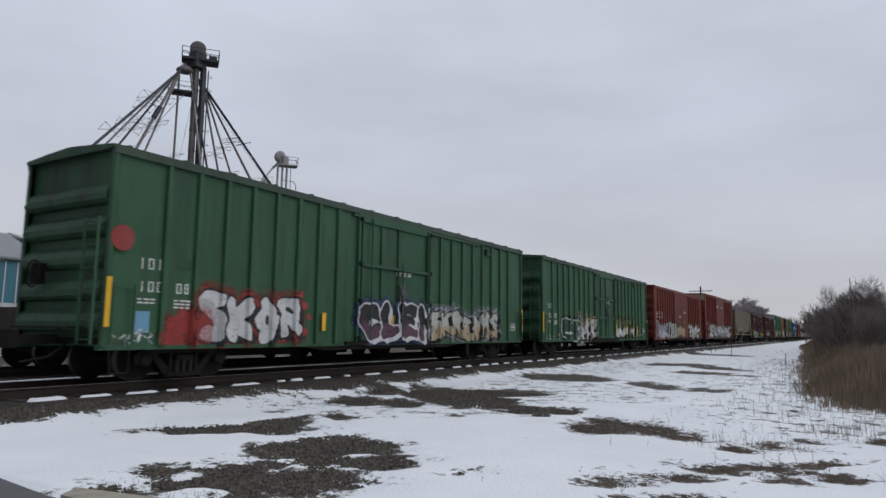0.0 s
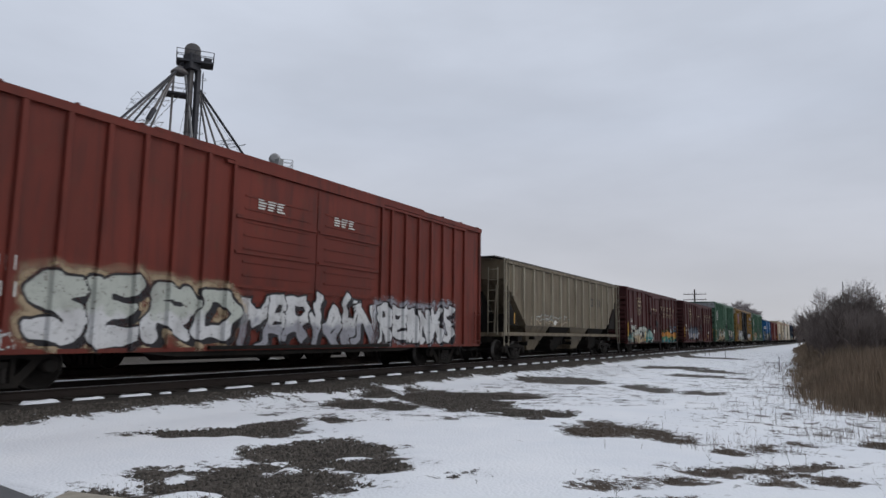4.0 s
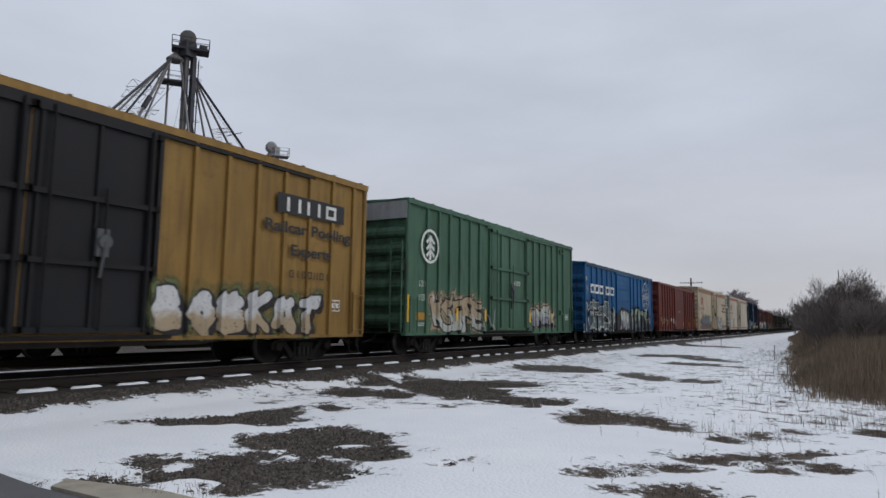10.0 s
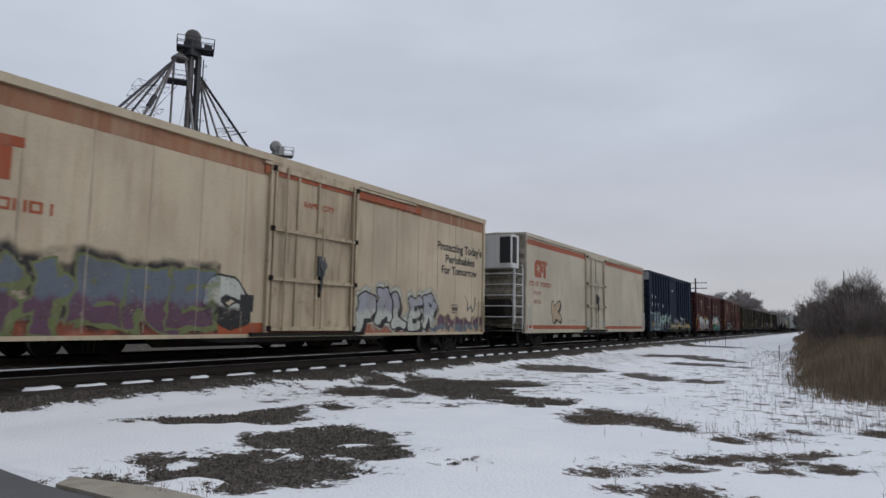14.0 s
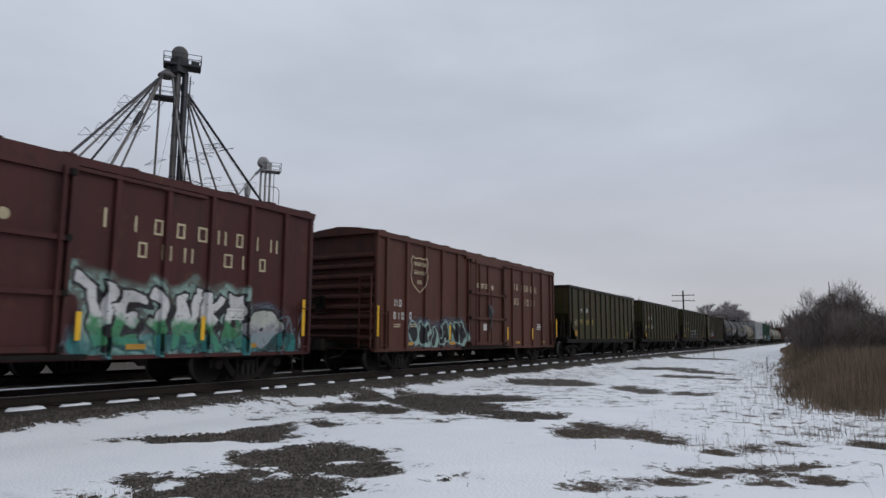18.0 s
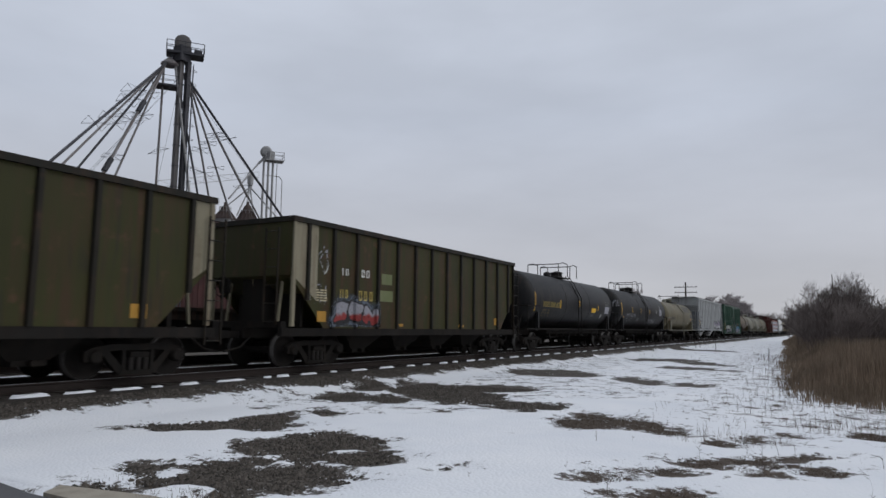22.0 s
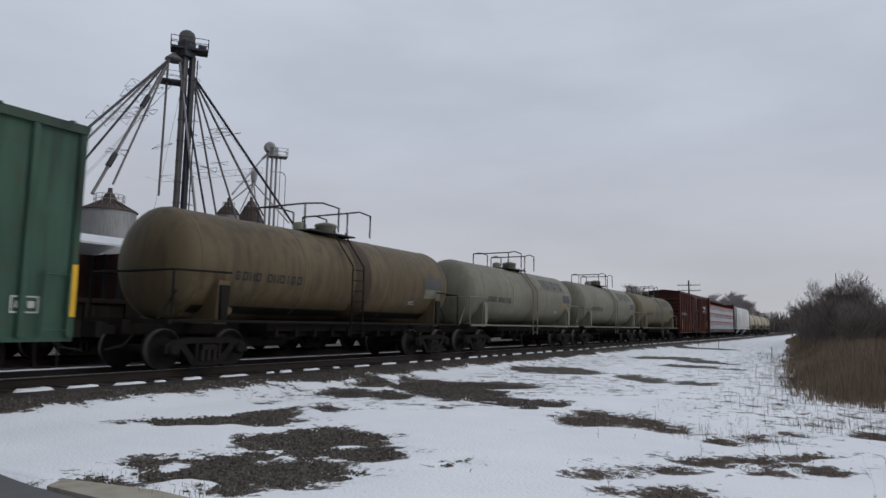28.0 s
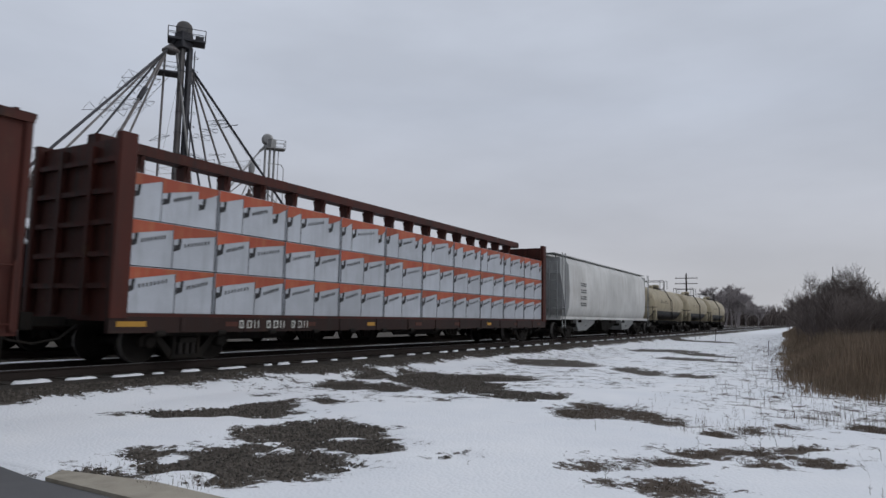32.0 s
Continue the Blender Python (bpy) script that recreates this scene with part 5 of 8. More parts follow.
car, sp, xw, xp = boxcar("box_car", "tall red box car with pale end band and tags", 67.79, 18.35, 4.90, RED, posts=(1.24, 0.755, 7, 9.17), door=(6.5, 12.0), leaves=2, door_style="slide", peak=0.07, top_end=BONE, raised=(4.4, 14.2))
lettering(car, xw + 0.004, 0.9, 1.98, (2, 2), 0.26, 0.24, LETTER)
lettering(car, xw + 0.004, 0.9, 1.55, (3, 2), 0.22, 0.24, LETTER)
data_block(car, xw + 0.04, 7.2, 4.05, 0.9, 4, LETTER)
data_block(car, xw + 0.04, 9.9, 4.05, 0.9, 4, LETTER)
tag(car, 2.2, 6.75, 0.64, 2.15, ("pale", "white", "black", "tan"), 12, xw, "bulb", "SERD", sp)
tag(car, 6.8, 11.6, 0.66, 1.95, ("white", "grey", "black", None), 13, xw, "wild", "MARIOWN", sp)
tag(car, 11.9, 16.3, 0.64, 2.0, ("white", "white", "black", "grey"), 14, xw, "wild", "REANKS", sp)
tag(car, 0.8, 2.2, 0.68, 1.1, ("white", "pale", "white", None), 15, xw, "jag", 4, sp)
part("reflective_strip", Shape().box(xw, xw + 0.005, 0.12, 0.4, 1.15, 1.35), REFLECT_OLD, car)

car, sp, xw, xp = hopper("covered_hopper_car", "dirty tan covered hopper car with pale posts", 88.0, 16.4, 4.02, TAN_STEEL, TAN_POST, posts=14, bays=4, side_z=1.45)
lettering(car, xw + 0.004, 11.1, 2.62, (3,), 0.72, 0.42, LETTER_DARK, weight=0.9, bold=1.3)
patch(car, xw + 0.004, [(5.65, 1.62), (5.95, 1.75), (6.15, 1.68), (5.9, 1.5)], LETTER, "placard")
part("reflective_strip", Shape().box(xp, xp + 0.005, 1.1, 1.2, 1.5, 1.95), REFLECT_OLD, car)
tag(car, 3.0, 7.5, 1.50, 1.95, ("pale", "tan", "grey", None), 16, xw, "jag", 8, sp)

for s0, seed, lbl in ((106.27, 20, "maroon box car with shield emblem and bright tags"), (124.45, 24, "maroon box car with shield emblem and blue tag")):
    car, sp, xw, xp = boxcar("box_car", lbl, s0, 15.22, 4.10, MAROON, posts=(0.55, 1.125, 5, 7.52), door=(5.9, 9.2), peak=0.24, scallop=True, ribs=9, inset=1.75, drop=False, sill=0.60, post_w=0.06)
    wc_marks(car, xw, LETTER_TAN)
    if seed == 20:
        tag(car, 0.15, 1.7, 0.62, 1.35, ("teal", "mint", "black", "teal"), 28, xw, "bulb", "CB", sp)
        tag(car, 1.2, 5.0, 0.62, 1.75, ("pale", "tan", "black", None), 21, xw, "wild", "RMOESA", sp)
        tag(car, 4.5, 6.3, 0.62, 1.45, ("mint", "teal", "pale", "teal"), 29, xw, "bulb", "BO", sp)
        tag(car, 9.2, 15.0, 0.61, 0.95, ("teal", "sky", "teal", "mint"), 110, xw, "bulb", "MENTOSU", sp)
        tag(car, 9.75, 13.3, 0.64, 1.55, ("orange", "green", "black", "moss"), 22, xw, "bulb", "EADE", sp)
        tag(car, 13.2, 14.75, 0.66, 1.5, ("orange", "gold", "black", "green"), 23, xw, "bulb", "O", sp)
        tag(car, 12.7, 14.6, 1.45, 1.9, ("sky", "sky", "sky", None), 25, xw, "jag", 3, sp)
    else:
        tag(car, 2.5, 6.1, 0.85, 1.98, ("slate", "grey", "black", "slate"), 26, xw, "wild", "REOK", sp)
    strip(car, xp + 0.004, 4.4, 0.95, 0.1, 0.45)
    strip(car, xp + 0.004, 12.0, 0.95, 0.1, 0.45)

for s0, seed, lbl in ((141.91, 30, "tall faded green box car with round tree emblem"), (179.86, 34, "tall green box car with tree emblem and tags")):
    car, sp, xw, xp = boxcar("box_car", lbl, s0, 15.26, 4.87, GREEN_OLD, posts=(1.22, 0.75, 6, 7.6), door=(5.85, 9.4), peak=0.07, top_end=ALU, ribs=6, inset=1.75, arm=1.9)
    tree_emblem(car, xp + 0.004, 1.34, 3.52, 0.52)
    lettering(car, xw + 0.004, 0.74, 2.19, (3,), 0.17, 0.19, LETTER, kinds="212")
    if seed == 30:
        patch(car, xw + 0.003, [(0.62, 0.98), (2.88, 0.98), (2.88, 2.04), (0.62, 2.04)], paint("dark_teal_repaint", (0.03, 0.075, 0.075)), "repainted_panel")
        for y, n in ((0.76, "21"), (1.52, "01"), (2.48, "4")):
            lettering(car, xw + 0.008, y, 1.74, (len(n),), 0.21, 0.21, LETTER, kinds=n)
        data_block(car, xw + 0.008, 0.72, 1.30, 0.45, 2, LETTER)
        data_block(car, xw + 0.008, 1.50, 1.32, 0.45, 2, LETTER)
        tag(car, 0.18, 0.95, 2.45, 3.0, ("pale", "white", "pale", None), 108, xw, "jag", "MS", sp)
    else:
        for y, n in ((0.74, "210"), (1.62, "42")):
            lettering(car, xw + 0.004, y, 1.74, (len(n),), 0.18, 0.20, LETTER, kinds=n)
        patch(car, xw + 0.004, [(0.66, 1.12), (1.22, 1.12), (1.22, 1.36), (0.66, 1.36)], REFLECT_OLD, "yellow_placard")
        data_block(car, xw + 0.004, 0.75, 1.00, 0.45, 2, LETTER)
    data_block(car, xw + 0.04, 8.0, 2.75, 0.8, 3, LETTER)
    part("lower_hook", Shape().slab(xw, xp + 0.04, 13.40, 13.98, 1.50, 1.56, 0.02).slab(xw, xp + 0.07, 13.36, 13.47, 1.48, 1.68, 0.02), GREEN_OLD, car)
    if seed == 30:
        tag(car, 0.7, 2.5, 0.62, 1.05, ("pale", "tan", "black", None), 109, xw, "wild", "SNE", sp)
        tag(car, 2.35, 6.3, 0.62, 1.88, ("pale", "tan", "black", "tan"), 30, xw, "wild", "SWABEP", sp)
        tag(car, 9.5, 14.75, 0.64, 2.05, ("pale", "slate", "black", None), 31, xw, "bulb", "PEARS", sp)
    else:
        tag(car, 1.55, 5.05, 0.64, 2.02, ("tan", "pale", "black", "tan"), 34, xw, "wild", "KSEFE", sp)
        tag(car, 5.0, 6.0, 0.64, 1.6, ("grey", "pale", "grey", None), 112, xw, "jag", "AN", sp)
        tag(car, 9.8, 12.75, 0.85, 1.90, ("pale", "grey", "black", "tan"), 35, xw, "bulb", "INEK", sp)
    plate(car, xw + 0.004, 14.3, 1.25, 0.4, 0.26)
    for y in (0.07, 15.18):
        strip(car, 1.486, y, 1.05, 0.09, 0.85)
    for y in (3.2, 5.4, 9.7, 12.3):
        strip(car, xp + 0.006, y, 1.1, 0.12, 0.45)

car, sp, xw, xp = boxcar("box_car", "ochre yellow box car with black double doors", 159.29, 18.45, 4.82, YELLOW, posts=(0.60, 0.885, 7, 9.23), door=(6.85, 11.65), leaves=2, door_mat=paint("black_door_paint", (0.019, 0.019, 0.022), rust=0.06), peak=0.07, top_end=paint("tan_end_band", (0.52, 0.47, 0.38), SOOT, 0.3), ribs=5)
for ends, up, lo in (((1.68, 4.12), LETTER_SKY, EMBLEM_RED), ((3.24, 4.18), LETTER_SKY, EMBLEM_RED), ((1.68, 3.0), EMBLEM_RED, LETTER_SKY), ((3.2, 3.0), EMBLEM_RED, LETTER_SKY)):
    outline(car, xp + 0.004, [(2.46, 3.665), (ends[0], ends[1] + 0.08)], 0.15, up, closed=False)
    outline(car, xp + 0.007, [(2.46, 3.495), (ends[0], ends[1] - 0.09)], 0.15, lo, closed=False)
patch(car, xp + 0.009, circle(2.46, 3.58, 0.17, 12), LETTER_SKY)
for text, y, z in (("next", 0.95, 3.62), ("load", 1.0, 3.38), ("any", 3.46, 3.56), ("road", 3.42, 3.34)):
    words(car, text, xw + 0.004, y, z, 0.26, LETTER_DARK, 0.46 if len(text) > 3 else 0.38)
for y, n in ((1.78, "21"), (2.60, "04")):
    lettering(car, xw + 0.004, y, 2.38, (2,), 0.29, 0.25, LETTER_DARK, weight=0.76, kinds=n, bold=1.35)
for y, n in ((1.10, "1"), (1.76, "40"), (2.62, "44"), (3.50, "1")):
    lettering(car, xw + 0.004, y, 1.94, (len(n),), 0.26, 0.25, LETTER_DARK, weight=0.76, kinds=n, bold=1.35)
patch(car, xp + 0.004, [(14.9, 3.62), (17.4, 3.62), (17.4, 4.10), (14.9, 4.10)], LETTER_DARK, "name_board")
lettering(car, xp + 0.009, 15.1, 3.68, (3,), 0.72, 0.34, LETTER, weight=0.8, kinds="334", bold=1.7)
words(car, "Railcar Pooling", xp + 0.004, 14.5, 3.16, 0.38, LETTER_DARK, 3.2)
words(car, "Experts", xp + 0.004, 15.4, 2.62, 0.38, LETTER_DARK, 1.5)
lettering(car, xp + 0.004, 15.35, 2.08, (7,), 0.22, 0.18, LETTER_DARK)
tag(car, 0.85, 1.6, 2.35, 3.3, ("black", "black", "black", None), 40, xw, "jag", "OG", sp)
tag(car, 0.9, 1.85, 1.65, 2.75, ("black", "black", "black", None), 39, xw, "jag", "AK", sp)
tag(car, 1.25, 2.95, 0.72, 1.32, ("plum", "plum", "black", "tan"), 41, xw, "wild", "CENM", sp)
tag(car, 2.75, 6.85, 0.62, 2.1, ("white", "pale", "black", "pale"), 42, xw, "wild", "SMORL", sp)
tag(car, 11.7, 16.5, 0.60, 1.82, ("white", "tan", "black", "moss"), 43, xw, "bulb", "BOBKAT", sp)
for y, z, rows in ((7.25, 4.05, 3), (7.3, 2.0, 2)):
    data_block(car, xw + 0.045, y, z, 0.7, rows, LETTER, 0.03)
plate(car, xw + 0.004, 17.0, 1.3, 0.42, 0.3)

car, sp, xw, xp = boxcar("box_car", "blue box car with white globe emblem and tags", 197.18, 15.41, 4.33, BLUE, roof=paint("weathered_blue_roof", (0.055, 0.105, 0.155)), posts=(1.2, 0.97, 5, 7.65), door=(6.08, 9.24), door_style="slide", ribs=6, inset=1.75)
for y, n, w in ((0.80, "000", 0.80), (3.55, "00", 0.95)):
    lettering(car, xp + 0.004, y, 2.76, (len(n),), w, 0.50, LETTER, weight=0.86, kinds=n, bold=1.75)
outline(car, xp + 0.004, circle(13.28, 3.02, 0.98), 0.04, LETTER)
for k in (0.35, 0.7):
    outline(car, xp + 0.004, circle(13.28, 3.02, 0.98, 28, k), 0.024, LETTER)
for k in (-0.62, -0.34, 0.34, 0.62):
    h = math.sqrt(1 - k * k) * 0.98
    bow = 0.16 if k > 0 else -0.16
    outline(car, xp + 0.007, [(13.28 + h * q / 4, 3.02 + k * 0.98 - bow * (1 - (q / 4) ** 2)) for q in range(-4, 5)], 0.024, LETTER, closed=False)
patch(car, xp + 0.005, [(12.42, 2.88), (14.14, 2.88), (14.14, 3.16), (12.42, 3.16)], BLUE)
lettering(car, xp + 0.010, 12.48, 2.90, (3, 2), 0.28, 0.23, LETTER, weight=0.8, kinds="13333", bold=1.4)
part("flag_decal", Shape().box(xw, xw + 0.004, 0.15, 0.50, 3.42, 3.62), CREAM, car, "small faded flag decal")
tag(car, 0.2, 0.7, 2.75, 3.2, ("white", "pale", "white", None), 113, xw, "jag", "AN", sp)
tag(car, 0.0, 15.3, 0.62, 2.15, ("black", "black", "black", None), 49, xw, "block", 1, sp)
part("sprayed_sill", Shape().box(xw + 0.013, xw + 0.016, 0.3, 15.1, 0.64, 0.70), SPRAY["black"], car)
tag(car, 0.1, 5.45, 0.64, 2.42, ("fog", "fog", "pale", "black"), 45, xw, "wild", "NEPSY", sp)
tag(car, 6.85, 8.65, 0.62, 2.05, ("pale", "grey", "black", "black"), 46, xw, "wild", "MAM", sp)
tag(car, 9.25, 13.8, 0.62, 2.22, ("sage", "fog", "black", "black"), 47, xw, "bulb", "SERTV", sp)
for y0, y1, n in ((0.62, 1.40, "314"), (1.55, 2.28, "421"), (2.42, 3.08, "42")):
    patch(car, xp + 0.005, [(y0, 1.50), (y1, 1.50), (y1, 1.80), (y0, 1.80)], LETTER_DARK, "number_panel")
    lettering(car, xp + 0.010, y0 + 0.04, 1.55, (len(n),), 0.23, 0.20, LETTER, kinds=n)
tag(car, 13.6, 15.2, 0.75, 1.6, ("white", "black", "black", None), 48, xw, "jag", 3, sp)

car, sp, xw, xp = boxcar("box_car", "plain brick red box car with wide doors", 214.66, 15.42, 4.28, BRICK, posts=(1.45, 0.92, 5, 8.07), door=(6.02, 10.12), door_style="slide", ribs=5, inset=1.75)
for y, n in ((0.78, "434"), (1.70, "402"), (2.72, "22")):
    lettering(car, xw + 0.004, y, 1.42, (len(n),), 0.21, 0.20, LETTER, kinds=n)
part("paper_placard", Shape().box(0.62, 1.0, -0.060, -0.045, 1.50, 1.90), LETTER, car, "pale sheet fixed to the end")
data_block(car, xw + 0.004, 1.8, 1.3, 0.5, 2, LETTER)
patch(car, xw + 0.004, [(5.3, 1.22), (5.85, 1.22), (5.85, 1.62), (5.3, 1.62)], LETTER, "paper_placard")
for y in (12.9, 4.6):
    plate(car, xw + 0.004, y, 1.35, 0.38, 0.3)
for y, h in ((0.9, 0.75), (2.9, 0.5), (6.15, 0.5), (9.4, 0.35), (12.0, 0.35), (14.6, 0.75)):
    strip(car, xp + 0.01, y, 1.0, 0.1, h)
data_block(car, xw + 0.04, 7.3, 2.2, 1.0, 1, LETTER)

car, sp, xw, xp = boxcar("refrigerator_car", "cream insulated box car with orange emblem, dirty", 232.09, 19.86, 4.84, CREAM, posts=0, plain_roof=True, door=(8.85, 12.0), door_mat=paint("rust_stained_cream_paint", (0.67, 0.555, 0.39), (0.13, 0.07, 0.04), 0.5, rust=0.5), peak=0.12, ribs=8, inset=2.1, end_mat=CREAM, ladder_mat=CREAM)
part("rust_band", Shape().box(xw, xw + 0.004, 0.15, 19.7, 4.38, 4.79), paint("rusted_orange_band", (0.40, 0.19, 0.105), (0.36, 0.27, 0.18), 0.9, 0.3), car, "rusted faded orange band under the eave")
part("base_band", Shape().box(xw, xw + 0.004, 0.05, 19.8, 0.70, 0.96), ORANGE, car, "orange band along the sill")
def snow_block(car, x, y, z, k):
    """Round-cornered orange block with a pale six-armed star, and a second block beside it."""
    patch(car, x, [(y + 0.10 * k, z), (y + 0.78 * k, z), (y + 0.78 * k, z + 0.22 * k), (y + 0.95 * k, z + 0.22 * k), (y + 0.95 * k, z + 0.52 * k), (y + 0.78 * k, z + 0.52 * k), (y + 0.78 * k, z + 0.73 * k), (y + 0.22 * k, z + 0.73 * k), (y + 0.06 * k, z + 0.62 * k), (y, z + 0.36 * k), (y + 0.03 * k, z + 0.12 * k)], ORANGE)
    patch(car, x, [(y + 0.84 * k, z + 0.56 * k), (y + 1.44 * k, z + 0.56 * k), (y + 1.44 * k, z + 0.73 * k), (y + 0.84 * k, z + 0.73 * k)], ORANGE)
    patch(car, x, [(y + 1.0 * k, z), (y + 1.26 * k, z), (y + 1.26 * k, z + 0.55 * k), (y + 1.0 * k, z + 0.55 * k)], ORANGE)
    for i in range(3):
        a = math.pi * i / 3 + 0.3
        c, d = math.cos(a) * 0.2 * k, math.sin(a) * 0.2 * k
        outline(car, x + 0.007, [(y + 0.42 * k - c, z + 0.37 * k - d), (y + 0.42 * k + c, z + 0.37 * k + d)], 0.045 * k, CREAM_CLEAN, closed=False)


snow_block(car, xw + 0.004, 1.88, 3.20, 1.0)
lettering(car, xw + 0.004, 1.45, 2.72, (4, 5), 0.256, 0.20, ORANGE, weight=0.85, bold=1.6)
lettering(car, xw + 0.004, 1.92, 2.22, (4,), 0.21, 0.17, ORANGE)
lettering(car, xw + 0.004, 1.92, 1.80, (4,), 0.20, 0.17, ORANGE)
words(car, "RAPID CITY", xw + 0.03, 9.95, 3.84, 0.20, ORANGE, 1.18)
words(car, "Protecting Today's", xw + 0.004, 16.45, 3.46, 0.40, LETTER_DARK, 3.2)
words(car, "Perishables", xw + 0.004, 17.0, 3.06, 0.38, LETTER_DARK, 2.1)
words(car, "For Tomorrow", xw + 0.004, 16.75, 2.68, 0.38, LETTER_DARK, 2.55)
part("top_track", Shape().slab(xw, xw + 0.05, 8.6, 15.35, 4.44, 4.62, 0.015), ORANGE, car, "orange door track under the eave")
seam = Shape().box(xw - 0.002, xw + 0.006, -0.012, 0.012, 0.75, 4.40).mesh("panel_seam", soot_shaded(CREAM))
for k in range(16):
    y = 0.9 + k * 1.2
    if not 8.7 < y < 12.1:
        part("panel_seam", seam, None, car, at=pose(0, y, 0))
tag(car, 1.0, 2.4, 0.85, 1.75, ("black", "slate", "black", None), 114, xw, "bulb", "OB", sp)
tag(car, 2.3, 7.2, 0.70, 2.12, ("slate", "plum", "moss", "black"), 50, xw, "wild", "SIERE", sp)
tag(car, 7.1, 8.1, 0.75, 2.0, ("pale", "black", "black", None), 115, xw, "bulb", "C", sp)
patch(car, xw + 0.004, [(8.05, 1.20), (8.45, 1.20), (8.45, 1.58), (8.05, 1.58)], LETTER_DARK, "dark_placard")
tag(car, 12.2, 16.45, 0.66, 2.06, ("grey", "pale", "black", "pale"), 51, xw, "bulb", "PALER", sp)
tag(car, 16.4, 19.6, 0.68, 1.30, ("plum", "slate", "tan", None), 52, xw, "wild", "SMENO", sp)
tag(car, 18.4, 19.2, 1.4, 2.0, ("black", "slate", "black", None), 116, xw, "jag", "W", sp)
tag(car, 0.25, 0.75, 2.6, 3.3, ("black", "grey", "black", None), 53, xw, "bulb", "O", sp)
patch(car, xw + 0.004, [(1.15, 1.12), (1.70, 1.12), (1.70, 1.34), (1.15, 1.34)], REFLECT_OLD, "yellow_placard")
plate(car, xw + 0.004, 17.5, 1.35, 0.38, 0.3, LETTER_DARK)

car, sp, xw, xp = boxcar("refrigerator_car", "pale cream insulated car with orange stripe and cooling unit", 255.78, 20.08, 4.86, CREAM_CLEAN, posts=0, plain_roof=True, door=(8.0, 11.1), peak=0.10, ribs=8, inset=2.1, top_end=None, ladder_mat=WHITE_CAR)
part("stripe", Shape().box(xw, xw + 0.004, 0.15, 19.9, 4.45, 4.68), ORANGE, car, "orange stripe under the eave")
part("base_band", Shape().box(xw, xw + 0.004, 0.05, 20.0, 0.80, 0.97), ORANGE, car)
snow_block(car, xw + 0.004, 1.05, 3.08, 1.05)
lettering(car, xw + 0.004, 0.45, 2.68, (4, 5), 0.27, 0.20, ORANGE, weight=0.85, bold=1.6)
lettering(car, xw + 0.004, 0.95, 2.30, (4,), 0.22, 0.16, ORANGE)
lettering(car, xw + 0.004, 0.95, 1.92, (4,), 0.22, 0.16, ORANGE)
tag(car, 3.15, 4.15, 1.05, 2.25, ("tan", "tan", "black", None), 54, xw, "bulb", "K", sp)
tag(car, 5.2, 14.5, 0.95, 1.25, ("pale", "white", "grey", None), 55, xw, "jag", 9, sp)
unit = part("cooling_unit", Shape().slab(-1.05, 1.20, -0.85, -0.08, 3.35, 4.75, 0.05), WHITE_CAR, car, "white cooling unit with dark intake")
part("intake_grille", Shape().slab(0.55, 1.23, -0.88, -0.30, 3.55, 4.65, 0.12), LETTER_DARK, unit)
part("fuel_tank", Shape().rod((-0.9, -0.5, 1.65), (0.9, -0.5, 1.65), 0.42, 18), STEEL, car)
fr = Shape()
for x in (-1.2, 1.38):
    for y in (-0.95, -0.15):
        fr.rod((x, y, 1.05), (x, y, 3.35), 0.035, 6)
for z in (1.3, 1.75, 2.2, 2.65, 3.1):
    fr.rod((1.38, -0.95, z), (1.38, -0.15, z), 0.022, 5).rod((-1.2, -0.95, z), (1.38, -0.95, z), 0.02, 5)
part("end_cage", fr, WHITE_CAR, car, "white tubular cage and ladder")

car, sp, xw, xp = boxcar("box_car", "dark navy box car with pale tags along the base", 277.53, 15.70, 4.85, NAVY, posts=(1.25, 0.835, 6, 7.82), door=(6.4, 9.4), door_style="slide", peak=0.08, top_end=ALU, ribs=6, inset=1.75)
for y, n in ((0.92, "43"), (1.86, "4")):
    lettering(car, xw + 0.004, y, 2.98, (len(n),), 0.27, 0.24, LETTER, kinds=n)
for y, n in ((0.95, "30"), (1.84, "11"), (2.70, "13")):
    lettering(car, xw + 0.004, y, 2.44, (2,), 0.22, 0.24, LETTER, kinds=n)
plate(car, xw + 0.004, 4.25, 2.38, 0.28, 0.22)
tag(car, 0.15, 4.0, 1.35, 2.15, ("slate", "grey", "slate", None), 117, xw, "block", 1, sp)
tag(car, 0.15, 3.4, 0.64, 2.1, ("slate", "slate", "mint", "slate"), 56, xw, "bulb", "REFN", sp)
tag(car, 3.2, 6.6, 0.62, 1.95, ("mint", "slate", "black", "slate"), 57, xw, "wild", "AENIS", sp)
tag(car, 6.8, 14.9, 0.64, 1.25, ("tan", "moss", "black", "moss"), 58, xw, "wild", "MOSTNEDAR", sp)
tag(car, 8.0, 12.9, 0.85, 1.75, ("white", "lilac", "white", None), 59, xw, "jag", "VWMNVWMAVW", sp)
for y in (0.9, 6.9, 9.9, 11.9, 14.0):
    part("reflective_strip", Shape().box(xw + 0.002, xw + 0.046, y, y + 0.4, 0.95, 1.22), REFLECT_OLD, car)
plate(car, xw + 0.004, 14.4, 1.35, 0.4, 0.28)
data_block(car, xw + 0.04, 7.4, 3.85, 0.7, 3, LETTER)

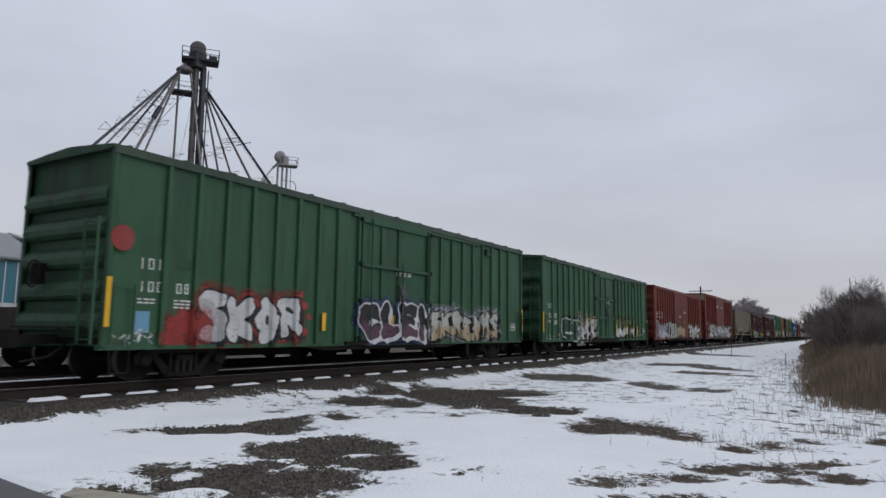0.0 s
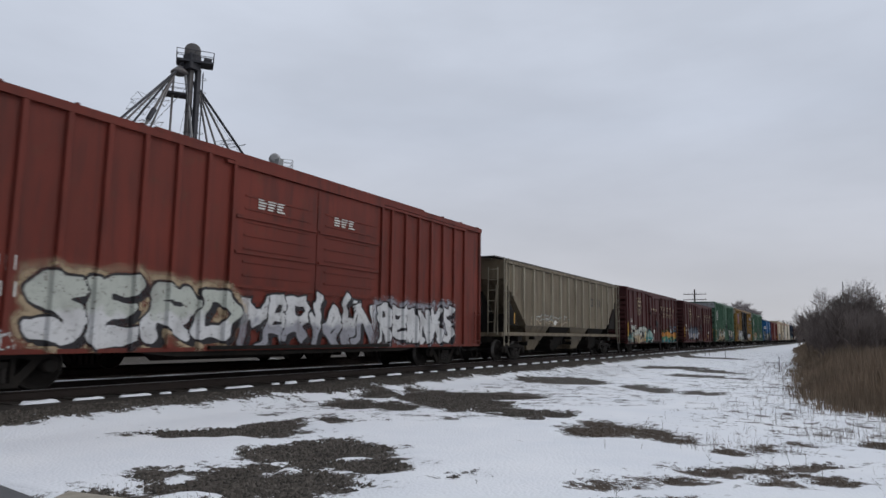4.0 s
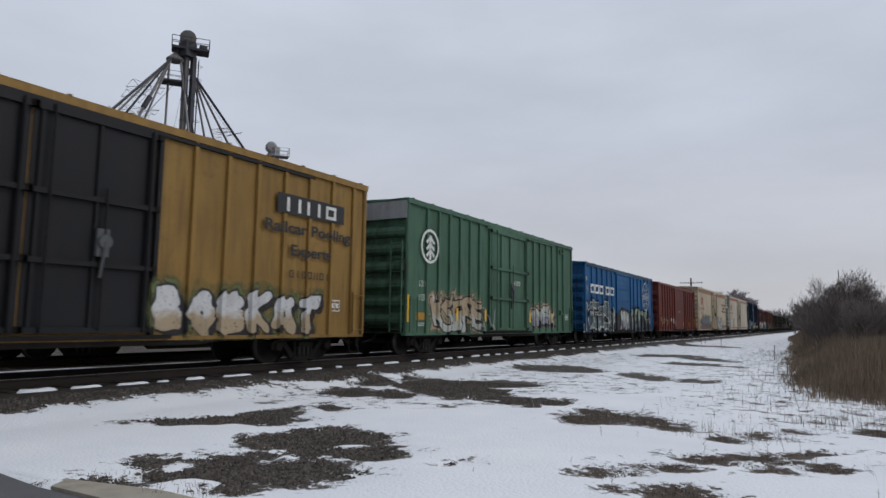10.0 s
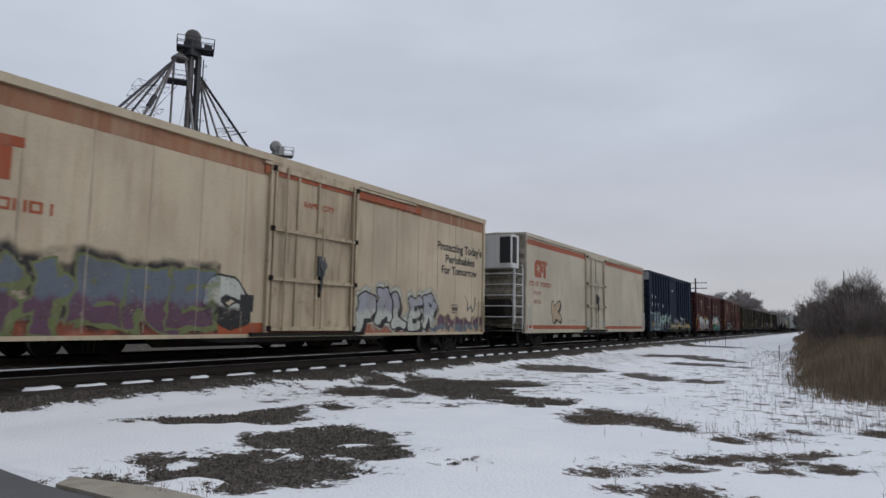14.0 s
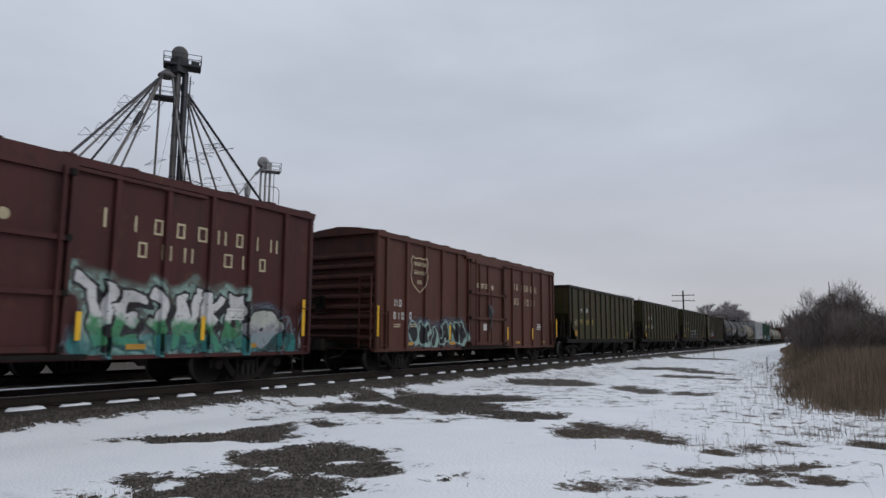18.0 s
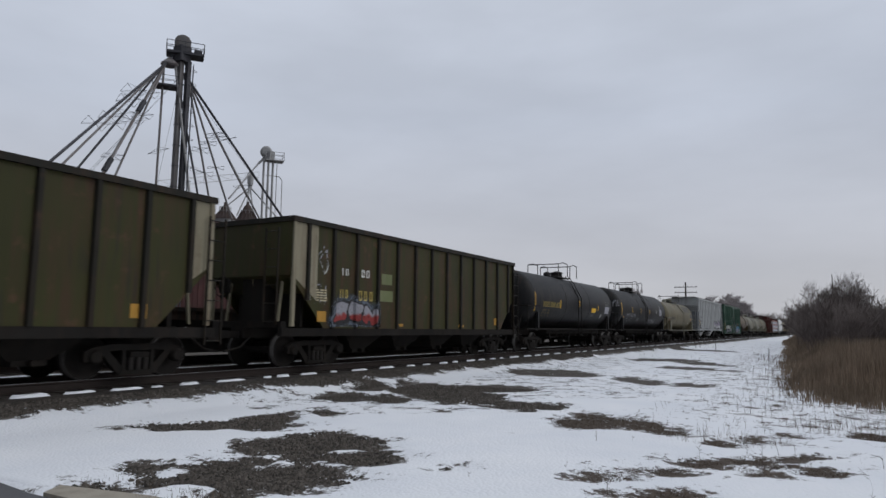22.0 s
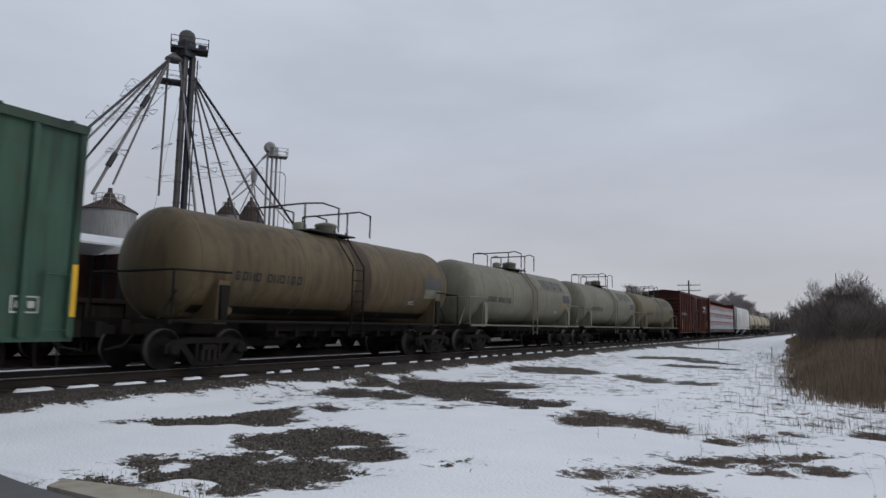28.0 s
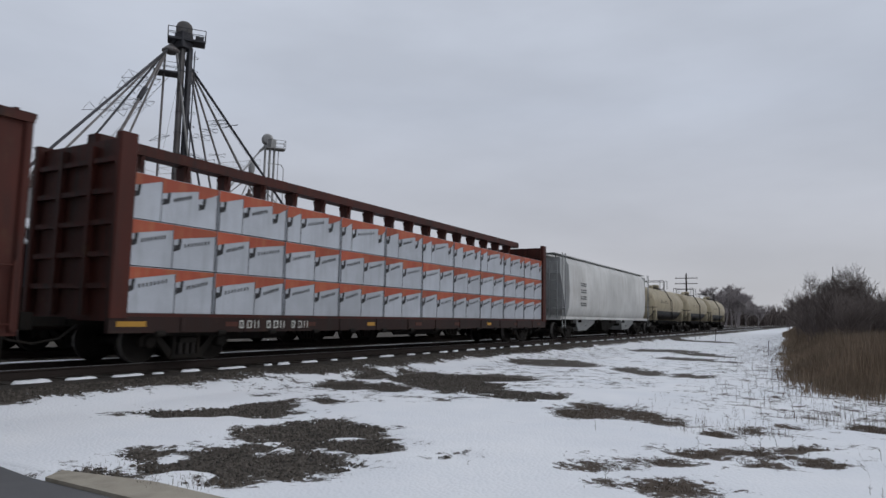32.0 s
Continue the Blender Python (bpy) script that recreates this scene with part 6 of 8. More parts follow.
for s0, length, seed, lbl in ((295.43, 15.42, 60, "maroon box car with shield emblem and silver tags"), (313.69, 14.9, 64, "brown box car with buff shield and dark tag")):
    car, sp, xw, xp = boxcar("box_car", lbl, s0, length, 4.12, MAROON if seed == 60 else RUSTY, posts=(0.55, 1.125, 5, 7.48), door=(5.9, 9.0), peak=0.24, scallop=True, ribs=9, inset=1.75, drop=False, sill=0.60, post_w=0.06)
    wc_marks(car, xw, LETTER_TAN, seed != 60)
    if seed == 60:
        tag(car, 0.6, 1.8, 0.62, 1.40, ("red", "orange", "black", "red"), 118, xw, "bulb", "IC", sp)
        tag(car, 1.65, 6.25, 0.62, 2.02, ("white", "grey", "black", "gold"), 61, xw, "bulb", "REPUS", sp)
        tag(car, 9.2, 15.0, 0.61, 1.15, ("teal", "teal", "teal", "slate"), 119, xw, "bulb", "MENSARO", sp)
        tag(car, 9.35, 13.2, 0.66, 2.10, ("white", "green", "black", "mint"), 62, xw, "wild", "VEINKA", sp)
        tag(car, 13.1, 14.3, 0.66, 1.92, ("pale", "grey", "black", "slate"), 63, xw, "bulb", "O", sp)
        tag(car, 14.1, 15.0, 0.70, 1.6, ("slate", "grey", "pale", None), 120, xw, "jag", "SM", sp)
    else:
        tag(car, 1.75, 5.7, 0.70, 1.66, ("black", "black", "mint", "slate"), 65, xw, "bulb", "OKIANO", sp)
    for y in (4.4, 9.3, 12.0):
        strip(car, xp + 0.004, y, 0.95, 0.1, 0.5)

for i, (s0, length) in enumerate(((330.50, 14.26), (346.59, 14.21), (362.48, 14.33), (378.59, 14.15))):
    car, sp, xw, xp = hopper("open_hopper_car", ("olive open hopper car with dark posts", "olive open hopper car with bone white end panels", "olive open hopper car with faint tags", "olive open hopper car with pale corner and tags")[i],
                             s0, length, 3.73, OLIVE, OLIVE_POST, posts=13, covered=False, bays=4, side_z=0.98, corner=(BONE if i == 3 else OLIVE_POST, OLIVE_POST if i == 3 else BONE), inset=1.75, panel=(0.95 if i == 3 else 0.0, 0.0 if i == 3 else 0.62))
    if i:
        for y0, y1, z in ((4.2, 4.74, 2.28), (4.1, 4.80, 1.78)):
            part("repainted_square", Shape().box(xw, xw + 0.004, y0, y1, z, z + 0.32), SPRAY["moss"] if i == 3 else OLIVE_GREEN, car)
    lettering(car, xw + 0.004, 2.26, 2.42, (2,), 0.19, 0.19, LETTER, kinds="23", bold=1.2)
    lettering(car, xw + 0.004, 3.16, 2.42, (2,), 0.23, 0.21, LETTER, kinds="10", bold=1.2)
    lettering(car, xw + 0.004, 2.22, 1.80, (2,), 0.22, 0.23, LETTER_YEL, kinds="34")
    lettering(car, xw + 0.004, 3.04, 1.76, (3,), 0.26, 0.27, LETTER if i == 1 else LETTER_YEL, kinds="044")
    if i == 0:
        lettering(car, xw + 0.004, 4.05, 1.76, (2,), 0.26, 0.27, LETTER_YEL, kinds="31")
    part("reflective_strip", Shape().box(xw, xw + 0.005, 1.35, 1.7, 1.15, 1.42), REFLECT_OLD, car)
    part("reflective_strip", Shape().box(xw, xw + 0.005, length - 2.2, length - 1.85, 1.15, 1.42), REFLECT_OLD, car)
    for y in (5.0, 9.0):
        part("reflective_strip", Shape().box(xw, xw + 0.005, y, y + 0.4, 1.05, 1.13), REFLECT_OLD, car)
    data_block(car, xw + 0.004, 1.3, 1.95, 0.45, 5, LETTER_TAN)
    if i == 2:
        tag(car, 4.9, 8.2, 1.02, 1.9, ("grey", "slate", "slate", None), 70 + i, xw, "jag", "NEKAR", sp)
    if i == 3:
        tag(car, 1.1, 1.75, 2.3, 3.15, ("grey", "pale", "grey", None), 75, xw, "jag", "YO", sp)
        tag(car, 1.05, 1.7, 1.6, 2.15, ("grey", "pale", "grey", None), 76, xw, "jag", "MAN", sp)
        tag(car, 1.95, 3.95, 1.02, 1.75, ("grey", "red", "black", "slate"), 77, xw, "bulb", "SEN", sp)


def tank_strip(car, r, zc, y, z0, z1, mat=None):
    shell_patch(car, r, zc, y - 0.045, y + 0.045, z0, z1, mat or REFLECT, "reflective_strip")


def tank_data(car, r, zc, y, z, rows, width, mat):
    for k in range(rows):
        shell_letters(car, r, zc, y, z - 0.13 * k, (int(width * 5), int(width * 3)), 0.11, 0.05, mat)


BR, BZ = 1.40, 2.36
car = tank_car("tank_car", "glossy black tank car with yellow lettering", 394.0, 14.1, BR, BZ, BLACK, fit_mat=BLACK)
shell_letters(car, BR, BZ, 1.9, 2.06, (4, 6), 0.205, 0.24, LETTER_YEL)
tank_data(car, BR, BZ, 1.9, 1.88, 3, 1.2, LETTER_YEL)
for y, z0, z1 in ((0.93, 1.84, 2.67), (4.26, 2.04, 2.45), (7.18, 2.18, 2.52), (10.56, 2.05, 2.40)):
    tank_strip(car, BR, BZ, y, z0, z1)
shell_patch(car, BR, BZ, 9.35, 10.16, 1.95, 2.20, REFLECT, "yellow_placard")
shell_patch(car, BR, BZ, 9.4, 9.9, 1.72, 1.86, GREY_DARK, "dark_placard")
shell_patch(car, BR, BZ, 11.9, 12.75, 1.95, 2.35, SPRAY["grey"], "data_panel")
tank_data(car, BR, BZ, 11.9, 2.56, 2, 0.7, LETTER)
shell_letters(car, BR, BZ, 11.1, 1.66, (2,), 0.18, 0.22, LETTER)
car = tank_car("tank_car", "black tank car with white lettering and chalked tags", 408.75, 15.15, BR, BZ, BLACK, fit_mat=BLACK)
shell_letters(car, BR, BZ, 2.28, 1.90, (4, 6), 0.225, 0.20, SPRAY["grey"])
tank_data(car, BR, BZ, 2.35, 1.74, 2, 1.9, SPRAY["grey"])
for y, z0, z1, m in ((1.05, 1.95, 2.79, None), (3.75, 2.16, 2.55, None), (6.17, 2.20, 2.52, None), (8.8, 2.2, 2.5, None), (11.07, 2.25, 2.52, LETTER)):
    tank_strip(car, BR, BZ, y, z0, z1, m)
shell_patch(car, BR, BZ, 1.6, 1.85, 1.75, 1.90, REFLECT_OLD, "yellow_placard")
shell_patch(car, BR, BZ, 12.2, 12.95, 2.1, 2.62, SPRAY["grey"], "data_panel")
tank_data(car, BR, BZ, 12.1, 2.82, 2, 0.8, LETTER)
shell_patch(car, BR, BZ, 5.3, 5.8, 1.62, 1.86, GREY_DARK, "stencil_patch")
for k in range(10):
    shell_letters(car, BR, BZ, 8.35 + 0.27 * k, 1.46 + 0.05 * (k % 3), (2,), 0.13, 0.24 + 0.06 * (k % 2), SPRAY["grey"])
for stroke in (((0.97, 2.50), (1.03, 2.86)), ((0.94, 2.72), (1.10, 2.80)), ((1.07, 2.86), (1.20, 2.90)), ((1.13, 2.88), (1.18, 2.48)), ((1.21, 2.86), (1.26, 2.52)), ((1.20, 2.88), (1.24, 2.94)), ((1.25, 2.70), (1.30, 2.76)), ((1.27, 2.52), (1.33, 2.60))):
    ends = [Vector((x, 0.85 - 0.70 * math.sqrt(max(0.0, 1 - (x * x + (z - BZ) ** 2) / BR ** 2)), z)) for x, z in stroke]
    part("chalk_mark", Shape().rod(ends[0], ends[1], 0.016, 5), SPRAY["grey"], car)
SR, SZ = 1.26, 2.28
RING = paint("spillage_ring", (0.17, 0.155, 0.11), SOOT, 0.6)
SAGE_RUSTY = paint("rusty_sage_paint", (0.250, 0.224, 0.146), (0.14, 0.10, 0.055), 0.6, rust=0.5)


def thiele(label, s0, length, body, band, rings=(), hoops=None):
    c = tank_car("tank_car", label, s0, length, SR, SZ, body, band=band, fit_mat=SAGE_PALE, low=SAGE_PALE if body is not UMBER else STEEL, hoops=hoops)
    shell_letters(c, SR, SZ, 1.76, 1.95, (4, 6), 0.205, 0.20, LETTER_DARK, 0.78, 1.35)
    for k in range(2):
        shell_letters(c, SR, SZ, 1.8, 1.80 - 0.13 * k, (8, 4), 0.11, 0.05, GREY_DARK)
    for y in rings:
        part("spill_stain", Shape().lathe([(y - 0.07, SR + 0.003), (y - 0.04, SR + 0.006), (y + 0.05, SR + 0.006), (y + 0.09, SR + 0.003)], "y", (0, 0, SZ), 44), RING, c, "dark ring of spillage round the shell")
    if body is not UMBER:
        shell_letters(c, SR, SZ, length - 4.5, SZ + 0.50, (6,), 0.47, 0.42, LETTER_BLUE, 0.84, 1.7, (3, 1, 2, 0, 2, 4))
        shell_patch(c, SR, SZ, length - 4.9, length - 1.5, SZ + 0.435, SZ + 0.455, LETTER_BLUE)
    shell_patch(c, SR, SZ, length - 2.05, length - 1.05, SZ - 0.10, SZ + 0.27, GREY_DARK, "data_panel", 0.008)
    shell_patch(c, SR, SZ, 1.36, 1.54, SZ - 0.50, SZ - 0.36, SPRAY["red"], "warning_label")
    shell_patch(c, SR, SZ, length - 1.85, length - 1.6, SZ - 0.32, SZ - 0.14, SPRAY["orange"], "warning_label")
    plate_y = length - 2.9
    shell_letters(c, SR, SZ, plate_y, SZ - 0.66, (3,), 0.13, 0.12, LETTER)
    part("heater_duct", Shape().lathe([(-0.12, 0.09), (0.12, 0.09)], "x", (1.2, 1.55, 1.25), 10), body, c)
    return c


car = thiele("sage green tank car, rusty, with blue lettering", 424.35, 13.15, SAGE_RUSTY, None, hoops=((7.0, 7.8),))
car, sp, xw, xp = hopper("covered_hopper_car", "light grey covered hopper car with dark end triangles", 438.91, 18.45, 4.30, GREY_CAR, GREY_CAR, posts=16, bays=4, side_z=1.22, slope_mat=GREY_CAR, inset=1.9)
lettering(car, xw + 0.004, 1.8, 2.28, (2, 2), 0.30, 0.24, LETTER_DARK)
lettering(car, xw + 0.004, 1.75, 1.90, (3, 3), 0.24, 0.24, LETTER_DARK)
data_block(car, xw + 0.004, 1.85, 1.6, 0.9, 3, GREY_DARK)
part("end_sheet", Shape().box(-1.34, 1.34, 0.30, 0.335, 1.14, 2.95), SLATE_PANEL, car, "slate grey sheet across the end")
part("slope_panel", Shape().prism([(0.12, 1.18), (1.48, 1.18), (1.48, 2.24), (0.52, 2.92), (0.12, 3.1)], "x", xw - 0.035, xw - 0.01), SLATE_PANEL, car, "slate grey panel over the end slope")
strip(car, xw + 0.004, 1.58, 1.45, 0.08, 0.62)
tag(car, 11.75, 16.4, 1.12, 2.14, ("lilac", "white", "black", "white"), 80, xw, "bulb", "BONES", sp)

car, sp, xw, xp = boxcar("box_car", "green steel box car with sky blue tag", 459.74, 18.47, 4.36, GREEN_DULL, roof=GREEN_ROOF, posts=(1.22, 0.74, 8, 9.4), door=(7.6, 11.2), arm=3.3)
ibt_marks(car, xw, 18.47)
tag(car, 10.9, 17.2, 0.60, 1.38, ("mint", "mint", "mint", None), 121, xw, "block", 1, sp)
tag(car, 11.75, 16.3, 0.62, 1.96, ("sky", "lilac", "black", "tan"), 81, xw, "bulb", "ASIC", sp)
tag(car, 1.5, 6.8, 0.75, 1.8, ("pale", "grey", "black", None), 82, xw, "wild", 7, sp)
tag(car, 7.7, 10.6, 0.8, 1.7, ("slate", "navy", "slate", None), 83, xw, "jag", 4, sp)
for y in (7.8, 12.0):
    strip(car, xw + 0.07, y, 1.35, 0.12, 0.45)

car = thiele("umber brown tank car streaked with spillage", 480.2, 12.0, UMBER, paint("umber_spill", (0.10, 0.065, 0.035), SOOT, 0.5))
# black along the bottom of the shell
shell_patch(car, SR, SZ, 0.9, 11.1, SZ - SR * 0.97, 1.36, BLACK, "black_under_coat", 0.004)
shell_patch(car, SR, SZ, 9.9, 10.9, 1.86, 2.16, SAGE_PALE, "repainted_panel", 0.009)
thiele("pale sage tank car with blue lettering", 493.05, 12.25, SAGE_PALE, SAGE, (6.55,))
thiele("pale sage tank car with orange labels", 506.2, 12.2, SAGE_PALE, SAGE, (6.3,))
thiele("sage grey tank car, brown with rust, with handrails", 519.25, 12.2, SAGE_RUSTY, None, (5.14, 5.67))

car, sp, xw, xp = boxcar("box_car", "dark brown box car with white mark and ribbed ends", 532.59, 15.41, 4.20, BROWN, roof=soot_shaded(BROWN), posts=(0.90, 0.815, 6, 7.72), door=(6.12, 9.33), peak=0.20, ribs=9, inset=1.75, drop=False, sill=0.60, post_w=0.06)
lettering(car, xw + 0.004, 1.02, 2.20, (3, 3, 3), 0.225, 0.26, LETTER, weight=0.74, kinds="431404414", bold=0.95)
outline(car, xp + 0.004, [(13.15, 3.24), (12.55, 3.24), (12.5, 2.80), (13.2, 2.80), (13.3, 3.24), (13.5, 3.24), (13.9, 2.76), (14.05, 3.2)], 0.12, LETTER, closed=False)
lettering(car, xw + 0.004, 12.35, 2.52, (3, 1, 2, 2), 0.18, 0.13, LETTER)
plate(car, xw + 0.004, 12.9, 1.2, 0.42, 0.3)
data_block(car, xw + 0.004, 14.1, 1.6, 0.4, 4, LETTER)
data_block(car, xw + 0.004, 5.0, 2.0, 0.6, 3, LETTER)
for y, h in ((1.0, 0.78), (4.08, 0.42), (6.08, 0.42), (9.5, 0.42), (14.58, 0.75)):
    strip(car, xp + 0.004, y, 1.0, 0.10, h)


# ---- centre-beam flat car with wrapped lumber ----
SILL_BROWN = paint("soot_shaded_brown_sill", (0.045, 0.022, 0.018), SOOT, 0.6)


def centre_beam(s0, length):
    car = car_thing("centre_beam_flat_car", "brown centre-beam flat car loaded with wrapped lumber", s0)
    part("deck", Shape().box(-1.40, 1.40, 0.1, length - 0.1, 0.84, 0.995), soot_shaded(BROWN), car)
    part("side_sill", Shape().box(1.30, 1.42, 0.0, length, 0.62, 0.93).box(-1.42, -1.30, 0.0, length, 0.62, 0.93), SILL_BROWN, car)
    for y in (0.0, length - 0.35):
        b = Shape().box(-1.38, 1.38, y + 0.12, y + 0.20, 0.94, 4.32)
        bulk = part("bulkhead", b, soot_shaded(BROWN), car)
        for x in (1.28, -1.45):
            part("bulkhead_flange", Shape().slab(x, x + 0.17, y - 0.02, y + 0.36, 0.90, 4.40, 0.03), soot_shaded(BROWN), bulk)
        ri = Shape()
        for z in (1.5, 2.1, 2.7, 3.3, 3.9):
            ri.slab(-1.30, 1.30, y + 0.02, y + 0.30, z - 0.05, z + 0.05, 0.02)
        for x in (-0.5, 0.5):
            ri.box(x - 0.06, x + 0.06, y + 0.0, y + 0.3, 0.94, 4.2)
        part("bulkhead_rib", ri, soot_shaded(BROWN), bulk)
    part("top_beam", Shape().slab(-0.20, 0.20, 0.3, length - 0.3, 4.35, 4.58, 0.07), soot_shaded(BROWN), car)
    pm = Shape().box(-0.14, 0.14, -0.09, 0.09, 0.94, 4.34).prism([(-0.14, 4.05), (0.14, 4.05), (0.22, 4.33), (-0.22, 4.33)], "y", -0.05, 0.05).mesh("beam_post", soot_shaded(BROWN))
    for y in np.linspace(1.35, length - 1.35, 17):
        part("beam_post", pm, None, car, at=pose(0, y, 0))
    lettering(car, 1.424, 3.1, 0.70, (3, 3, 3), 0.22, 0.17, LETTER)
    for i, y in enumerate(np.linspace(0.15, length - 1.0, 9)):
        part("reflective_strip", Shape().box(1.422, 1.427, y, y + (0.62 if i == 0 else 0.36), 0.74, 0.84), REFLECT_OLD if i % 3 == 0 else RUSTY, car)
    for y in np.linspace(1.6, length - 1.6, 12):
        part("sill_rib", Shape().slab(1.41, 1.445, y - 0.04, y + 0.04, 0.63, 0.92, 0.01), SILL_BROWN, car)
    wn_ = Shape()
    for y in np.linspace(1.0, length - 1.0, 14):
        wn_.rod((1.42, y, 0.60), (1.42, y + 0.2, 0.60), 0.06, 8)
    part("strap_winch", wn_, STEEL, car)
    gear(car, length, s0, 2.0, 0.86)
    # packs of lumber: three tiers a side
    count, a, b = 10, 0.30, length - 0.30
    pitch = (b - a) / count
    rs = random.Random(5)
    for side in (1, -1):
        for tier in range(3):
            for i in range(count):
                h, z = 0.895, 1.0 + tier * 0.905
                w = pitch - 0.03
                pk = thing("lumber_pack", "white wrapped lumber pack with orange printed corners", "lumber pack", "lumber packs on the flat car")
                jut = rs.uniform(-0.015, 0.015)
                x0, x1 = (0.20, 1.36 + jut) if side > 0 else (-1.36 - jut, -0.20)
                part("wrap", Shape().slab(x0, x1, 0.0, w, 0.0, h - 0.01, 0.03), WRAP, pk)
                face = x1 + 0.002 if side > 0 else x0 - 0.006
                cuts = (0.0, w * rs.uniform(0.44, 0.56), w) if tier < 2 else (0.0, w * rs.uniform(0.22, 0.34), w * rs.uniform(0.74, 0.82), w)
                for y, e in zip(cuts, cuts[1:]):
                    y, e, g = y + 0.004, e - 0.004, rs.uniform(-0.03, 0.03)
                    part("orange_print", Shape().prism([(y, h - 0.02), (e, h - 0.02), (e, h - 0.12 + g), (y + 0.22, h - 0.25 + g), (y, h - 0.30 + g)], "x", face, face + 0.004), WRAP_ORANGE, pk)
                    part("printed_mark", Shape().prism([(y + 0.02, h - 0.54 + g), (y + 0.17, h - 0.48 + g), (y + 0.20, h - 0.26 + g), (y + 0.13, h - 0.27 + g), (y + 0.11, h - 0.40 + g), (y + 0.02, h - 0.40 + g)], "x", face + 0.004, face + 0.008), LETTER_DARK, pk)
                    if e - y > 0.7:
                        name = Shape()
                        for q in range(8):
                            ya = y + 0.27 + q * (e - y - 0.42) / 8
                            zb = h - 0.44 + g + 0.14 * q / 8
                            name.prism([(ya, zb), (ya + 0.04, zb + 0.008), (ya + 0.04, zb + 0.085), (ya, zb + 0.075)], "x", face + 0.004, face + 0.007)
                        tagged(part("printed_name", name, GREY_DARK, pk), kind="stuff")
                for y in (0.02, cuts[1] - 0.01, w - 0.04):
                    part("strap", Shape().box(x0 - 0.004, x1 + 0.004, y, y + 0.02, -0.004, h - 0.004), GREY_DARK, pk)
                pk.matrix_basis = pose(TRACK_X, s0 + a + i * pitch + 0.015, RAIL_Z + z)
                MOVING.append((pk, s0 + a + i * pitch + 0.015, z))


centre_beam(549.59, 21.87)
car, sp, xw, xp = hopper("covered_hopper_car", "white covered hopper car with smooth curved sides", 573.45, 18.78, 4.22, WHITE_CAR, GREY_CAR, bays=3, side_z=1.15, rounded=True, slope_mat=GREY_CAR)
for k in range(4):
    data_block(car, 1.506, 3.0, 2.9 - 0.35 * k, 1.0, 2, GREY_DARK, 0.06)
for s0, length, lbl in ((594.0, 13.5, "sand coloured tank car with dark ends"), (608.9, 13.1, "sand coloured tank car behind another"), (623.3, 13.4, "sand coloured tank car at the train's end")):
    car = tank_car("tank_car", lbl, s0, length, 1.36, 2.36, SAND, fit_mat=SAND)
    shell_letters(car, 1.36, 2.36, 3.0, 2.45, (4, 5), 0.28, 0.2, LETTER_DARK)
    # the shell's lower part is black
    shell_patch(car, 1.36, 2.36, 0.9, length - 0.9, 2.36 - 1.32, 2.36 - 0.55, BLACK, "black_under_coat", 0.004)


TRACK_2 = -17.8  # the siding behind


# ---- ground: one sheet of snow, stone and dead grass, out to the horizon ----
def smooth(a, b, v):
    k = np.clip((v - a) / (b - a), 0, 1)
    return k * k * (3 - 2 * k)


def ripple(x, y, s, seed):
    """Cheap smooth unevenness from a few crossed waves."""
    rs = np.random.RandomState(seed)
    out = 0
    for k in range(7):
        a, f = rs.uniform(0, 6.28), s * rs.uniform(0.6, 2.2)
        out = out + np.sin((x * math.cos(a) + y * math.sin(a)) * f + rs.uniform(0, 6.28)) / 7
    return out


# bare patches: x, y, half width, half depth, turn in degrees
BARE_NEAR = ((-8.21, 7.24, 1.25, 0.42, 37), (-7.78, 7.93, 0.54, 0.80, 37), (-8.20, 8.90, 0.20, 0.40, 38), (-5.82, 6.86, 1.00, 1.02, 36), (-4.85, 6.54, 0.55, 0.50, 35),
             (-6.23, 4.88, 0.44, 0.25, 35), (-5.31, 5.20, 1.00, 0.88, 35), (-4.80, 5.16, 0.72, 0.50, 35), (-4.87, 4.50, 0.31, 0.22, 34), (-4.54, 6.67, 0.24, 0.15, 35), (-5.90, 4.06, 0.30, 0.19, 34), (-3.59, 6.47, 0.11, 0.08, 35))
BARE_MID = ((-8.30, 13.9, 0.80, 2.7, 40), (-7.16, 13.9, 0.62, 2.4, 40), (-9.24, 11.75, 0.60, 1.00, 40), (-8.22, 11.92, 0.44, 0.86, 40), (-7.40, 15.9, 0.95, 1.0, 41), (-6.87, 14.2, 0.46, 0.62, 40), (-5.43, 12.3, 0.42, 0.80, 39), (-4.83, 12.8, 0.41, 0.50, 39),
            (-9.94, 13.83, 0.54, 0.78, 41), (-7.68, 9.44, 0.27, 0.42, 38), (-8.22, 22.19, 1.57, 2.0, 44), (-4.95, 20.50, 0.64, 1.4, 40),
            (-9.03, 54.72, 1.77, 4.0, 56), (-7.15, 35.07, 1.70, 1.7, 49), (-4.93, 32.72, 0.92, 1.9, 47), (-5.06, 28.7, 1.05, 1.2, 42), (-3.51, 27.7, 0.55, 0.8, 42), (-3.37, 19.7, 0.60, 0.7, 39))
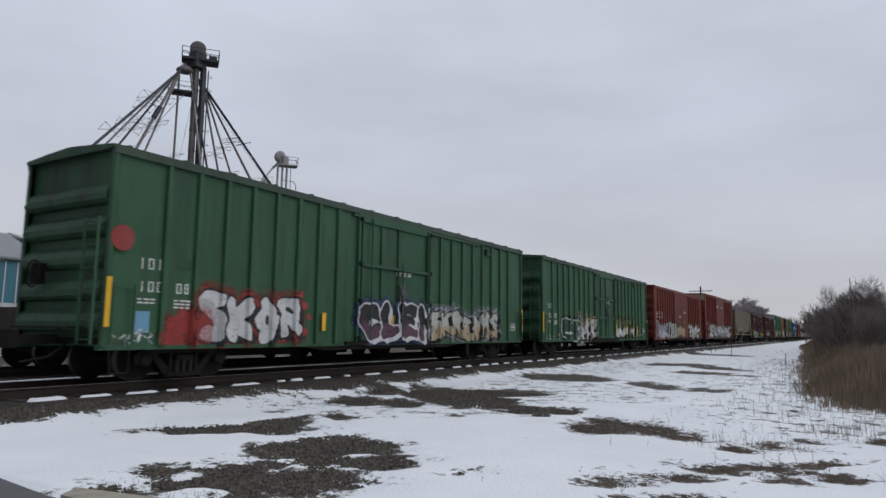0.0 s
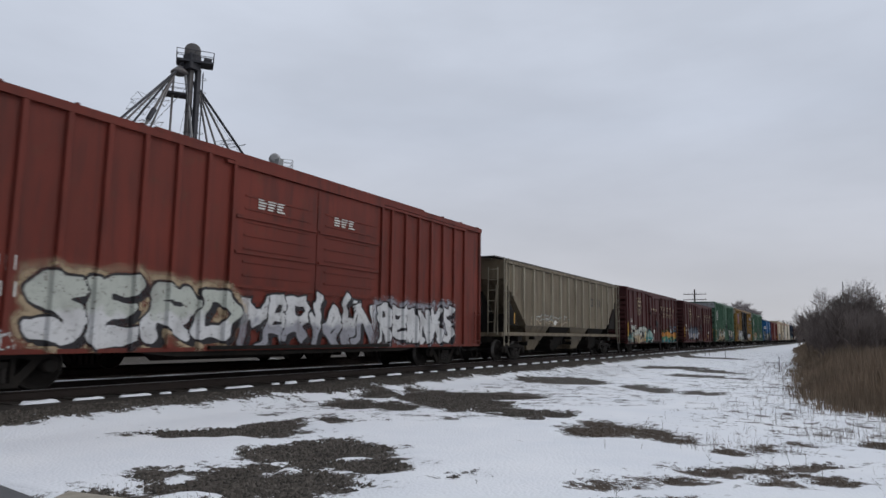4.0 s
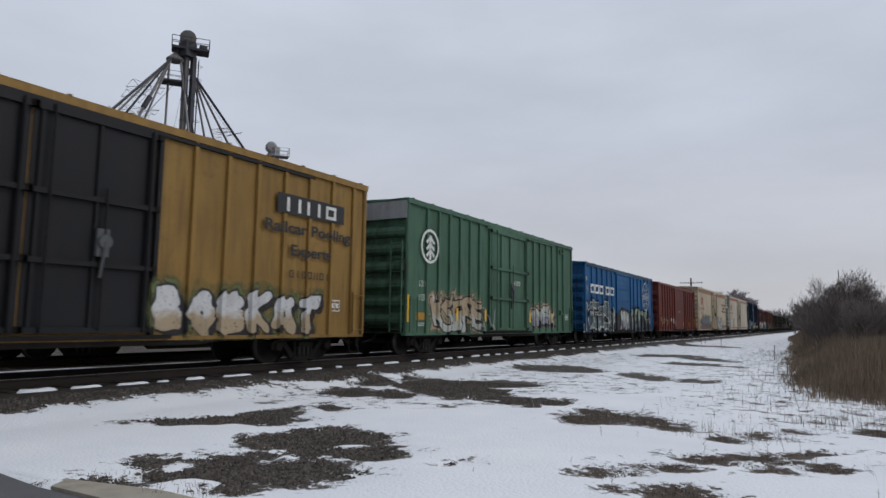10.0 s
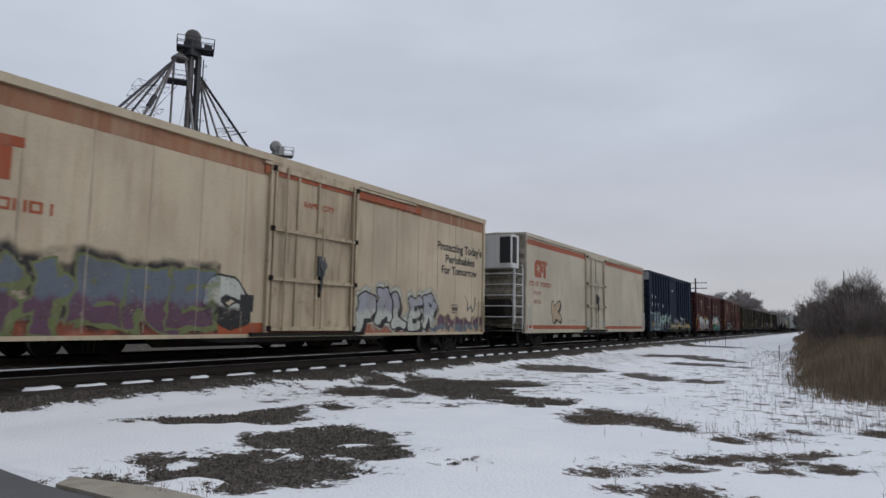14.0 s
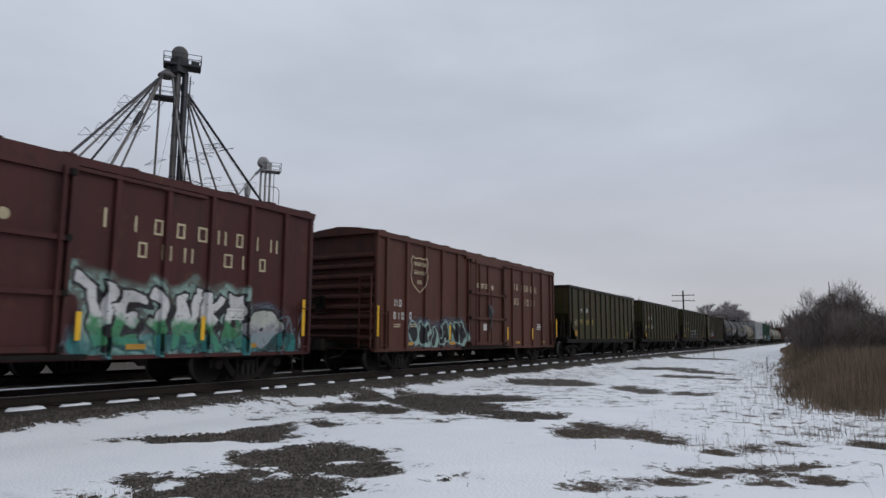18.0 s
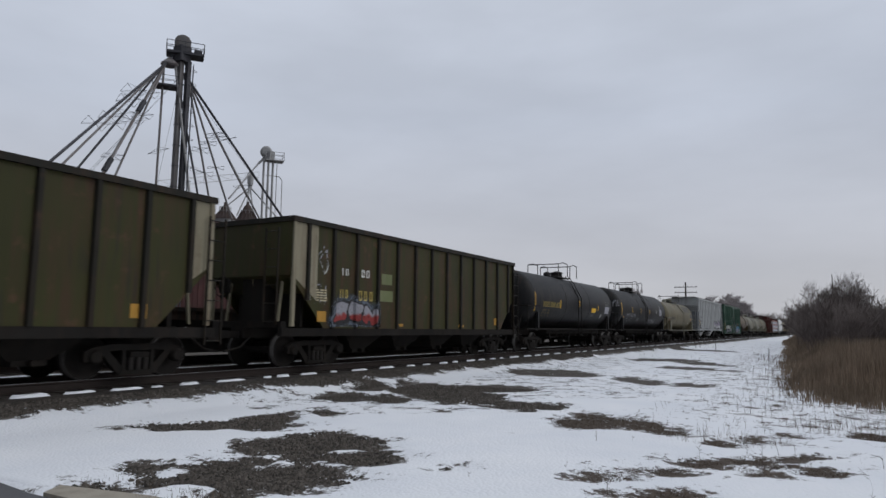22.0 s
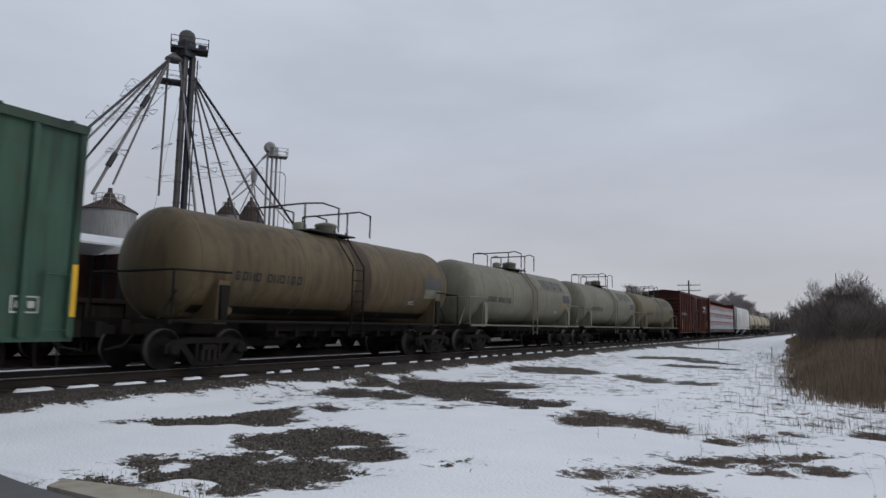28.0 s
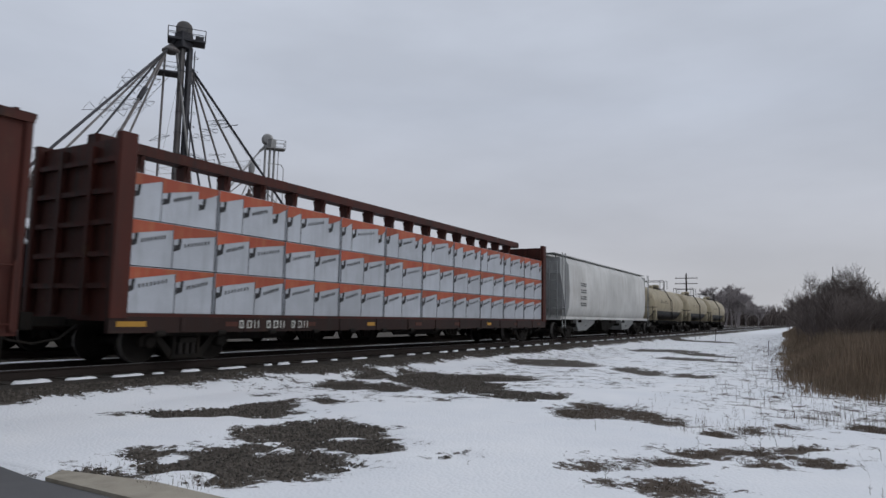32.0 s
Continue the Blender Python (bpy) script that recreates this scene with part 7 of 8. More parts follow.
BARE_TURF = ((-3.48, 10.84, 0.56, 0.72, 37), (-3.71, 11.78, 0.33, 0.60, 38), (-2.82, 11.25, 0.47, 0.85, 37), (-2.16, 10.71, 0.33, 0.5, 37), (-1.68, 7.80, 0.30, 0.24, 34), (-1.35, 8.40, 0.31, 0.34, 35), (-0.92, 8.95, 0.33, 0.30, 35),
             (-0.53, 8.77, 0.21, 0.17, 34), (-0.70, 8.22, 0.27, 0.19, 34), (-0.09, 8.62, 0.34, 0.21, 34), (-0.23, 9.44, 0.33, 0.13, 35), (-0.92, 10.37, 0.35, 0.22, 35), (-1.38, 9.94, 0.22, 0.20, 35), (-0.45, 11.24, 0.23, 0.23, 35),
             (-2.06, 7.09, 0.25, 0.25, 35), (-1.81, 6.49, 0.12, 0.16, 34), (-1.29, 6.58, 0.35, 0.27, 34), (0.6, 11.9, 0.5, 0.5, 30))
DRIFTS = ((-5.82, 5.93, 0.13, 0.18, 35), (-5.35, 5.74, 0.17, 0.20, 35), (-5.46, 5.41, 0.10, 0.10, 35), (-5.15, 6.66, 0.24, 0.12, 36), (-5.32, 4.30, 0.31, 0.20, 34), (-6.02, 4.91, 0.16, 0.19, 35))


def inside(x, y, patches):
    """Metres inside the nearest of the patches; below nought outside."""
    best = np.full(np.shape(x), -9.0)
    for px, py, a, b, turn in patches:
        c, s = math.cos(radians(turn)), math.sin(radians(turn))
        u, v = ((x - px) * c + (y - py) * s) / a, (-(x - px) * s + (y - py) * c) / b
        best = np.maximum(best, (1 - np.sqrt(u * u + v * v)) * min(a, b))
    return best


def snow_depth(x, y):
    """How far the snow lies over the ground (m, roughly): below nought it is bare."""
    wx_, wy_ = x, y
    near = 1 / (1 + 0.02 * np.abs(y))
    x = x + near * (0.22 * ripple(wx_, wy_, 2.2, 51) + 0.12 * ripple(wx_, wy_, 6.0, 52))
    y = y + (near + 0.05 * np.clip(np.abs(wy_) - 9, 0, 40)) * (0.34 * ripple(wx_, wy_, 2.4, 53) + 0.20 * ripple(wx_, wy_, 6.5, 54))
    turf = inside(x, y, BARE_TURF)
    bare = np.maximum(np.maximum(inside(x, y, BARE_NEAR), np.minimum(inside(x, y, BARE_MID), 0.30)), np.minimum(turf, 0.30))
    bare = np.maximum(bare, np.minimum(inside(x, y, ((-8.3, 12.2, 3.4, 3.0, 40), (-6.5, 17.5, 2.6, 3.6, 42), (-9.0, 28, 1.6, 9.0, 0))), 0.10) - 0.24)
    drift = inside(x, y, DRIFTS)
    bare = np.where(drift > -0.05, np.minimum(bare, -drift * 2), bare)
    off = x - TRACK_X
    edge = 2.22 + 0.22 * ripple(y, y * 0, 0.9, 3) + 0.15 * smooth(12, 30, y)
    between = np.where(x > TRACK_2 - 1.6, np.maximum(off + 2.45, -3.05 - off), np.maximum(TRACK_2 - 1.6 - x, 0) * -1.0)
    ballast = np.where(off > 0, edge - off, between + 0.12 * ripple(x, y, 1.1, 15))
    inner = 0.40 - np.abs(off)
    ballast = np.where(inner > -0.1, -inner * 1.5, ballast)
    bare = np.maximum(bare, ballast)
    # thin cover and dead grass towards the brush
    weeds = 0.34 * smooth(-3.6, 0.2, x + y * 0.045) * smooth(8, 13, y) - 0.45 + 0.10 * ripple(x, y, 1.4, 9)
    bare = np.maximum(bare, np.where(x > -6, weeds, -9))
    yard = np.where(np.abs(x + 39.5) < 2.2, -0.3, np.minimum(-21.0 - x, 0.35) + 0.3 * ripple(x, y, 0.5, 17))
    bare = np.maximum(bare, np.where(x < -20.5, yard, -9))
    far = smooth(60, 160, np.hypot(x, y)) * 0.12
    thin = (0.31 + 0.10 * smooth(-7, -1, x + 0.045 * y)) * smooth(12, 22, y) * smooth(-11.5, -9.5, x) * smooth(130, 60, y)
    thin = np.maximum(thin, 0.39 * smooth(8.5, 14, y) * smooth(-4.4, -1.4, x + 0.045 * y) * smooth(70, 45, y))
    return np.clip(-bare, -0.7, 0.55 - far - thin), np.clip(smooth(-0.3, 0.1, turf) + smooth(-3.2, -1.5, x) * smooth(4, 7, y), 0, 1)


def ground_height(x, y):
    off = np.abs(x - TRACK_X)
    bank = 0.32 * (1 - smooth(1.45, 3.1, np.where(x < TRACK_X, np.maximum(TRACK_2 - x, 0), off)))
    road = smooth(3.2, 3.9, y) + smooth(3.2, 3.9, -y)
    z = bank + (0.03 * ripple(x, y, 0.7, 1) + 0.012 * ripple(x, y, 2.5, 2)) * smooth(1.4, 4.0, np.where(x < TRACK_X, TRACK_2 - x, off)) * np.clip(road, 0, 1)
    return z


def axis(parts):
    out = [np.arange(a, b, s) for a, b, s in parts]
    return np.concatenate(out + [[parts[-1][1]]])


xs = axis(((-900, -100, 80), (-100, -40, 6), (-40, -17, 1.2), (-17, 3, 0.11), (3, 12, 0.5), (12, 60, 4), (60, 900, 70)))
ys = axis(((-700, -60, 80), (-60, -6, 3), (-6, 2.6, 0.6), (2.6, 17, 0.10), (17, 36, 0.25), (36, 90, 0.5), (90, 300, 6), (300, 1500, 100)))
gx, gy = np.meshgrid(xs, ys)
gz = ground_height(gx, gy)
depth, turf = snow_depth(gx, gy)
gz = gz + 0.035 * smooth(-0.05, 0.25, depth) * (np.hypot(gx, gy) < 200)
gz[(gy < 3.7) & (gy > -3.7)] = np.minimum(gz, 0.30 * (1 - smooth(1.9, 6.0, np.where(gx < TRACK_X, np.maximum(TRACK_2 - gx, 0), gx - TRACK_X))) - 0.03)[(gy < 3.7) & (gy > -3.7)]
nx, ny = len(xs), len(ys)
idx = np.arange(nx * ny).reshape(ny, nx)
quads = np.stack([idx[:-1, :-1], idx[:-1, 1:], idx[1:, 1:], idx[1:, :-1]], -1).reshape(-1, 4)
gm = bpy.data.meshes.new("ground")
gm.from_pydata(np.stack([gx, gy, gz], -1).reshape(-1, 3).tolist(), [], quads.tolist())
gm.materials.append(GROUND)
gm.polygons.foreach_set("use_smooth", [True] * len(gm.polygons))
# dark band along the track, strongest within 1.5 m of its centre
track_dark = smooth(2.3, 1.5, np.abs(gx - TRACK_X)) * 0.85
for key, vals in (("snow", depth), ("turf", turf), ("track_dark", track_dark)):
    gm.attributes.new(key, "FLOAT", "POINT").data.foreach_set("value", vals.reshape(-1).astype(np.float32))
tagged(new("ground", gm), "patchy snow over gravel and dead grass", "ground", kind="structure")

# the road that crosses the track beside the camera
rd = Shape()
for a, b in ((-80.0, -24.0), (-24.0, -19.8), (-15.8, -14.6), (-10.9, -6.3), (-6.3, 40.0)):
    za, zb = (0.30 * (1 - float(smooth(1.9, 6.0, max(TRACK_2 - q, q - TRACK_X, 0)))) + 0.02 for q in (a, b))
    rd.add([(a, -3.4, za), (b, -3.4, zb), (b, 3.55, zb), (a, 3.55, za), (a, -3.4, za - 0.2), (b, -3.4, zb - 0.2), (b, 3.55, zb - 0.2), (a, 3.55, za - 0.2)],
           [(0, 1, 2, 3), (0, 4, 5, 1), (3, 2, 6, 7), (1, 5, 6, 2), (0, 3, 7, 4)])
solid("road", rd, ASPHALT, "grey worn asphalt road over the track", "road", kind="structure")
solid("pavement", Shape().prism([(-6.1, 3.56), (-6.25, 3.80), (-5.2, 4.0), (-3.2, 3.95), (3.0, 3.6), (3.0, 3.56)], "z", -0.02, 0.05), CONCRETE, "tan concrete apron beside the road", "pavement", kind="structure")

# ---- the track ----
tie = Shape().slab(-1.30, 1.30, -0.115, 0.115, 0.13, 0.335, 0.02).mesh("tie", TIMBER)
bed = thing("track_bed", "dark timber ties half buried in snow and stone", "railway ties")
bed["kind"] = "structure"
rt = random.Random(2)
for i in range(300):
    part("tie", tie, None, bed, at=pose(TRACK_X + rt.uniform(-0.04, 0.04), 3.9 + i * 0.53, 0.0, 0, 0, rt.uniform(-1.2, 1.2)))
rest = Shape()
for i in range(420):
    y = 163 + i * 0.53
    rest.box(TRACK_X - 1.3, TRACK_X + 1.3, y - 0.11, y + 0.11, 0.2, 0.335)
for i in range(60):
    y = -4.0 - i * 0.53
    rest.box(TRACK_X - 1.3, TRACK_X + 1.3, y - 0.11, y + 0.11, 0.2, 0.335)
tagged(part("far_ties", rest, TIMBER, bed), kind="stuff")
for k in (-1, 1):
    x = TRACK_X + k * 0.755
    r = Shape().prism([(x - 0.07, 0.335), (x + 0.07, 0.335), (x + 0.07, 0.347), (x + 0.012, 0.365), (x + 0.012, 0.455), (x + 0.036, 0.468), (x + 0.036, 0.494), (x - 0.036, 0.494), (x - 0.036, 0.468), (x - 0.012, 0.455), (x - 0.012, 0.365), (x - 0.07, 0.347)], "y", -120, 900)
    rail = solid("rail", r, RAIL, "brown steel rail with a bright worn head", "rail", "rails of the track", "structure")
    part("rail_head", Shape().box(x - 0.028, x + 0.028, -120, 900, 0.494, 0.4985), RAIL_TOP, rail)
cross = Shape()
for a, b in ((-19.6, -18.65), (-18.45, -17.15), (-16.95, -16.0), (-14.55, -13.60), (-13.40, -12.10), (-11.90, -10.95)):
    for y in np.arange(-3.4, 3.4, 0.85):
        cross.slab(a, b, y + 0.01, y + 0.84, 0.30, 0.49, 0.02)
solid("crossing_panels", cross, TIMBER, "dark timber panels of the road crossing", "crossing", kind="structure")

# the second track, and a string of low cars standing on it
siding = thing("siding_bed", "dark timber ties of the second track in snow", "railway ties")
siding["kind"] = "structure"
for i in range(150):
    part("tie", tie, None, siding, at=pose(TRACK_2 + rt.uniform(-0.04, 0.04), -6.0 + i * 0.55, 0.0, 0, 0, rt.uniform(-1.5, 1.5)))
for k in (-1, 1):
    x = TRACK_2 + k * 0.755
    r = Shape().prism([(x - 0.07, 0.335), (x + 0.07, 0.335), (x + 0.07, 0.347), (x + 0.012, 0.365), (x + 0.012, 0.455), (x + 0.036, 0.468), (x + 0.036, 0.494), (x - 0.036, 0.494), (x - 0.036, 0.468), (x - 0.012, 0.455), (x - 0.012, 0.365), (x - 0.07, 0.347)], "y", -60, 160)
    rail = solid("rail", r, RAIL, "brown rusty rail of the second track", "rail", "rails of the second track", "structure")
    part("rail_head", Shape().box(x - 0.028, x + 0.028, -60, 160, 0.494, 0.4985), RAIL, rail)


def standing_car(s0, length, body, label):
    car = thing("gondola_car", label, "freight car", "standing cars on the second track", pose(TRACK_2, s0, RAIL_Z))
    count = len(AXLES)
    gear(car, length, s0, 1.75, 0.95)
    del AXLES[count:]
    part("floor", Shape().box(-1.36, 1.36, 0.1, length - 0.1, 0.86, 0.95), STEEL, car)
    for k in (-1, 1):
        part("side_wall", Shape().slab(min(k * 1.36, k * 1.41), max(k * 1.36, k * 1.41), 0.05, length - 0.05, 0.62, 1.42, 0.01), body, car)
        part("top_chord", Shape().slab(min(k * 1.34, k * 1.48), max(k * 1.34, k * 1.48), 0.0, length, 1.42, 1.54, 0.02), body, car)
        part("side_sill", Shape().prism([(0.4, 0.66), (2.9, 0.66), (3.5, 0.20), (length - 3.5, 0.20), (length - 2.9, 0.66), (length - 0.4, 0.66), (length - 0.4, 0.76), (0.4, 0.76)], "x", min(k * 1.28, k * 1.34), max(k * 1.28, k * 1.34)), STEEL, car)
    hat = Shape().slab(1.405, 1.475, -0.07, 0.07, 0.60, 1.42, 0.015).mesh("side_post", body)
    for y in np.linspace(0.5, length - 0.5, 11):
        part("side_post", hat, None, car, at=pose(0, y, 0))
        part("side_post", hat, None, car, at=pose(0, y, 0, 0, 0, 180))
    for y in (0.0, length - 0.06):
        part("end_wall", Shape().slab(-1.36, 1.36, y, y + 0.06, 0.8, 1.5, 0.01), body, car)
    lettering(car, 1.412, 3.0, 0.80, (4, 5), 0.22, 0.16, LETTER)
    data_block(car, 1.412, length - 3.6, 1.05, 0.6, 3, LETTER)
    return car


GONDOLA = paint("black_brown_gondola_paint", (0.030, 0.024, 0.021), RUST, 0.5)
for s0, length in ((8.55, 12.4), (21.0, 10.8), (32.0, 12.4), (44.8, 12.4), (57.6, 12.4), (70.4, 12.4)):
    standing_car(s0, length, GONDOLA, "low dark gondola car standing behind the passing train")

# crusts of snow left on the ties' ends and between the rails
rs = np.random.RandomState(11)
lumps = Shape()


def lump(s, x, y, z, a, b, c):
    ring = [(x + a * math.cos(q), y + b * math.sin(q), z) for q in (2 * math.pi * i / 10 for i in range(10))]
    mid = [(x + a * 0.72 * math.cos(q), y + b * 0.8 * math.sin(q), z + c * (0.8 + 0.2 * math.sin(3 * q))) for q in (2 * math.pi * i / 10 for i in range(10))]
    n = [(i, (i + 1) % 10, 10 + (i + 1) % 10, 10 + i) for i in range(10)]
    s.add(ring + mid, n + [tuple(range(10, 20))], True)


y = 4.2
while y < 150:
    w = rs.uniform(0.10, 0.42) * (1 + y / 110)
    lump(lumps, TRACK_X + 1.36 + rs.uniform(-0.05, 0.04), y + w, 0.315, rs.uniform(0.05, 0.085), w, rs.uniform(0.04, 0.075))
    y += 2 * w + rs.uniform(0.08, 0.65) * (1 + y / 150)
for i in range(520):
    y = 3.9 + i * 0.27
    if rs.rand() < 0.6:
        lump(lumps, TRACK_X + rs.uniform(-0.2, 0.2), y, 0.325, rs.uniform(0.12, 0.24), rs.uniform(0.12, 0.24), rs.uniform(0.02, 0.045))
solid("snow_crust", lumps, SNOW_LUMP, "thin crusts of snow on ties and ballast", "snow", kind="stuff")

# loose stones on the bare patches and the ballast's shoulder
cx = np.concatenate([rs.uniform(-9.6, -3.2, 60000), rs.uniform(TRACK_X + 1.75, TRACK_X + 2.9, 60000)])
cy = np.concatenate([rs.uniform(3.8, 16, 60000), rs.uniform(4, 34, 60000)])
d, tf = snow_depth(cx, cy)
noisy = d + 0.16 * ripple(cx, cy, 5.0, 21) + 0.10 * ripple(cx, cy, 14.0, 22)
keep = np.where((noisy < -0.02) & (tf < 0.6))[0][:30000]
base = np.array([(1, 0, -0.3), (0, 1, -0.3), (-1, 0, -0.2), (0, -1, -0.3), (0.15, 0.1, 0.8)])
sv, sf = [], []
sz = ground_height(cx, cy)
for j, i in enumerate(keep):
    r = rs.uniform(0.010, 0.030)
    a = rs.uniform(0, 6.28)
    m = base * [r * rs.uniform(0.8, 1.4), r, r * rs.uniform(0.6, 1.0)] + rs.uniform(-0.25, 0.25, (5, 3)) * r
    z = sz[i]
    c, s = math.cos(a), math.sin(a)
    sv += [(cx[i] + p[0] * c - p[1] * s, cy[i] + p[0] * s + p[1] * c, z + p[2] + r * 0.3) for p in m]
    k = 5 * j
    sf += [(k, k + 1, k + 4), (k + 1, k + 2, k + 4), (k + 2, k + 3, k + 4), (k + 3, k, k + 4)]
sm = bpy.data.meshes.new("loose_gravel")
sm.from_pydata(sv, [], sf)
sm.materials.append(STONE)
tagged(new("loose_gravel", sm), "loose grey brown crushed stone", "gravel", kind="stuff")


# ---- dead reeds, weeds and bare brush ----
def blades(name, label, xy, heights, widths, mat, lean=0.25, seed=1, branch=False):
    q = np.random.RandomState(seed)
    v, f = [], []
    xy = np.array(list(xy))
    zs = ground_height(xy[:, 0], xy[:, 1])
    for (x, y), z, h, w in zip(xy.tolist(), zs.tolist(), heights, widths):
        a, b = q.uniform(0, 6.28), q.normal(0, lean) * h
        dx, dy = math.cos(a) * w, math.sin(a) * w
        tx, ty = x + math.cos(a + 1.3) * b, y + math.sin(a + 1.3) * b
        k = len(v)
        v += [(x - dx, y - dy, z), (x + dx, y + dy, z), (x + (tx - x) * 0.4 + dx * 0.7, y + (ty - y) * 0.4 + dy * 0.7, z + h * 0.55), (x + (tx - x) * 0.4 - dx * 0.7, y + (ty - y) * 0.4 - dy * 0.7, z + h * 0.55), (tx, ty, z + h)]
        f += [(k, k + 1, k + 2, k + 3), (k + 3, k + 2, k + 4)]
        if branch:
            for _ in range(3):
                g = q.uniform(0.35, 0.8)
                e = q.uniform(0, 6.28)
                k = len(v)
                bx, by, bz = x + (tx - x) * g, y + (ty - y) * g, z + h * g
                v += [(bx, by, bz), (bx, by, bz + w * 2.5), (bx + math.cos(e) * h * 0.22, by + math.sin(e) * h * 0.22, bz + h * 0.2)]
                f.append((k, k + 1, k + 2))
    me = bpy.data.meshes.new(name)
    me.from_pydata(v, [], f)
    me.materials.append(mat)
    return tagged(new(name, me), label, "dry grass", kind="stuff")


rs = np.random.RandomState(31)
yy = 14.0 + rs.power(0.75, 190000) * 110
left = -0.25 - 0.0475 * yy + 65 / yy ** 1.5 - 0.1 - 0.5 * smooth(48, 18, yy) + 0.35 * ripple(yy, yy * 0, 0.5, 5)
xx = left + rs.power(0.8, 190000) * (3 + yy * 0.16)
front = yy - (15.8 - 0.6 * xx + 0.9 * ripple(xx, xx * 0, 1.5, 6))
inner_ = np.minimum((xx - left) / 1.5, front / 4.2) + 0.30 * ripple(xx, yy, 2.0, 12)
ok = (front > 0) & (rs.rand(len(xx)) < 0.04 + 0.96 * smooth(0.0, 1.0, inner_))
xx, yy, inner_ = xx[ok], yy[ok], inner_[ok]
hh = (0.16 + 0.94 * smooth(0.0, 1.7, inner_)) * (0.55 + 0.75 * rs.rand(len(xx)) + 0.12 * ripple(xx, yy, 0.4, 8))
blades("dry_reeds", "tall dry brown reeds standing in snow", zip(xx, yy), hh, 0.004 + 0.0003 * yy, REED, 0.17, 41)
n = 5200
wx, wy = rs.uniform(-4.5, 2.5, n), 6 + rs.power(1.1, n) * 40
ok = rs.rand(n) < smooth(-3.2, 0.8, wx + wy * 0.045) * 0.75 * (0.12 + 0.88 * smooth(10.5, 14, wy)) + 0.012
wx, wy = wx[ok], wy[ok]
blades("dry_weeds", "thin dry weed stalks poking through snow", zip(wx, wy), rs.uniform(0.05, 0.20, len(wx)) + rs.power(0.4, len(wx)) * 0.34 * smooth(-2.6, 0.6, wx + 0.045 * wy), 0.0018 + 0.00008 * wy, WEED, 0.22, 42, True)
for px, py, m, rad, h in ((-0.75, 19.8, 130, 0.40, 0.75), (0.55, 12.2, 260, 0.8, 0.32), (-1.3, 10.2, 160, 0.6, 0.22), (-6.0, 4.15, 90, 0.3, 0.08), (-5.0, 4.15, 110, 0.3, 0.11)):
    r_, a_ = rad * np.sqrt(rs.rand(m)), rs.uniform(0, 6.28, m)
    blades("grass_tuft", "dry brown grass tuft in snow", zip(px + r_ * np.cos(a_) * 1.6, py + r_ * np.sin(a_)), rs.uniform(0.4, 1.0, m) * h, np.full(m, 0.0026), WEED, 0.42, int(py * 10))

# short dead grass standing on the bare turf
gx_, gy_2 = rs.uniform(-4.4, 1.2, 90000), rs.uniform(6.0, 13.0, 90000)
on = inside(gx_ + 0.15 * ripple(gx_, gy_2, 3.0, 71), gy_2 + 0.2 * ripple(gx_, gy_2, 3.0, 72), BARE_TURF) + 0.10 * ripple(gx_, gy_2, 9.0, 73)
pick = np.where(on > 0.02)[0][:9000]
blades("dead_grass", "short matted dead brown grass on bare turf", zip(gx_[pick], gy_2[pick]), rs.uniform(0.006, 0.024, len(pick)), np.full(len(pick), 0.004), TURF_GRASS, 0.6, 77)


def bare_tree(height, seed, spread=0.55, stems=1, levels=5, thick=0.022, fork=3, least=0.007):
    """Leafless crown: trunk and limbs, then ever thinner twigs."""
    q = random.Random(seed)
    trunk, crown = Shape(), Shape()

    def grow(p, way, length, r, level, top):
        bend = Vector((q.uniform(-1, 1), q.uniform(-1, 1), q.uniform(-0.2, 0.7))) * 0.22
        e = p + (way + bend).normalized() * length
        (trunk if level < 2 else crown).rod(p, e, r, 6 if level < 2 else 3, r * 0.68)
        if level >= top:
            return
        for _ in range(fork + (1 if level > 1 else 0)):
            side = Vector((q.uniform(-1, 1), q.uniform(-1, 1), q.uniform(-0.1, 0.6)))
            start = p + (e - p) * q.uniform(0.35, 1.0)
            grow(start, (way * (1 - spread * 0.55) + side * spread).normalized(), length * q.uniform(0.58, 0.82), max(r * 0.55, least), level + 1, top)

    for i in range(stems):
        way = Vector((q.uniform(-0.35, 0.35), q.uniform(-0.35, 0.35), 1)) if stems > 1 else Vector((0, 0, 1))
        grow(Vector((q.uniform(-0.5, 0.5) * (stems > 1), q.uniform(-0.5, 0.5) * (stems > 1), -0.1)), way.normalized(), height * (0.33 if stems == 1 else 0.30), height * thick, 0, levels)
    return trunk.mesh("trunk", BARK), crown.mesh("crown", BARK)


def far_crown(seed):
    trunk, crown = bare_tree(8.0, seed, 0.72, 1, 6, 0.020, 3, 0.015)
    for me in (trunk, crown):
        me.materials[0] = HAZY_TWIG
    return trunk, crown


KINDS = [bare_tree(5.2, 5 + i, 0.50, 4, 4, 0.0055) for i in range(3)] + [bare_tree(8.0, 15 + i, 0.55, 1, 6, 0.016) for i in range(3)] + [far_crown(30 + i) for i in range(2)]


def plant(kind, x, y, size, turn, name, label, group):
    t = thing(name, label, "tree" if name == "bare_tree" else "shrub", group, pose(x, y, 0, 0, 0, turn))
    for nm, me in zip(("trunk", "crown"), KINDS[kind]):
        part(nm, me, None, t).scale = (size, size, size)


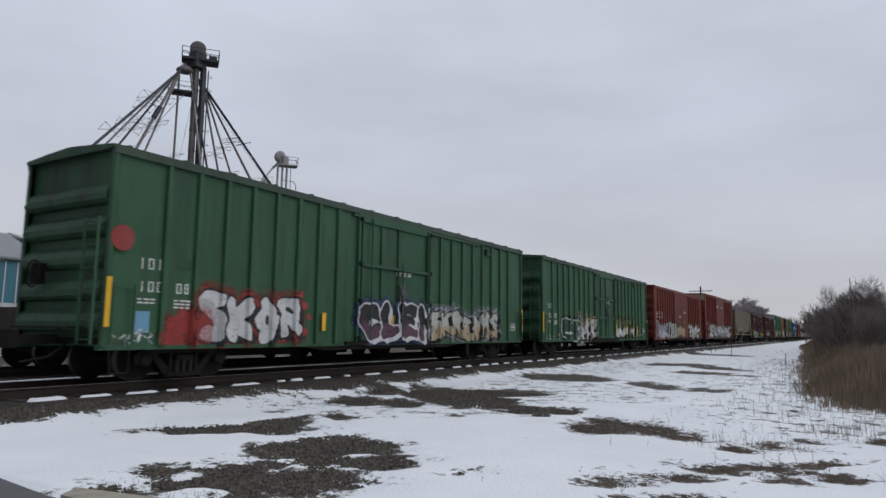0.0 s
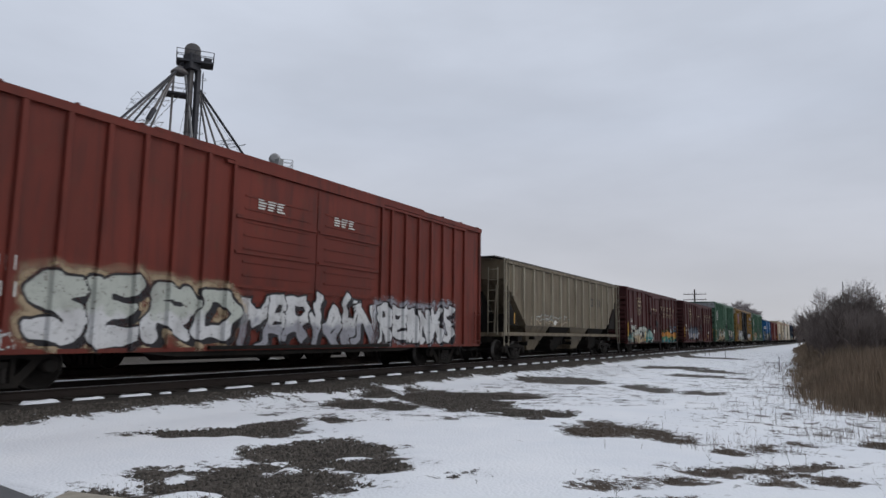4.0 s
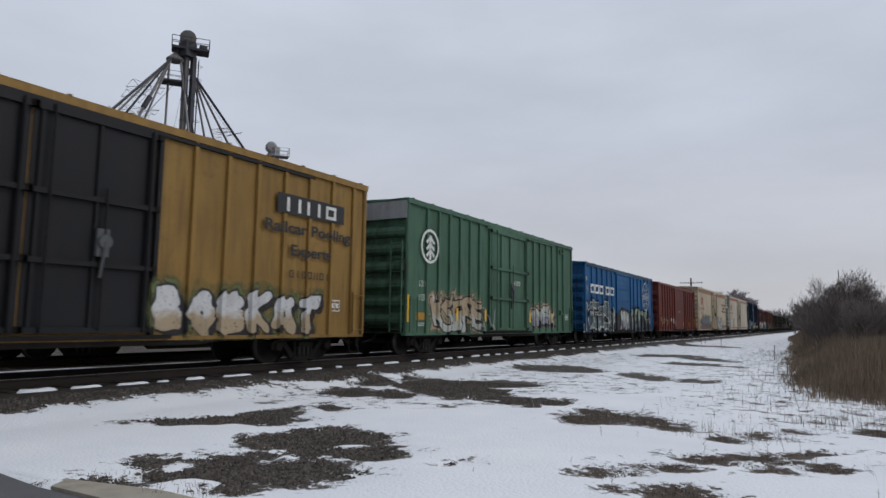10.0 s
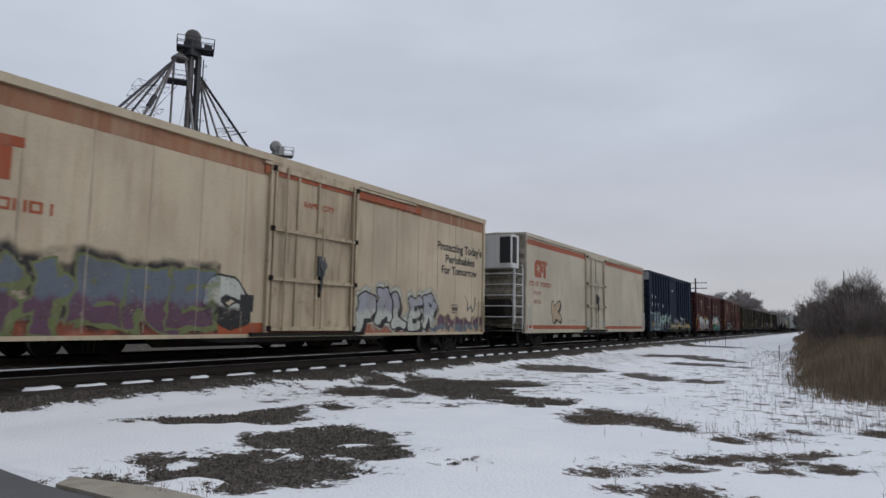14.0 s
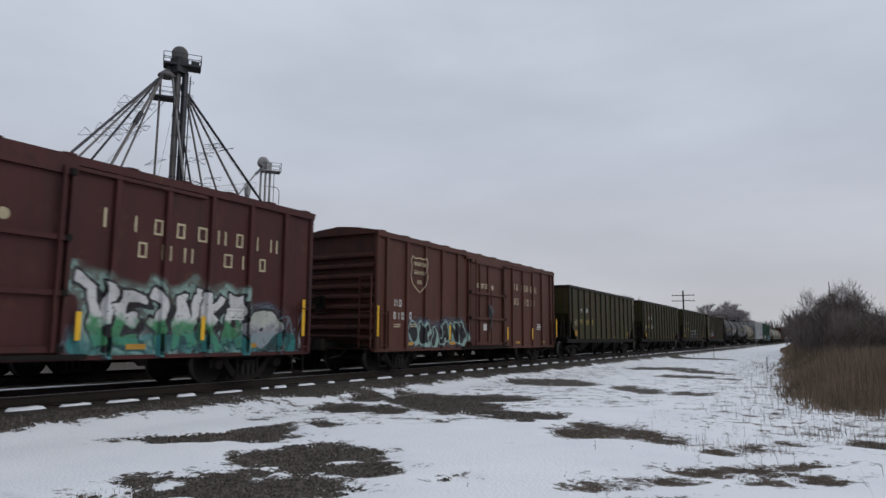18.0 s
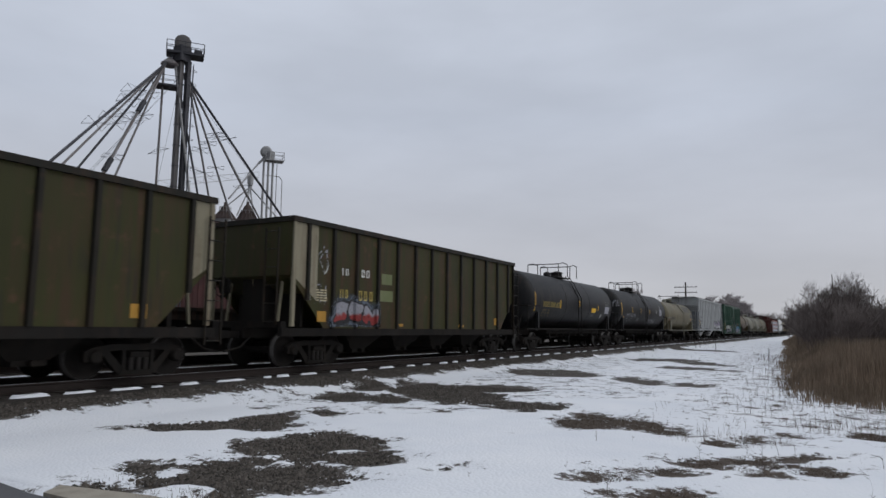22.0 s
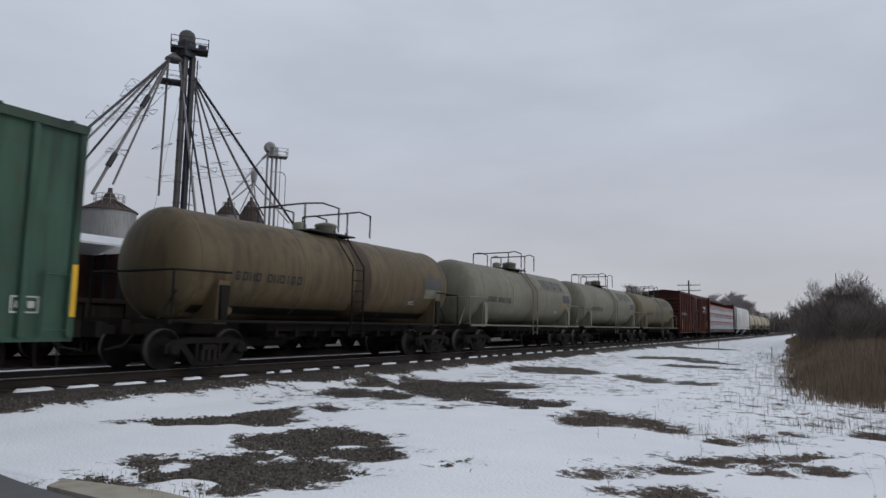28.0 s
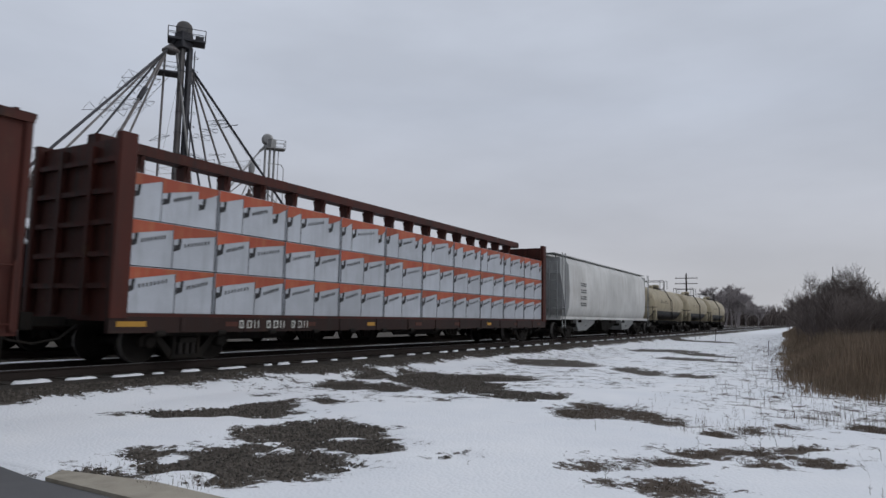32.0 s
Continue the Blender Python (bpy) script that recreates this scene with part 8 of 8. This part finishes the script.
rp = random.Random(8)
for i in range(40):
    plant(rp.randrange(3), rp.uniform(1.5, 9.5), rp.uniform(58, 100), rp.uniform(0.85, 1.2), rp.uniform(0, 360), "bare_shrub", "leafless grey brown shrub in tall reeds", "brush beside the track")
for i in range(120):
    y = rp.uniform(33, 105)
    x = -0.043 * y + 0.9 + rp.random() * (2.5 + y * 0.115)
    plant(rp.randrange(3), x, y, rp.uniform(0.66, 1.08) * (0.72 + y / 180), rp.uniform(0, 360), "bare_shrub", "leafless grey brown shrub in tall reeds", "brush beside the track")
for x, y, s in ((1.0, 74, 0.92), (2.6, 78, 0.86), (-0.4, 80, 0.78), (4.2, 76, 0.66), (0.2, 96, 0.85), (2.0, 92, 0.9), (-2.6, 112, 0.75), (1.7, 70, 0.84), (0.4, 68, 0.72), (3.4, 82, 0.8), (-1.6, 84, 0.66), (5.4, 72, 0.6), (1.4, 88, 1.0), (-0.8, 104, 0.9)):
    s *= 1.13
    plant(3 + rp.randrange(3), x + rp.uniform(-1.2, 1.2), y - 2, s * 0.9, rp.uniform(0, 360), "bare_tree", "leafless tree rising from the brush", "trees in the brush")
    plant(3 + rp.randrange(3), x, y, s, rp.uniform(0, 360), "bare_tree", "leafless tree rising from the brush", "trees in the brush")
for x, y, s in ((-20.4, 168, 1.55), (-22.6, 172, 1.4), (-18.2, 170, 1.4), (-16.6, 176, 1.2), (-21.6, 164, 1.45), (-19.0, 180, 1.55), (-24.4, 176, 1.1), (-14.6, 184, 1.1), (-19.6, 174, 1.5), (-17.2, 166, 1.25), (-30.5, 118, 1.5), (-28.8, 121, 1.25), (-33.0, 124, 1.3), (-31.5, 122, 1.4), (-24.0, 190, 0.9), (-27.5, 200, 1.0)):
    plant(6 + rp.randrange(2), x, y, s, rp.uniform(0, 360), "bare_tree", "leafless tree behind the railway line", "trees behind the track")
for i in range(70):
    y = rp.uniform(10, 150)
    plant(rp.randrange(3), rp.uniform(-72, -60) - 0.1 * y, y, rp.uniform(0.55, 0.9), rp.uniform(0, 360), "bare_shrub", "leafless dark shrub in the hedge beyond the yard", "hedge behind the train")
for i in range(26):
    plant(3 + rp.randrange(3), rp.uniform(-8.5, 3.0), rp.uniform(150, 215), rp.uniform(0.66, 1.04), rp.uniform(0, 360), "bare_tree", "leafless tree at the far end of the brush", "trees at the far end of the brush")
# the far wood: low band of bare crowns at the horizon
far_wood = Shape()
for i in range(1500):
    a = rp.uniform(-0.55, 0.95) if i < 700 else rp.uniform(-0.05, 0.30)
    dd = rp.uniform(310, 430)
    x, y = -math.sin(a) * dd, math.cos(a) * dd
    if abs(x - TRACK_X) < 4 and y < 425:
        continue
    h = rp.uniform(6.0, 10.5)
    for k in range(7):
        far_wood.rod((x + rp.uniform(-1, 1), y, 0), (x + rp.uniform(-3, 3), y + rp.uniform(-2, 2), h * rp.uniform(0.6, 1.0)), 0.30, 3, 0.06)
solid("far_wood", far_wood, BARK, "low line of bare woods on the horizon", "woods", kind="stuff")


# ---- poles and small posts ----
def utility_pole(x, y, h, arms, label, turn=0.0):
    t = thing("utility_pole", label, "utility pole", "poles along the line", pose(x, y, 0, 0, 0, turn))
    part("pole", Shape().rod((0, 0, -0.3), (0, 0, h), 0.16, 10, 0.11), POLE_WOOD, t)
    for z, w in arms:
        arm = part("crossarm", Shape().slab(-w, w, -0.05, 0.05, h - z - 0.045, h - z + 0.045, 0.01), POLE_WOOD, t)
        ins = Shape()
        for k in np.linspace(-w + 0.15, w - 0.15, 6):
            ins.lathe([(0.0, 0.03), (0.05, 0.05), (0.12, 0.05), (0.16, 0.02)], "z", (k, 0, h - z + 0.06), 6)
        part("insulator", ins, GALV, arm)
    return t


utility_pole(-18.6, 108.4, 8.9, ((0.75, 1.7), (1.6, 1.7)), "weathered pole with two crossarms behind the track")
utility_pole(-19.5, 215, 8.9, ((0.6, 1.4), (1.4, 1.4)), "distant weathered pole with two crossarms")
utility_pole(5.7, 69.8, 8.4, ((1.0, 0.5), (2.3, 0.5), (3.6, 0.5)), "tall pole with short arms behind the brush")
slim = thing("utility_pole", "slim pole standing in the brush", "utility pole", "poles along the line", pose(1.0, 98, 0))
part("pole", Shape().rod((0, 0, -0.3), (0, 0, 8.7), 0.06, 8, 0.045), POLE_WOOD, slim)
part("pole_cap", Shape().rod((0, 0, 8.7), (0, 0, 8.8), 0.07, 8, 0.03), GALV_DARK, slim)
for x, y, h in ((-7.35, 54.8, 1.0), (-2.35, 34.5, 0.65), (-9.6, 62, 0.6), (-9.3, 58, 0.5)):
    m = thing("marker_post", "thin weathered marker post in the snow", "post", "marker posts", pose(x, y, 0))
    part("stake", Shape().rod((0, 0, -0.1), (0.02, 0.01, h), 0.018, 6, 0.015), POLE_WOOD, m)
    part("post_cap", Shape().rod((0.02, 0.01, h), (0.02, 0.01, h + 0.05), 0.03, 6, 0.02), GALV_DARK, m)


# ---- grain elevator behind the train ----
def railing(s, pts, h, r=0.035):
    for p in pts:
        s.rod(p, (p[0], p[1], p[2] + h), r, 4)
    for k in (0.5, 1.0):
        s.pipe([(p[0], p[1], p[2] + h * k) for p in pts], r, 4)


leg = thing("grain_elevator_leg", "tall dark steel bucket elevator with fanned spouts", "grain elevator", at=pose(-63.2, 49.0, 0))
U = Vector((0.612, 0.791, 0))  # along the leg's broad side
for k in (-0.08, 0.72):
    c = U * k
    part("leg_casing", Shape().slab(c.x - 0.27, c.x + 0.27, c.y - 0.27, c.y + 0.27, 0, 31.8, 0.04), CASING if k < 0.1 else GALV_DARK, leg)
fl = Shape()
for z in np.arange(2.5, 31, 2.4):
    for k in (-0.08, 0.72):
        c = U * k
        fl.box(c.x - 0.31, c.x + 0.31, c.y - 0.31, c.y + 0.31, z, z + 0.08)
part("casing_flange", fl, GALV_DARK, leg)
la = Shape()
for k in (0.95, 1.35):
    la.rod(U * 1.1 + Vector((k, -k * 0.6, 0)), U * 1.1 + Vector((k, -k * 0.6, 31)), 0.035, 4)
for z in np.arange(1, 31, 0.45):
    la.rod(U * 1.1 + Vector((0.95, -0.57, z)), U * 1.1 + Vector((1.35, -0.81, z)), 0.025, 4)
for z in np.arange(3, 31, 1.6):
    la.hoop((U.x * 1.1 + 1.25, U.y * 1.1 - 0.75, z), 0.40, 0.025, "z", 8)
part("caged_ladder", la, GALV_DARK, leg)
head = Shape().lathe([(-0.6, 0.4), (-0.58, 0.78), (-0.5, 0.90), (0.5, 0.90), (0.58, 0.78), (0.6, 0.4)], "x", (0, 0, 0), 20)
hd = part("leg_head", head, CASING, leg, "round dull grey head casing")
hd.matrix_basis = pose(0, 0, 33.85, 0, 0, math.degrees(math.atan2(U.y, U.x)) + 90)
part("head_hood", Shape().slab(-0.75, 0.75, -0.75, 0.75, 31.6, 33.4, 0.1), GALV_DARK, leg)
motor = U * 1.25
part("drive_motor", Shape().rod(motor + Vector((0, 0, 33.0)), motor + U * 0.9 + Vector((0, 0, 32.95)), 0.42, 12), GALV_DARK, leg)
V = Vector((U.y, -U.x, 0))
deckp = [U * a + V * b + Vector((0, 0, 32.6)) for a, b in ((-1.7, -0.95), (2.35, -0.95), (2.35, 0.95), (-1.7, 0.95))]
part("head_platform", Shape().add(deckp + [p - Vector((0, 0, 0.25)) for p in deckp], [(0, 1, 2, 3), (7, 6, 5, 4), (0, 4, 5, 1), (1, 5, 6, 2), (2, 6, 7, 3), (3, 7, 4, 0)]), GALV_DARK, leg)
rl = Shape()
ring = []
for p, q_ in zip(deckp, deckp[1:] + deckp[:1]):
    ring += [p, p.lerp(q_, 0.5)]
railing(rl, [tuple(p) for p in ring + ring[:1]], 1.15, 0.045)
part("platform_railing", rl, GALV_DARK, leg)
HUB, HUB_2 = Vector((-0.78, -1.0, 31.3)), Vector((0.08, 0.75, 30.0))
part("distributor", Shape().lathe([(0.75, 0.14), (0.45, 0.40), (-0.05, 0.95), (-0.25, 1.0), (-0.40, 0.7)], "z", tuple(HUB), 16), SPOUT, leg, "cone shaped distributor head")
part("distributor_drop", Shape().rod(HUB + Vector((0, 0, 0.7)), HUB + Vector((0.5, 0.6, 1.7)), 0.25, 8), GALV_DARK, leg)
part("transfer_spout", Shape().rod(HUB + Vector((0.2, 0.2, -0.1)), HUB_2, 0.2, 8).lathe([(0.2, 0.25), (-0.1, 0.4), (-0.3, 0.3)], "z", tuple(HUB_2), 12), GALV_DARK, leg)
low = [HUB + U * a + V * b + Vector((0, 0, -2.75)) for a, b in ((-1.7, -0.9), (0.9, -0.9), (0.9, 0.9), (-1.7, 0.9))]
part("lower_platform", Shape().add(low + [p - Vector((0, 0, 0.2)) for p in low], [(0, 1, 2, 3), (7, 6, 5, 4), (0, 4, 5, 1), (1, 5, 6, 2), (2, 6, 7, 3), (3, 7, 4, 0)]), GALV_DARK, leg)
rl2 = Shape()
railing(rl2, [tuple(p) for p in low + low[:1]], 1.0, 0.03)
part("platform_railing", rl2, GALV_DARK, leg)
# foot of each spout, its radius, its dark or pale steel, and where the wire stays sit along it
SPOUTS = ((-55.08, 28.44, 12.31, 0.135, GALV_DARK, (0.30, 0.58, 0.90)), (-58.15, 31.29, 12.86, 0.115, SPOUT, (0.36, 0.50)), (-60.87, 34.53, 13.3, 0.12, GALV_DARK, (0.44, 0.52)),
          (-61.29, 37.84, 13.44, 0.16, SPOUT, (0.26, 0.47, 0.72)), (-62.01, 40.39, 14.94, 0.115, SPOUT, (0.45,)), (-64.38, 47.46, 15.21, 0.125, SPOUT, (0.64,)), (-61.53, 50.36, 13.0, 0.15, GALV, ()),
          (-61.04, 51.36, 13.0, 0.12, GALV_DARK, (0.66,)), (-63.39, 55.12, 13.0, 0.12, SPOUT, (0.46, 0.62)), (-63.24, 58.37, 13.0, 0.12, SPOUT, (0.40, 0.56)), (-67.28, 63.86, 18.71, 0.12, SPOUT, (0.45,)),
          (-68.4, 67.44, 16.21, 0.12, SPOUT, (0.34, 0.72)), (-62.68, 67.39, 14.64, 0.15, GALV_DARK, (0.36,)))
for i, (x, y, z, r, mat, stays) in enumerate(SPOUTS):
    e = Vector((x + 63.2, y - 49.0, z))
    top = HUB if i < 8 else HUB_2
    way = (e - top).normalized()
    p0 = top + Vector((way.x, way.y, 0)).normalized() * (0.6 if i < 8 else 0.2) + Vector((0, 0, -0.15))
    sp_ = part("spout", Shape().rod(p0, e, r, 8), mat, leg, "sloping steel grain spout")
    if i == 3:
        for k in (0.36, 0.78):
            c = p0.lerp(e, k)
            part("spout_box", Shape().rod(c - way * 0.85, c + way * 0.85, 0.30, 6), GALV_DARK, sp_)
    across = way.cross(Vector((0, 0, 1))).normalized()
    over = across.cross(way).normalized()
    for n, k in enumerate(stays):
        c = p0.lerp(e, k)
        tr = Shape()
        tips = [c + across * 1.45, c + over * 1.05 + way * 0.6, c - across * 1.45, c - over * 1.05 - way * 0.4]
        for q_ in tips:
            tr.rod(c, q_, 0.03, 3)
        for a, b in ((0, 1), (1, 2), (2, 3), (3, 0)) if n % 2 == 0 else ((0, 1), (2, 3)):
            tr.rod(tips[a], tips[b], 0.018, 3)
        part("spout_truss", tr, GALV_DARK, sp_, "thin wire stays bracing the spout")
gy_ = Shape()
for dx, dy in ((-14, 6), (10, 14), (4, -18), (-6, -14)):
    gy_.rod((0, 0, 30), (dx, dy, 8), 0.018, 3)
part("guy_wire", gy_, GALV_DARK, leg)

leg2 = thing("grain_elevator_leg", "pale galvanised bucket elevator beside the bins", "grain elevator", at=pose(-74.0, 74.3, 0))
for k in (-0.75, -0.05, 0.62, 1.25):
    part("leg_casing", Shape().rod(U * k, U * k + Vector((0, 0, 27.2)), 0.17 if k < 1 else 0.06, 8), GALV, leg2)
h2 = part("leg_head", Shape().lathe([(-0.5, 0.55), (-0.40, 0.86), (0.40, 0.86), (0.5, 0.55)], "x", (0, 0, 0), 16), GALV, leg2, "round galvanised head casing")
h2.matrix_basis = pose(-0.35, -0.35, 28.3, 0, 0, math.degrees(math.atan2(U.y, U.x)) + 90)
part("head_hood", Shape().prism([(-0.75, 27.0), (0.75, 27.0), (0.85, 28.3), (-0.85, 28.3)], "y", -0.6, 0.4), GALV, leg2)
dk = [U * a + V * b + Vector((0, 0, 27.0)) for a, b in ((-0.6, -0.9), (2.2, -0.9), (2.2, 0.9), (-0.6, 0.9))]
r3 = Shape()
railing(r3, [tuple(p) for p in dk + dk[:1]], 1.2, 0.04)
part("platform_railing", r3, GALV, leg2)
part("head_platform", Shape().add(dk + [p - Vector((0, 0, 0.15)) for p in dk], [(0, 1, 2, 3), (7, 6, 5, 4), (0, 4, 5, 1), (1, 5, 6, 2), (2, 6, 7, 3), (3, 7, 4, 0)]), GALV, leg2)
part("distributor", Shape().lathe([(1.0, 0.2), (0.3, 0.55), (-0.9, 0.45), (-2.2, 0.15)], "z", (-1.2, -2.5, 23.9), 12), GALV, leg2)
sp2 = Shape()
for dx, dy, z in ((-0.5, -5.5, 17.5), (1.5, -4.0, 17), (4.0, -8, 17.8), (-2.5, -7.5, 17.5), (5, -1, 16)):
    sp2.rod((-1.2, -2.5, 22.4), (dx, dy, z), 0.10, 6)
sp2.rod((-1.1, -1.1, 26.4), (4.5, -11.7, 18.5), 0.13, 6).rod((-1.1, -1.1, 26.4), (-0.3, -0.3, 27.6), 0.2, 6)
part("spout", sp2, GALV, leg2)
part("vent_pipe", Shape().pipe([(-0.2, -0.3, 24.6), (1.2, 1.2, 24.5), (1.5, 1.45, 23.9), (1.55, 1.5, 12.0)], 0.06, 6), GALV, leg2)
bridge = Shape()
for k in (0.0, 0.9):
    bridge.rod((-0.5, -1.5, 24.0 + k), (-6, -15, 20.5 + k), 0.04, 4)
for k in range(8):
    p = Vector((-0.5, -1.5, 24.0)).lerp(Vector((-6, -15, 20.5)), k / 7)
    bridge.rod(p, p + Vector((0, 0, 0.9)), 0.03, 3)
    bridge.rod(p, p + Vector((-0.8, -1.9, 0.45)), 0.025, 3)
part("catwalk_truss", bridge, GALV, leg2)


def grain_bin(x, y, radius, eave, apex, wall, roof, label):
    b = thing("grain_bin", label, "grain bin", "grain bins", pose(x, y, 0))
    prof = []
    for i in range(int(eave / 0.5)):
        prof += [(i * 0.5, radius), (i * 0.5 + 0.25, radius + 0.035)]
    part("bin_wall", Shape().lathe(prof + [(eave, radius)], "z", (0, 0, 0), 40), wall, b, "corrugated steel wall")
    part("bin_roof", Shape().lathe([(eave - 0.05, radius + 0.18), (eave + 0.02, radius + 0.18), (apex - 0.5, 0.75), (apex, 0.6)], "z", (0, 0, 0), 40), roof, b, "conical sheet roof")
    part("roof_cap", Shape().lathe([(apex - 0.1, 0.5), (apex + 0.25, 0.5), (apex + 0.4, 0.25), (apex + 0.9, 0.2)], "z", (0, 0, 0), 14), roof, b)
    rb = Shape()
    for i in range(20):
        a = 2 * math.pi * i / 20
        rb.rod((math.cos(a) * (radius + 0.15), math.sin(a) * (radius + 0.15), eave + 0.03), (math.cos(a) * 0.8, math.sin(a) * 0.8, apex - 0.42), 0.05, 4)
    part("roof_rib", rb, roof, b)
    rr = Shape()
    railing(rr, [(math.cos(a) * radius * 0.55, math.sin(a) * radius * 0.55, eave + (apex - eave) * 0.45) for a in (math.pi * 2 * i / 12 for i in range(13))], 1.0, 0.03)
    part("roof_railing", rr, GALV, b)
    return b


grain_bin(-62.1, 40.2, 2.55, 12.1, 13.6, GALV, BIN_ROOF, "galvanised grain bin with dark conical roof")
grain_bin(-52.8, 28.5, 1.85, 10.6, 11.9, GALV, BIN_ROOF, "galvanised grain bin with conical roof")
grain_bin(-68.6, 61.3, 1.4, 15.4, 16.8, GALV, BIN_ROOF, "narrow galvanised bin under the spouts")
grain_bin(-69.6, 66.2, 1.7, 15.2, 17.8, GALV, BIN_ROOF, "galvanised bin with steep cone roof")


def shed(name, label, cx, cy, w, d, eave, ridge, wall, roof, turn, band=None, posts=False):
    b = thing(name, label, "building", "elevator buildings", pose(cx, cy, 0, 0, 0, turn))
    if posts:
        pm = Shape().slab(-0.12, 0.12, -0.12, 0.12, 0, eave, 0.02).mesh("post", GALV_DARK)
        for x in np.linspace(-w / 2 + 0.2, w / 2 - 0.2, 5):
            for y in (-d / 2 + 0.2, d / 2 - 0.2):
                part("post", pm, None, b, at=pose(x, y, 0))
        # dark walls added so that the open shed's inside looks shaded
        part("back_wall", Shape().box(-w / 2, -w / 2 + 0.1, -d / 2, d / 2, 0, eave), BARN_RED, b)
        part("end_wall", Shape().box(-w / 2 + 0.1, w / 2 - 0.4, d / 2 - 0.1, d / 2, 0, eave), BARN_RED, b)
    else:
        for k, (x0, x1, y0, y1) in enumerate(((-w / 2, w / 2, -d / 2, -d / 2 + 0.15), (-w / 2, w / 2, d / 2 - 0.15, d / 2), (-w / 2, -w / 2 + 0.15, -d / 2 + 0.15, d / 2 - 0.15), (w / 2 - 0.15, w / 2, -d / 2 + 0.15, d / 2 - 0.15))):
            part("wall", Shape().box(x0, x1, y0, y1, 0, eave), wall, b)
            if band:
                g = 0.02
                part("wall_band", Shape().box(x0 - g, x1 + g, y0 - g, y1 + g, band[1], eave - 0.05), band[0], b)
        ribs_ = Shape()
        for y in np.arange(-d / 2 + 0.4, d / 2, 0.6):
            ribs_.box(w / 2 + 0.02, w / 2 + 0.05, y - 0.03, y + 0.03, 0.1, eave - 0.1)
        part("sheet_ribs", ribs_, wall, b)
    r = Shape().prism([(-w / 2 - 0.3, eave), (0, ridge), (w / 2 + 0.3, eave), (w / 2 + 0.3, eave + 0.12), (0, ridge + 0.14), (-w / 2 - 0.3, eave + 0.12)], "y", -d / 2 - 0.3, d / 2 + 0.3)
    part("roof", r, roof, b)
    return b


shed("sheet_building", "sheet metal building, teal above white, grey roof", -40.5, 15.4, 8.0, 7.4, 4.9, 6.6, WHITE_WALL, GREY_ROOF, 0, (TEAL_WALL, 2.7))
shed("open_shed", "open loading shed with pale roof on posts", -41.5, 24.2, 7.0, 8.0, 5.9, 6.8, WHITE_WALL, WHITE_WALL, 0, None, True)
shed("elevator_house", "dull red sided elevator house under the spouts", -66.0, 57.0, 8.0, 12.0, 12.2, 14.2, BARN_RED, BARN_RED, -15)
shed("elevator_house", "low dark red house beside the far bins", -67.0, 70.0, 6.0, 8.0, 13.6, 14.6, BARN_RED, BIN_ROOF, -15)
shed("storage_building", "long dark red storage building behind the bins", -78.0, 34.0, 14.0, 26.0, 6.0, 8.5, BARN_RED, GREY_ROOF, 0)


# ---- the train runs ----
def motions():
    times = list(range(0, 33, 2))
    for row in MOVING:
        ob, s0 = row[0], row[1]
        z = RAIL_Z + (row[2] if len(row) > 2 else 0.0)
        walk(ob, [(t, pose(TRACK_X, s0 - run(t), z)) for t in times])
    clock = [(k / FPS, run(k / FPS)) for k in range(0, 32 * FPS + 1)]
    for wheel, s, k in AXLES:
        near = [(t, g) for t, g in clock if -3 < s - g < 42]
        if not near:
            continue
        rows = [(t, pose(0, k, WHEEL_R, math.degrees(g / WHEEL_R), 0, 0)) for t, g in near]
        if near[0][0] > 0.5 / FPS:
            rows.insert(0, (0.0, rows[0][1]))
        if near[-1][0] < 32 - 0.5 / FPS:
            rows.append((32.0, rows[-1][1]))
        walk(wheel, rows)


motions()
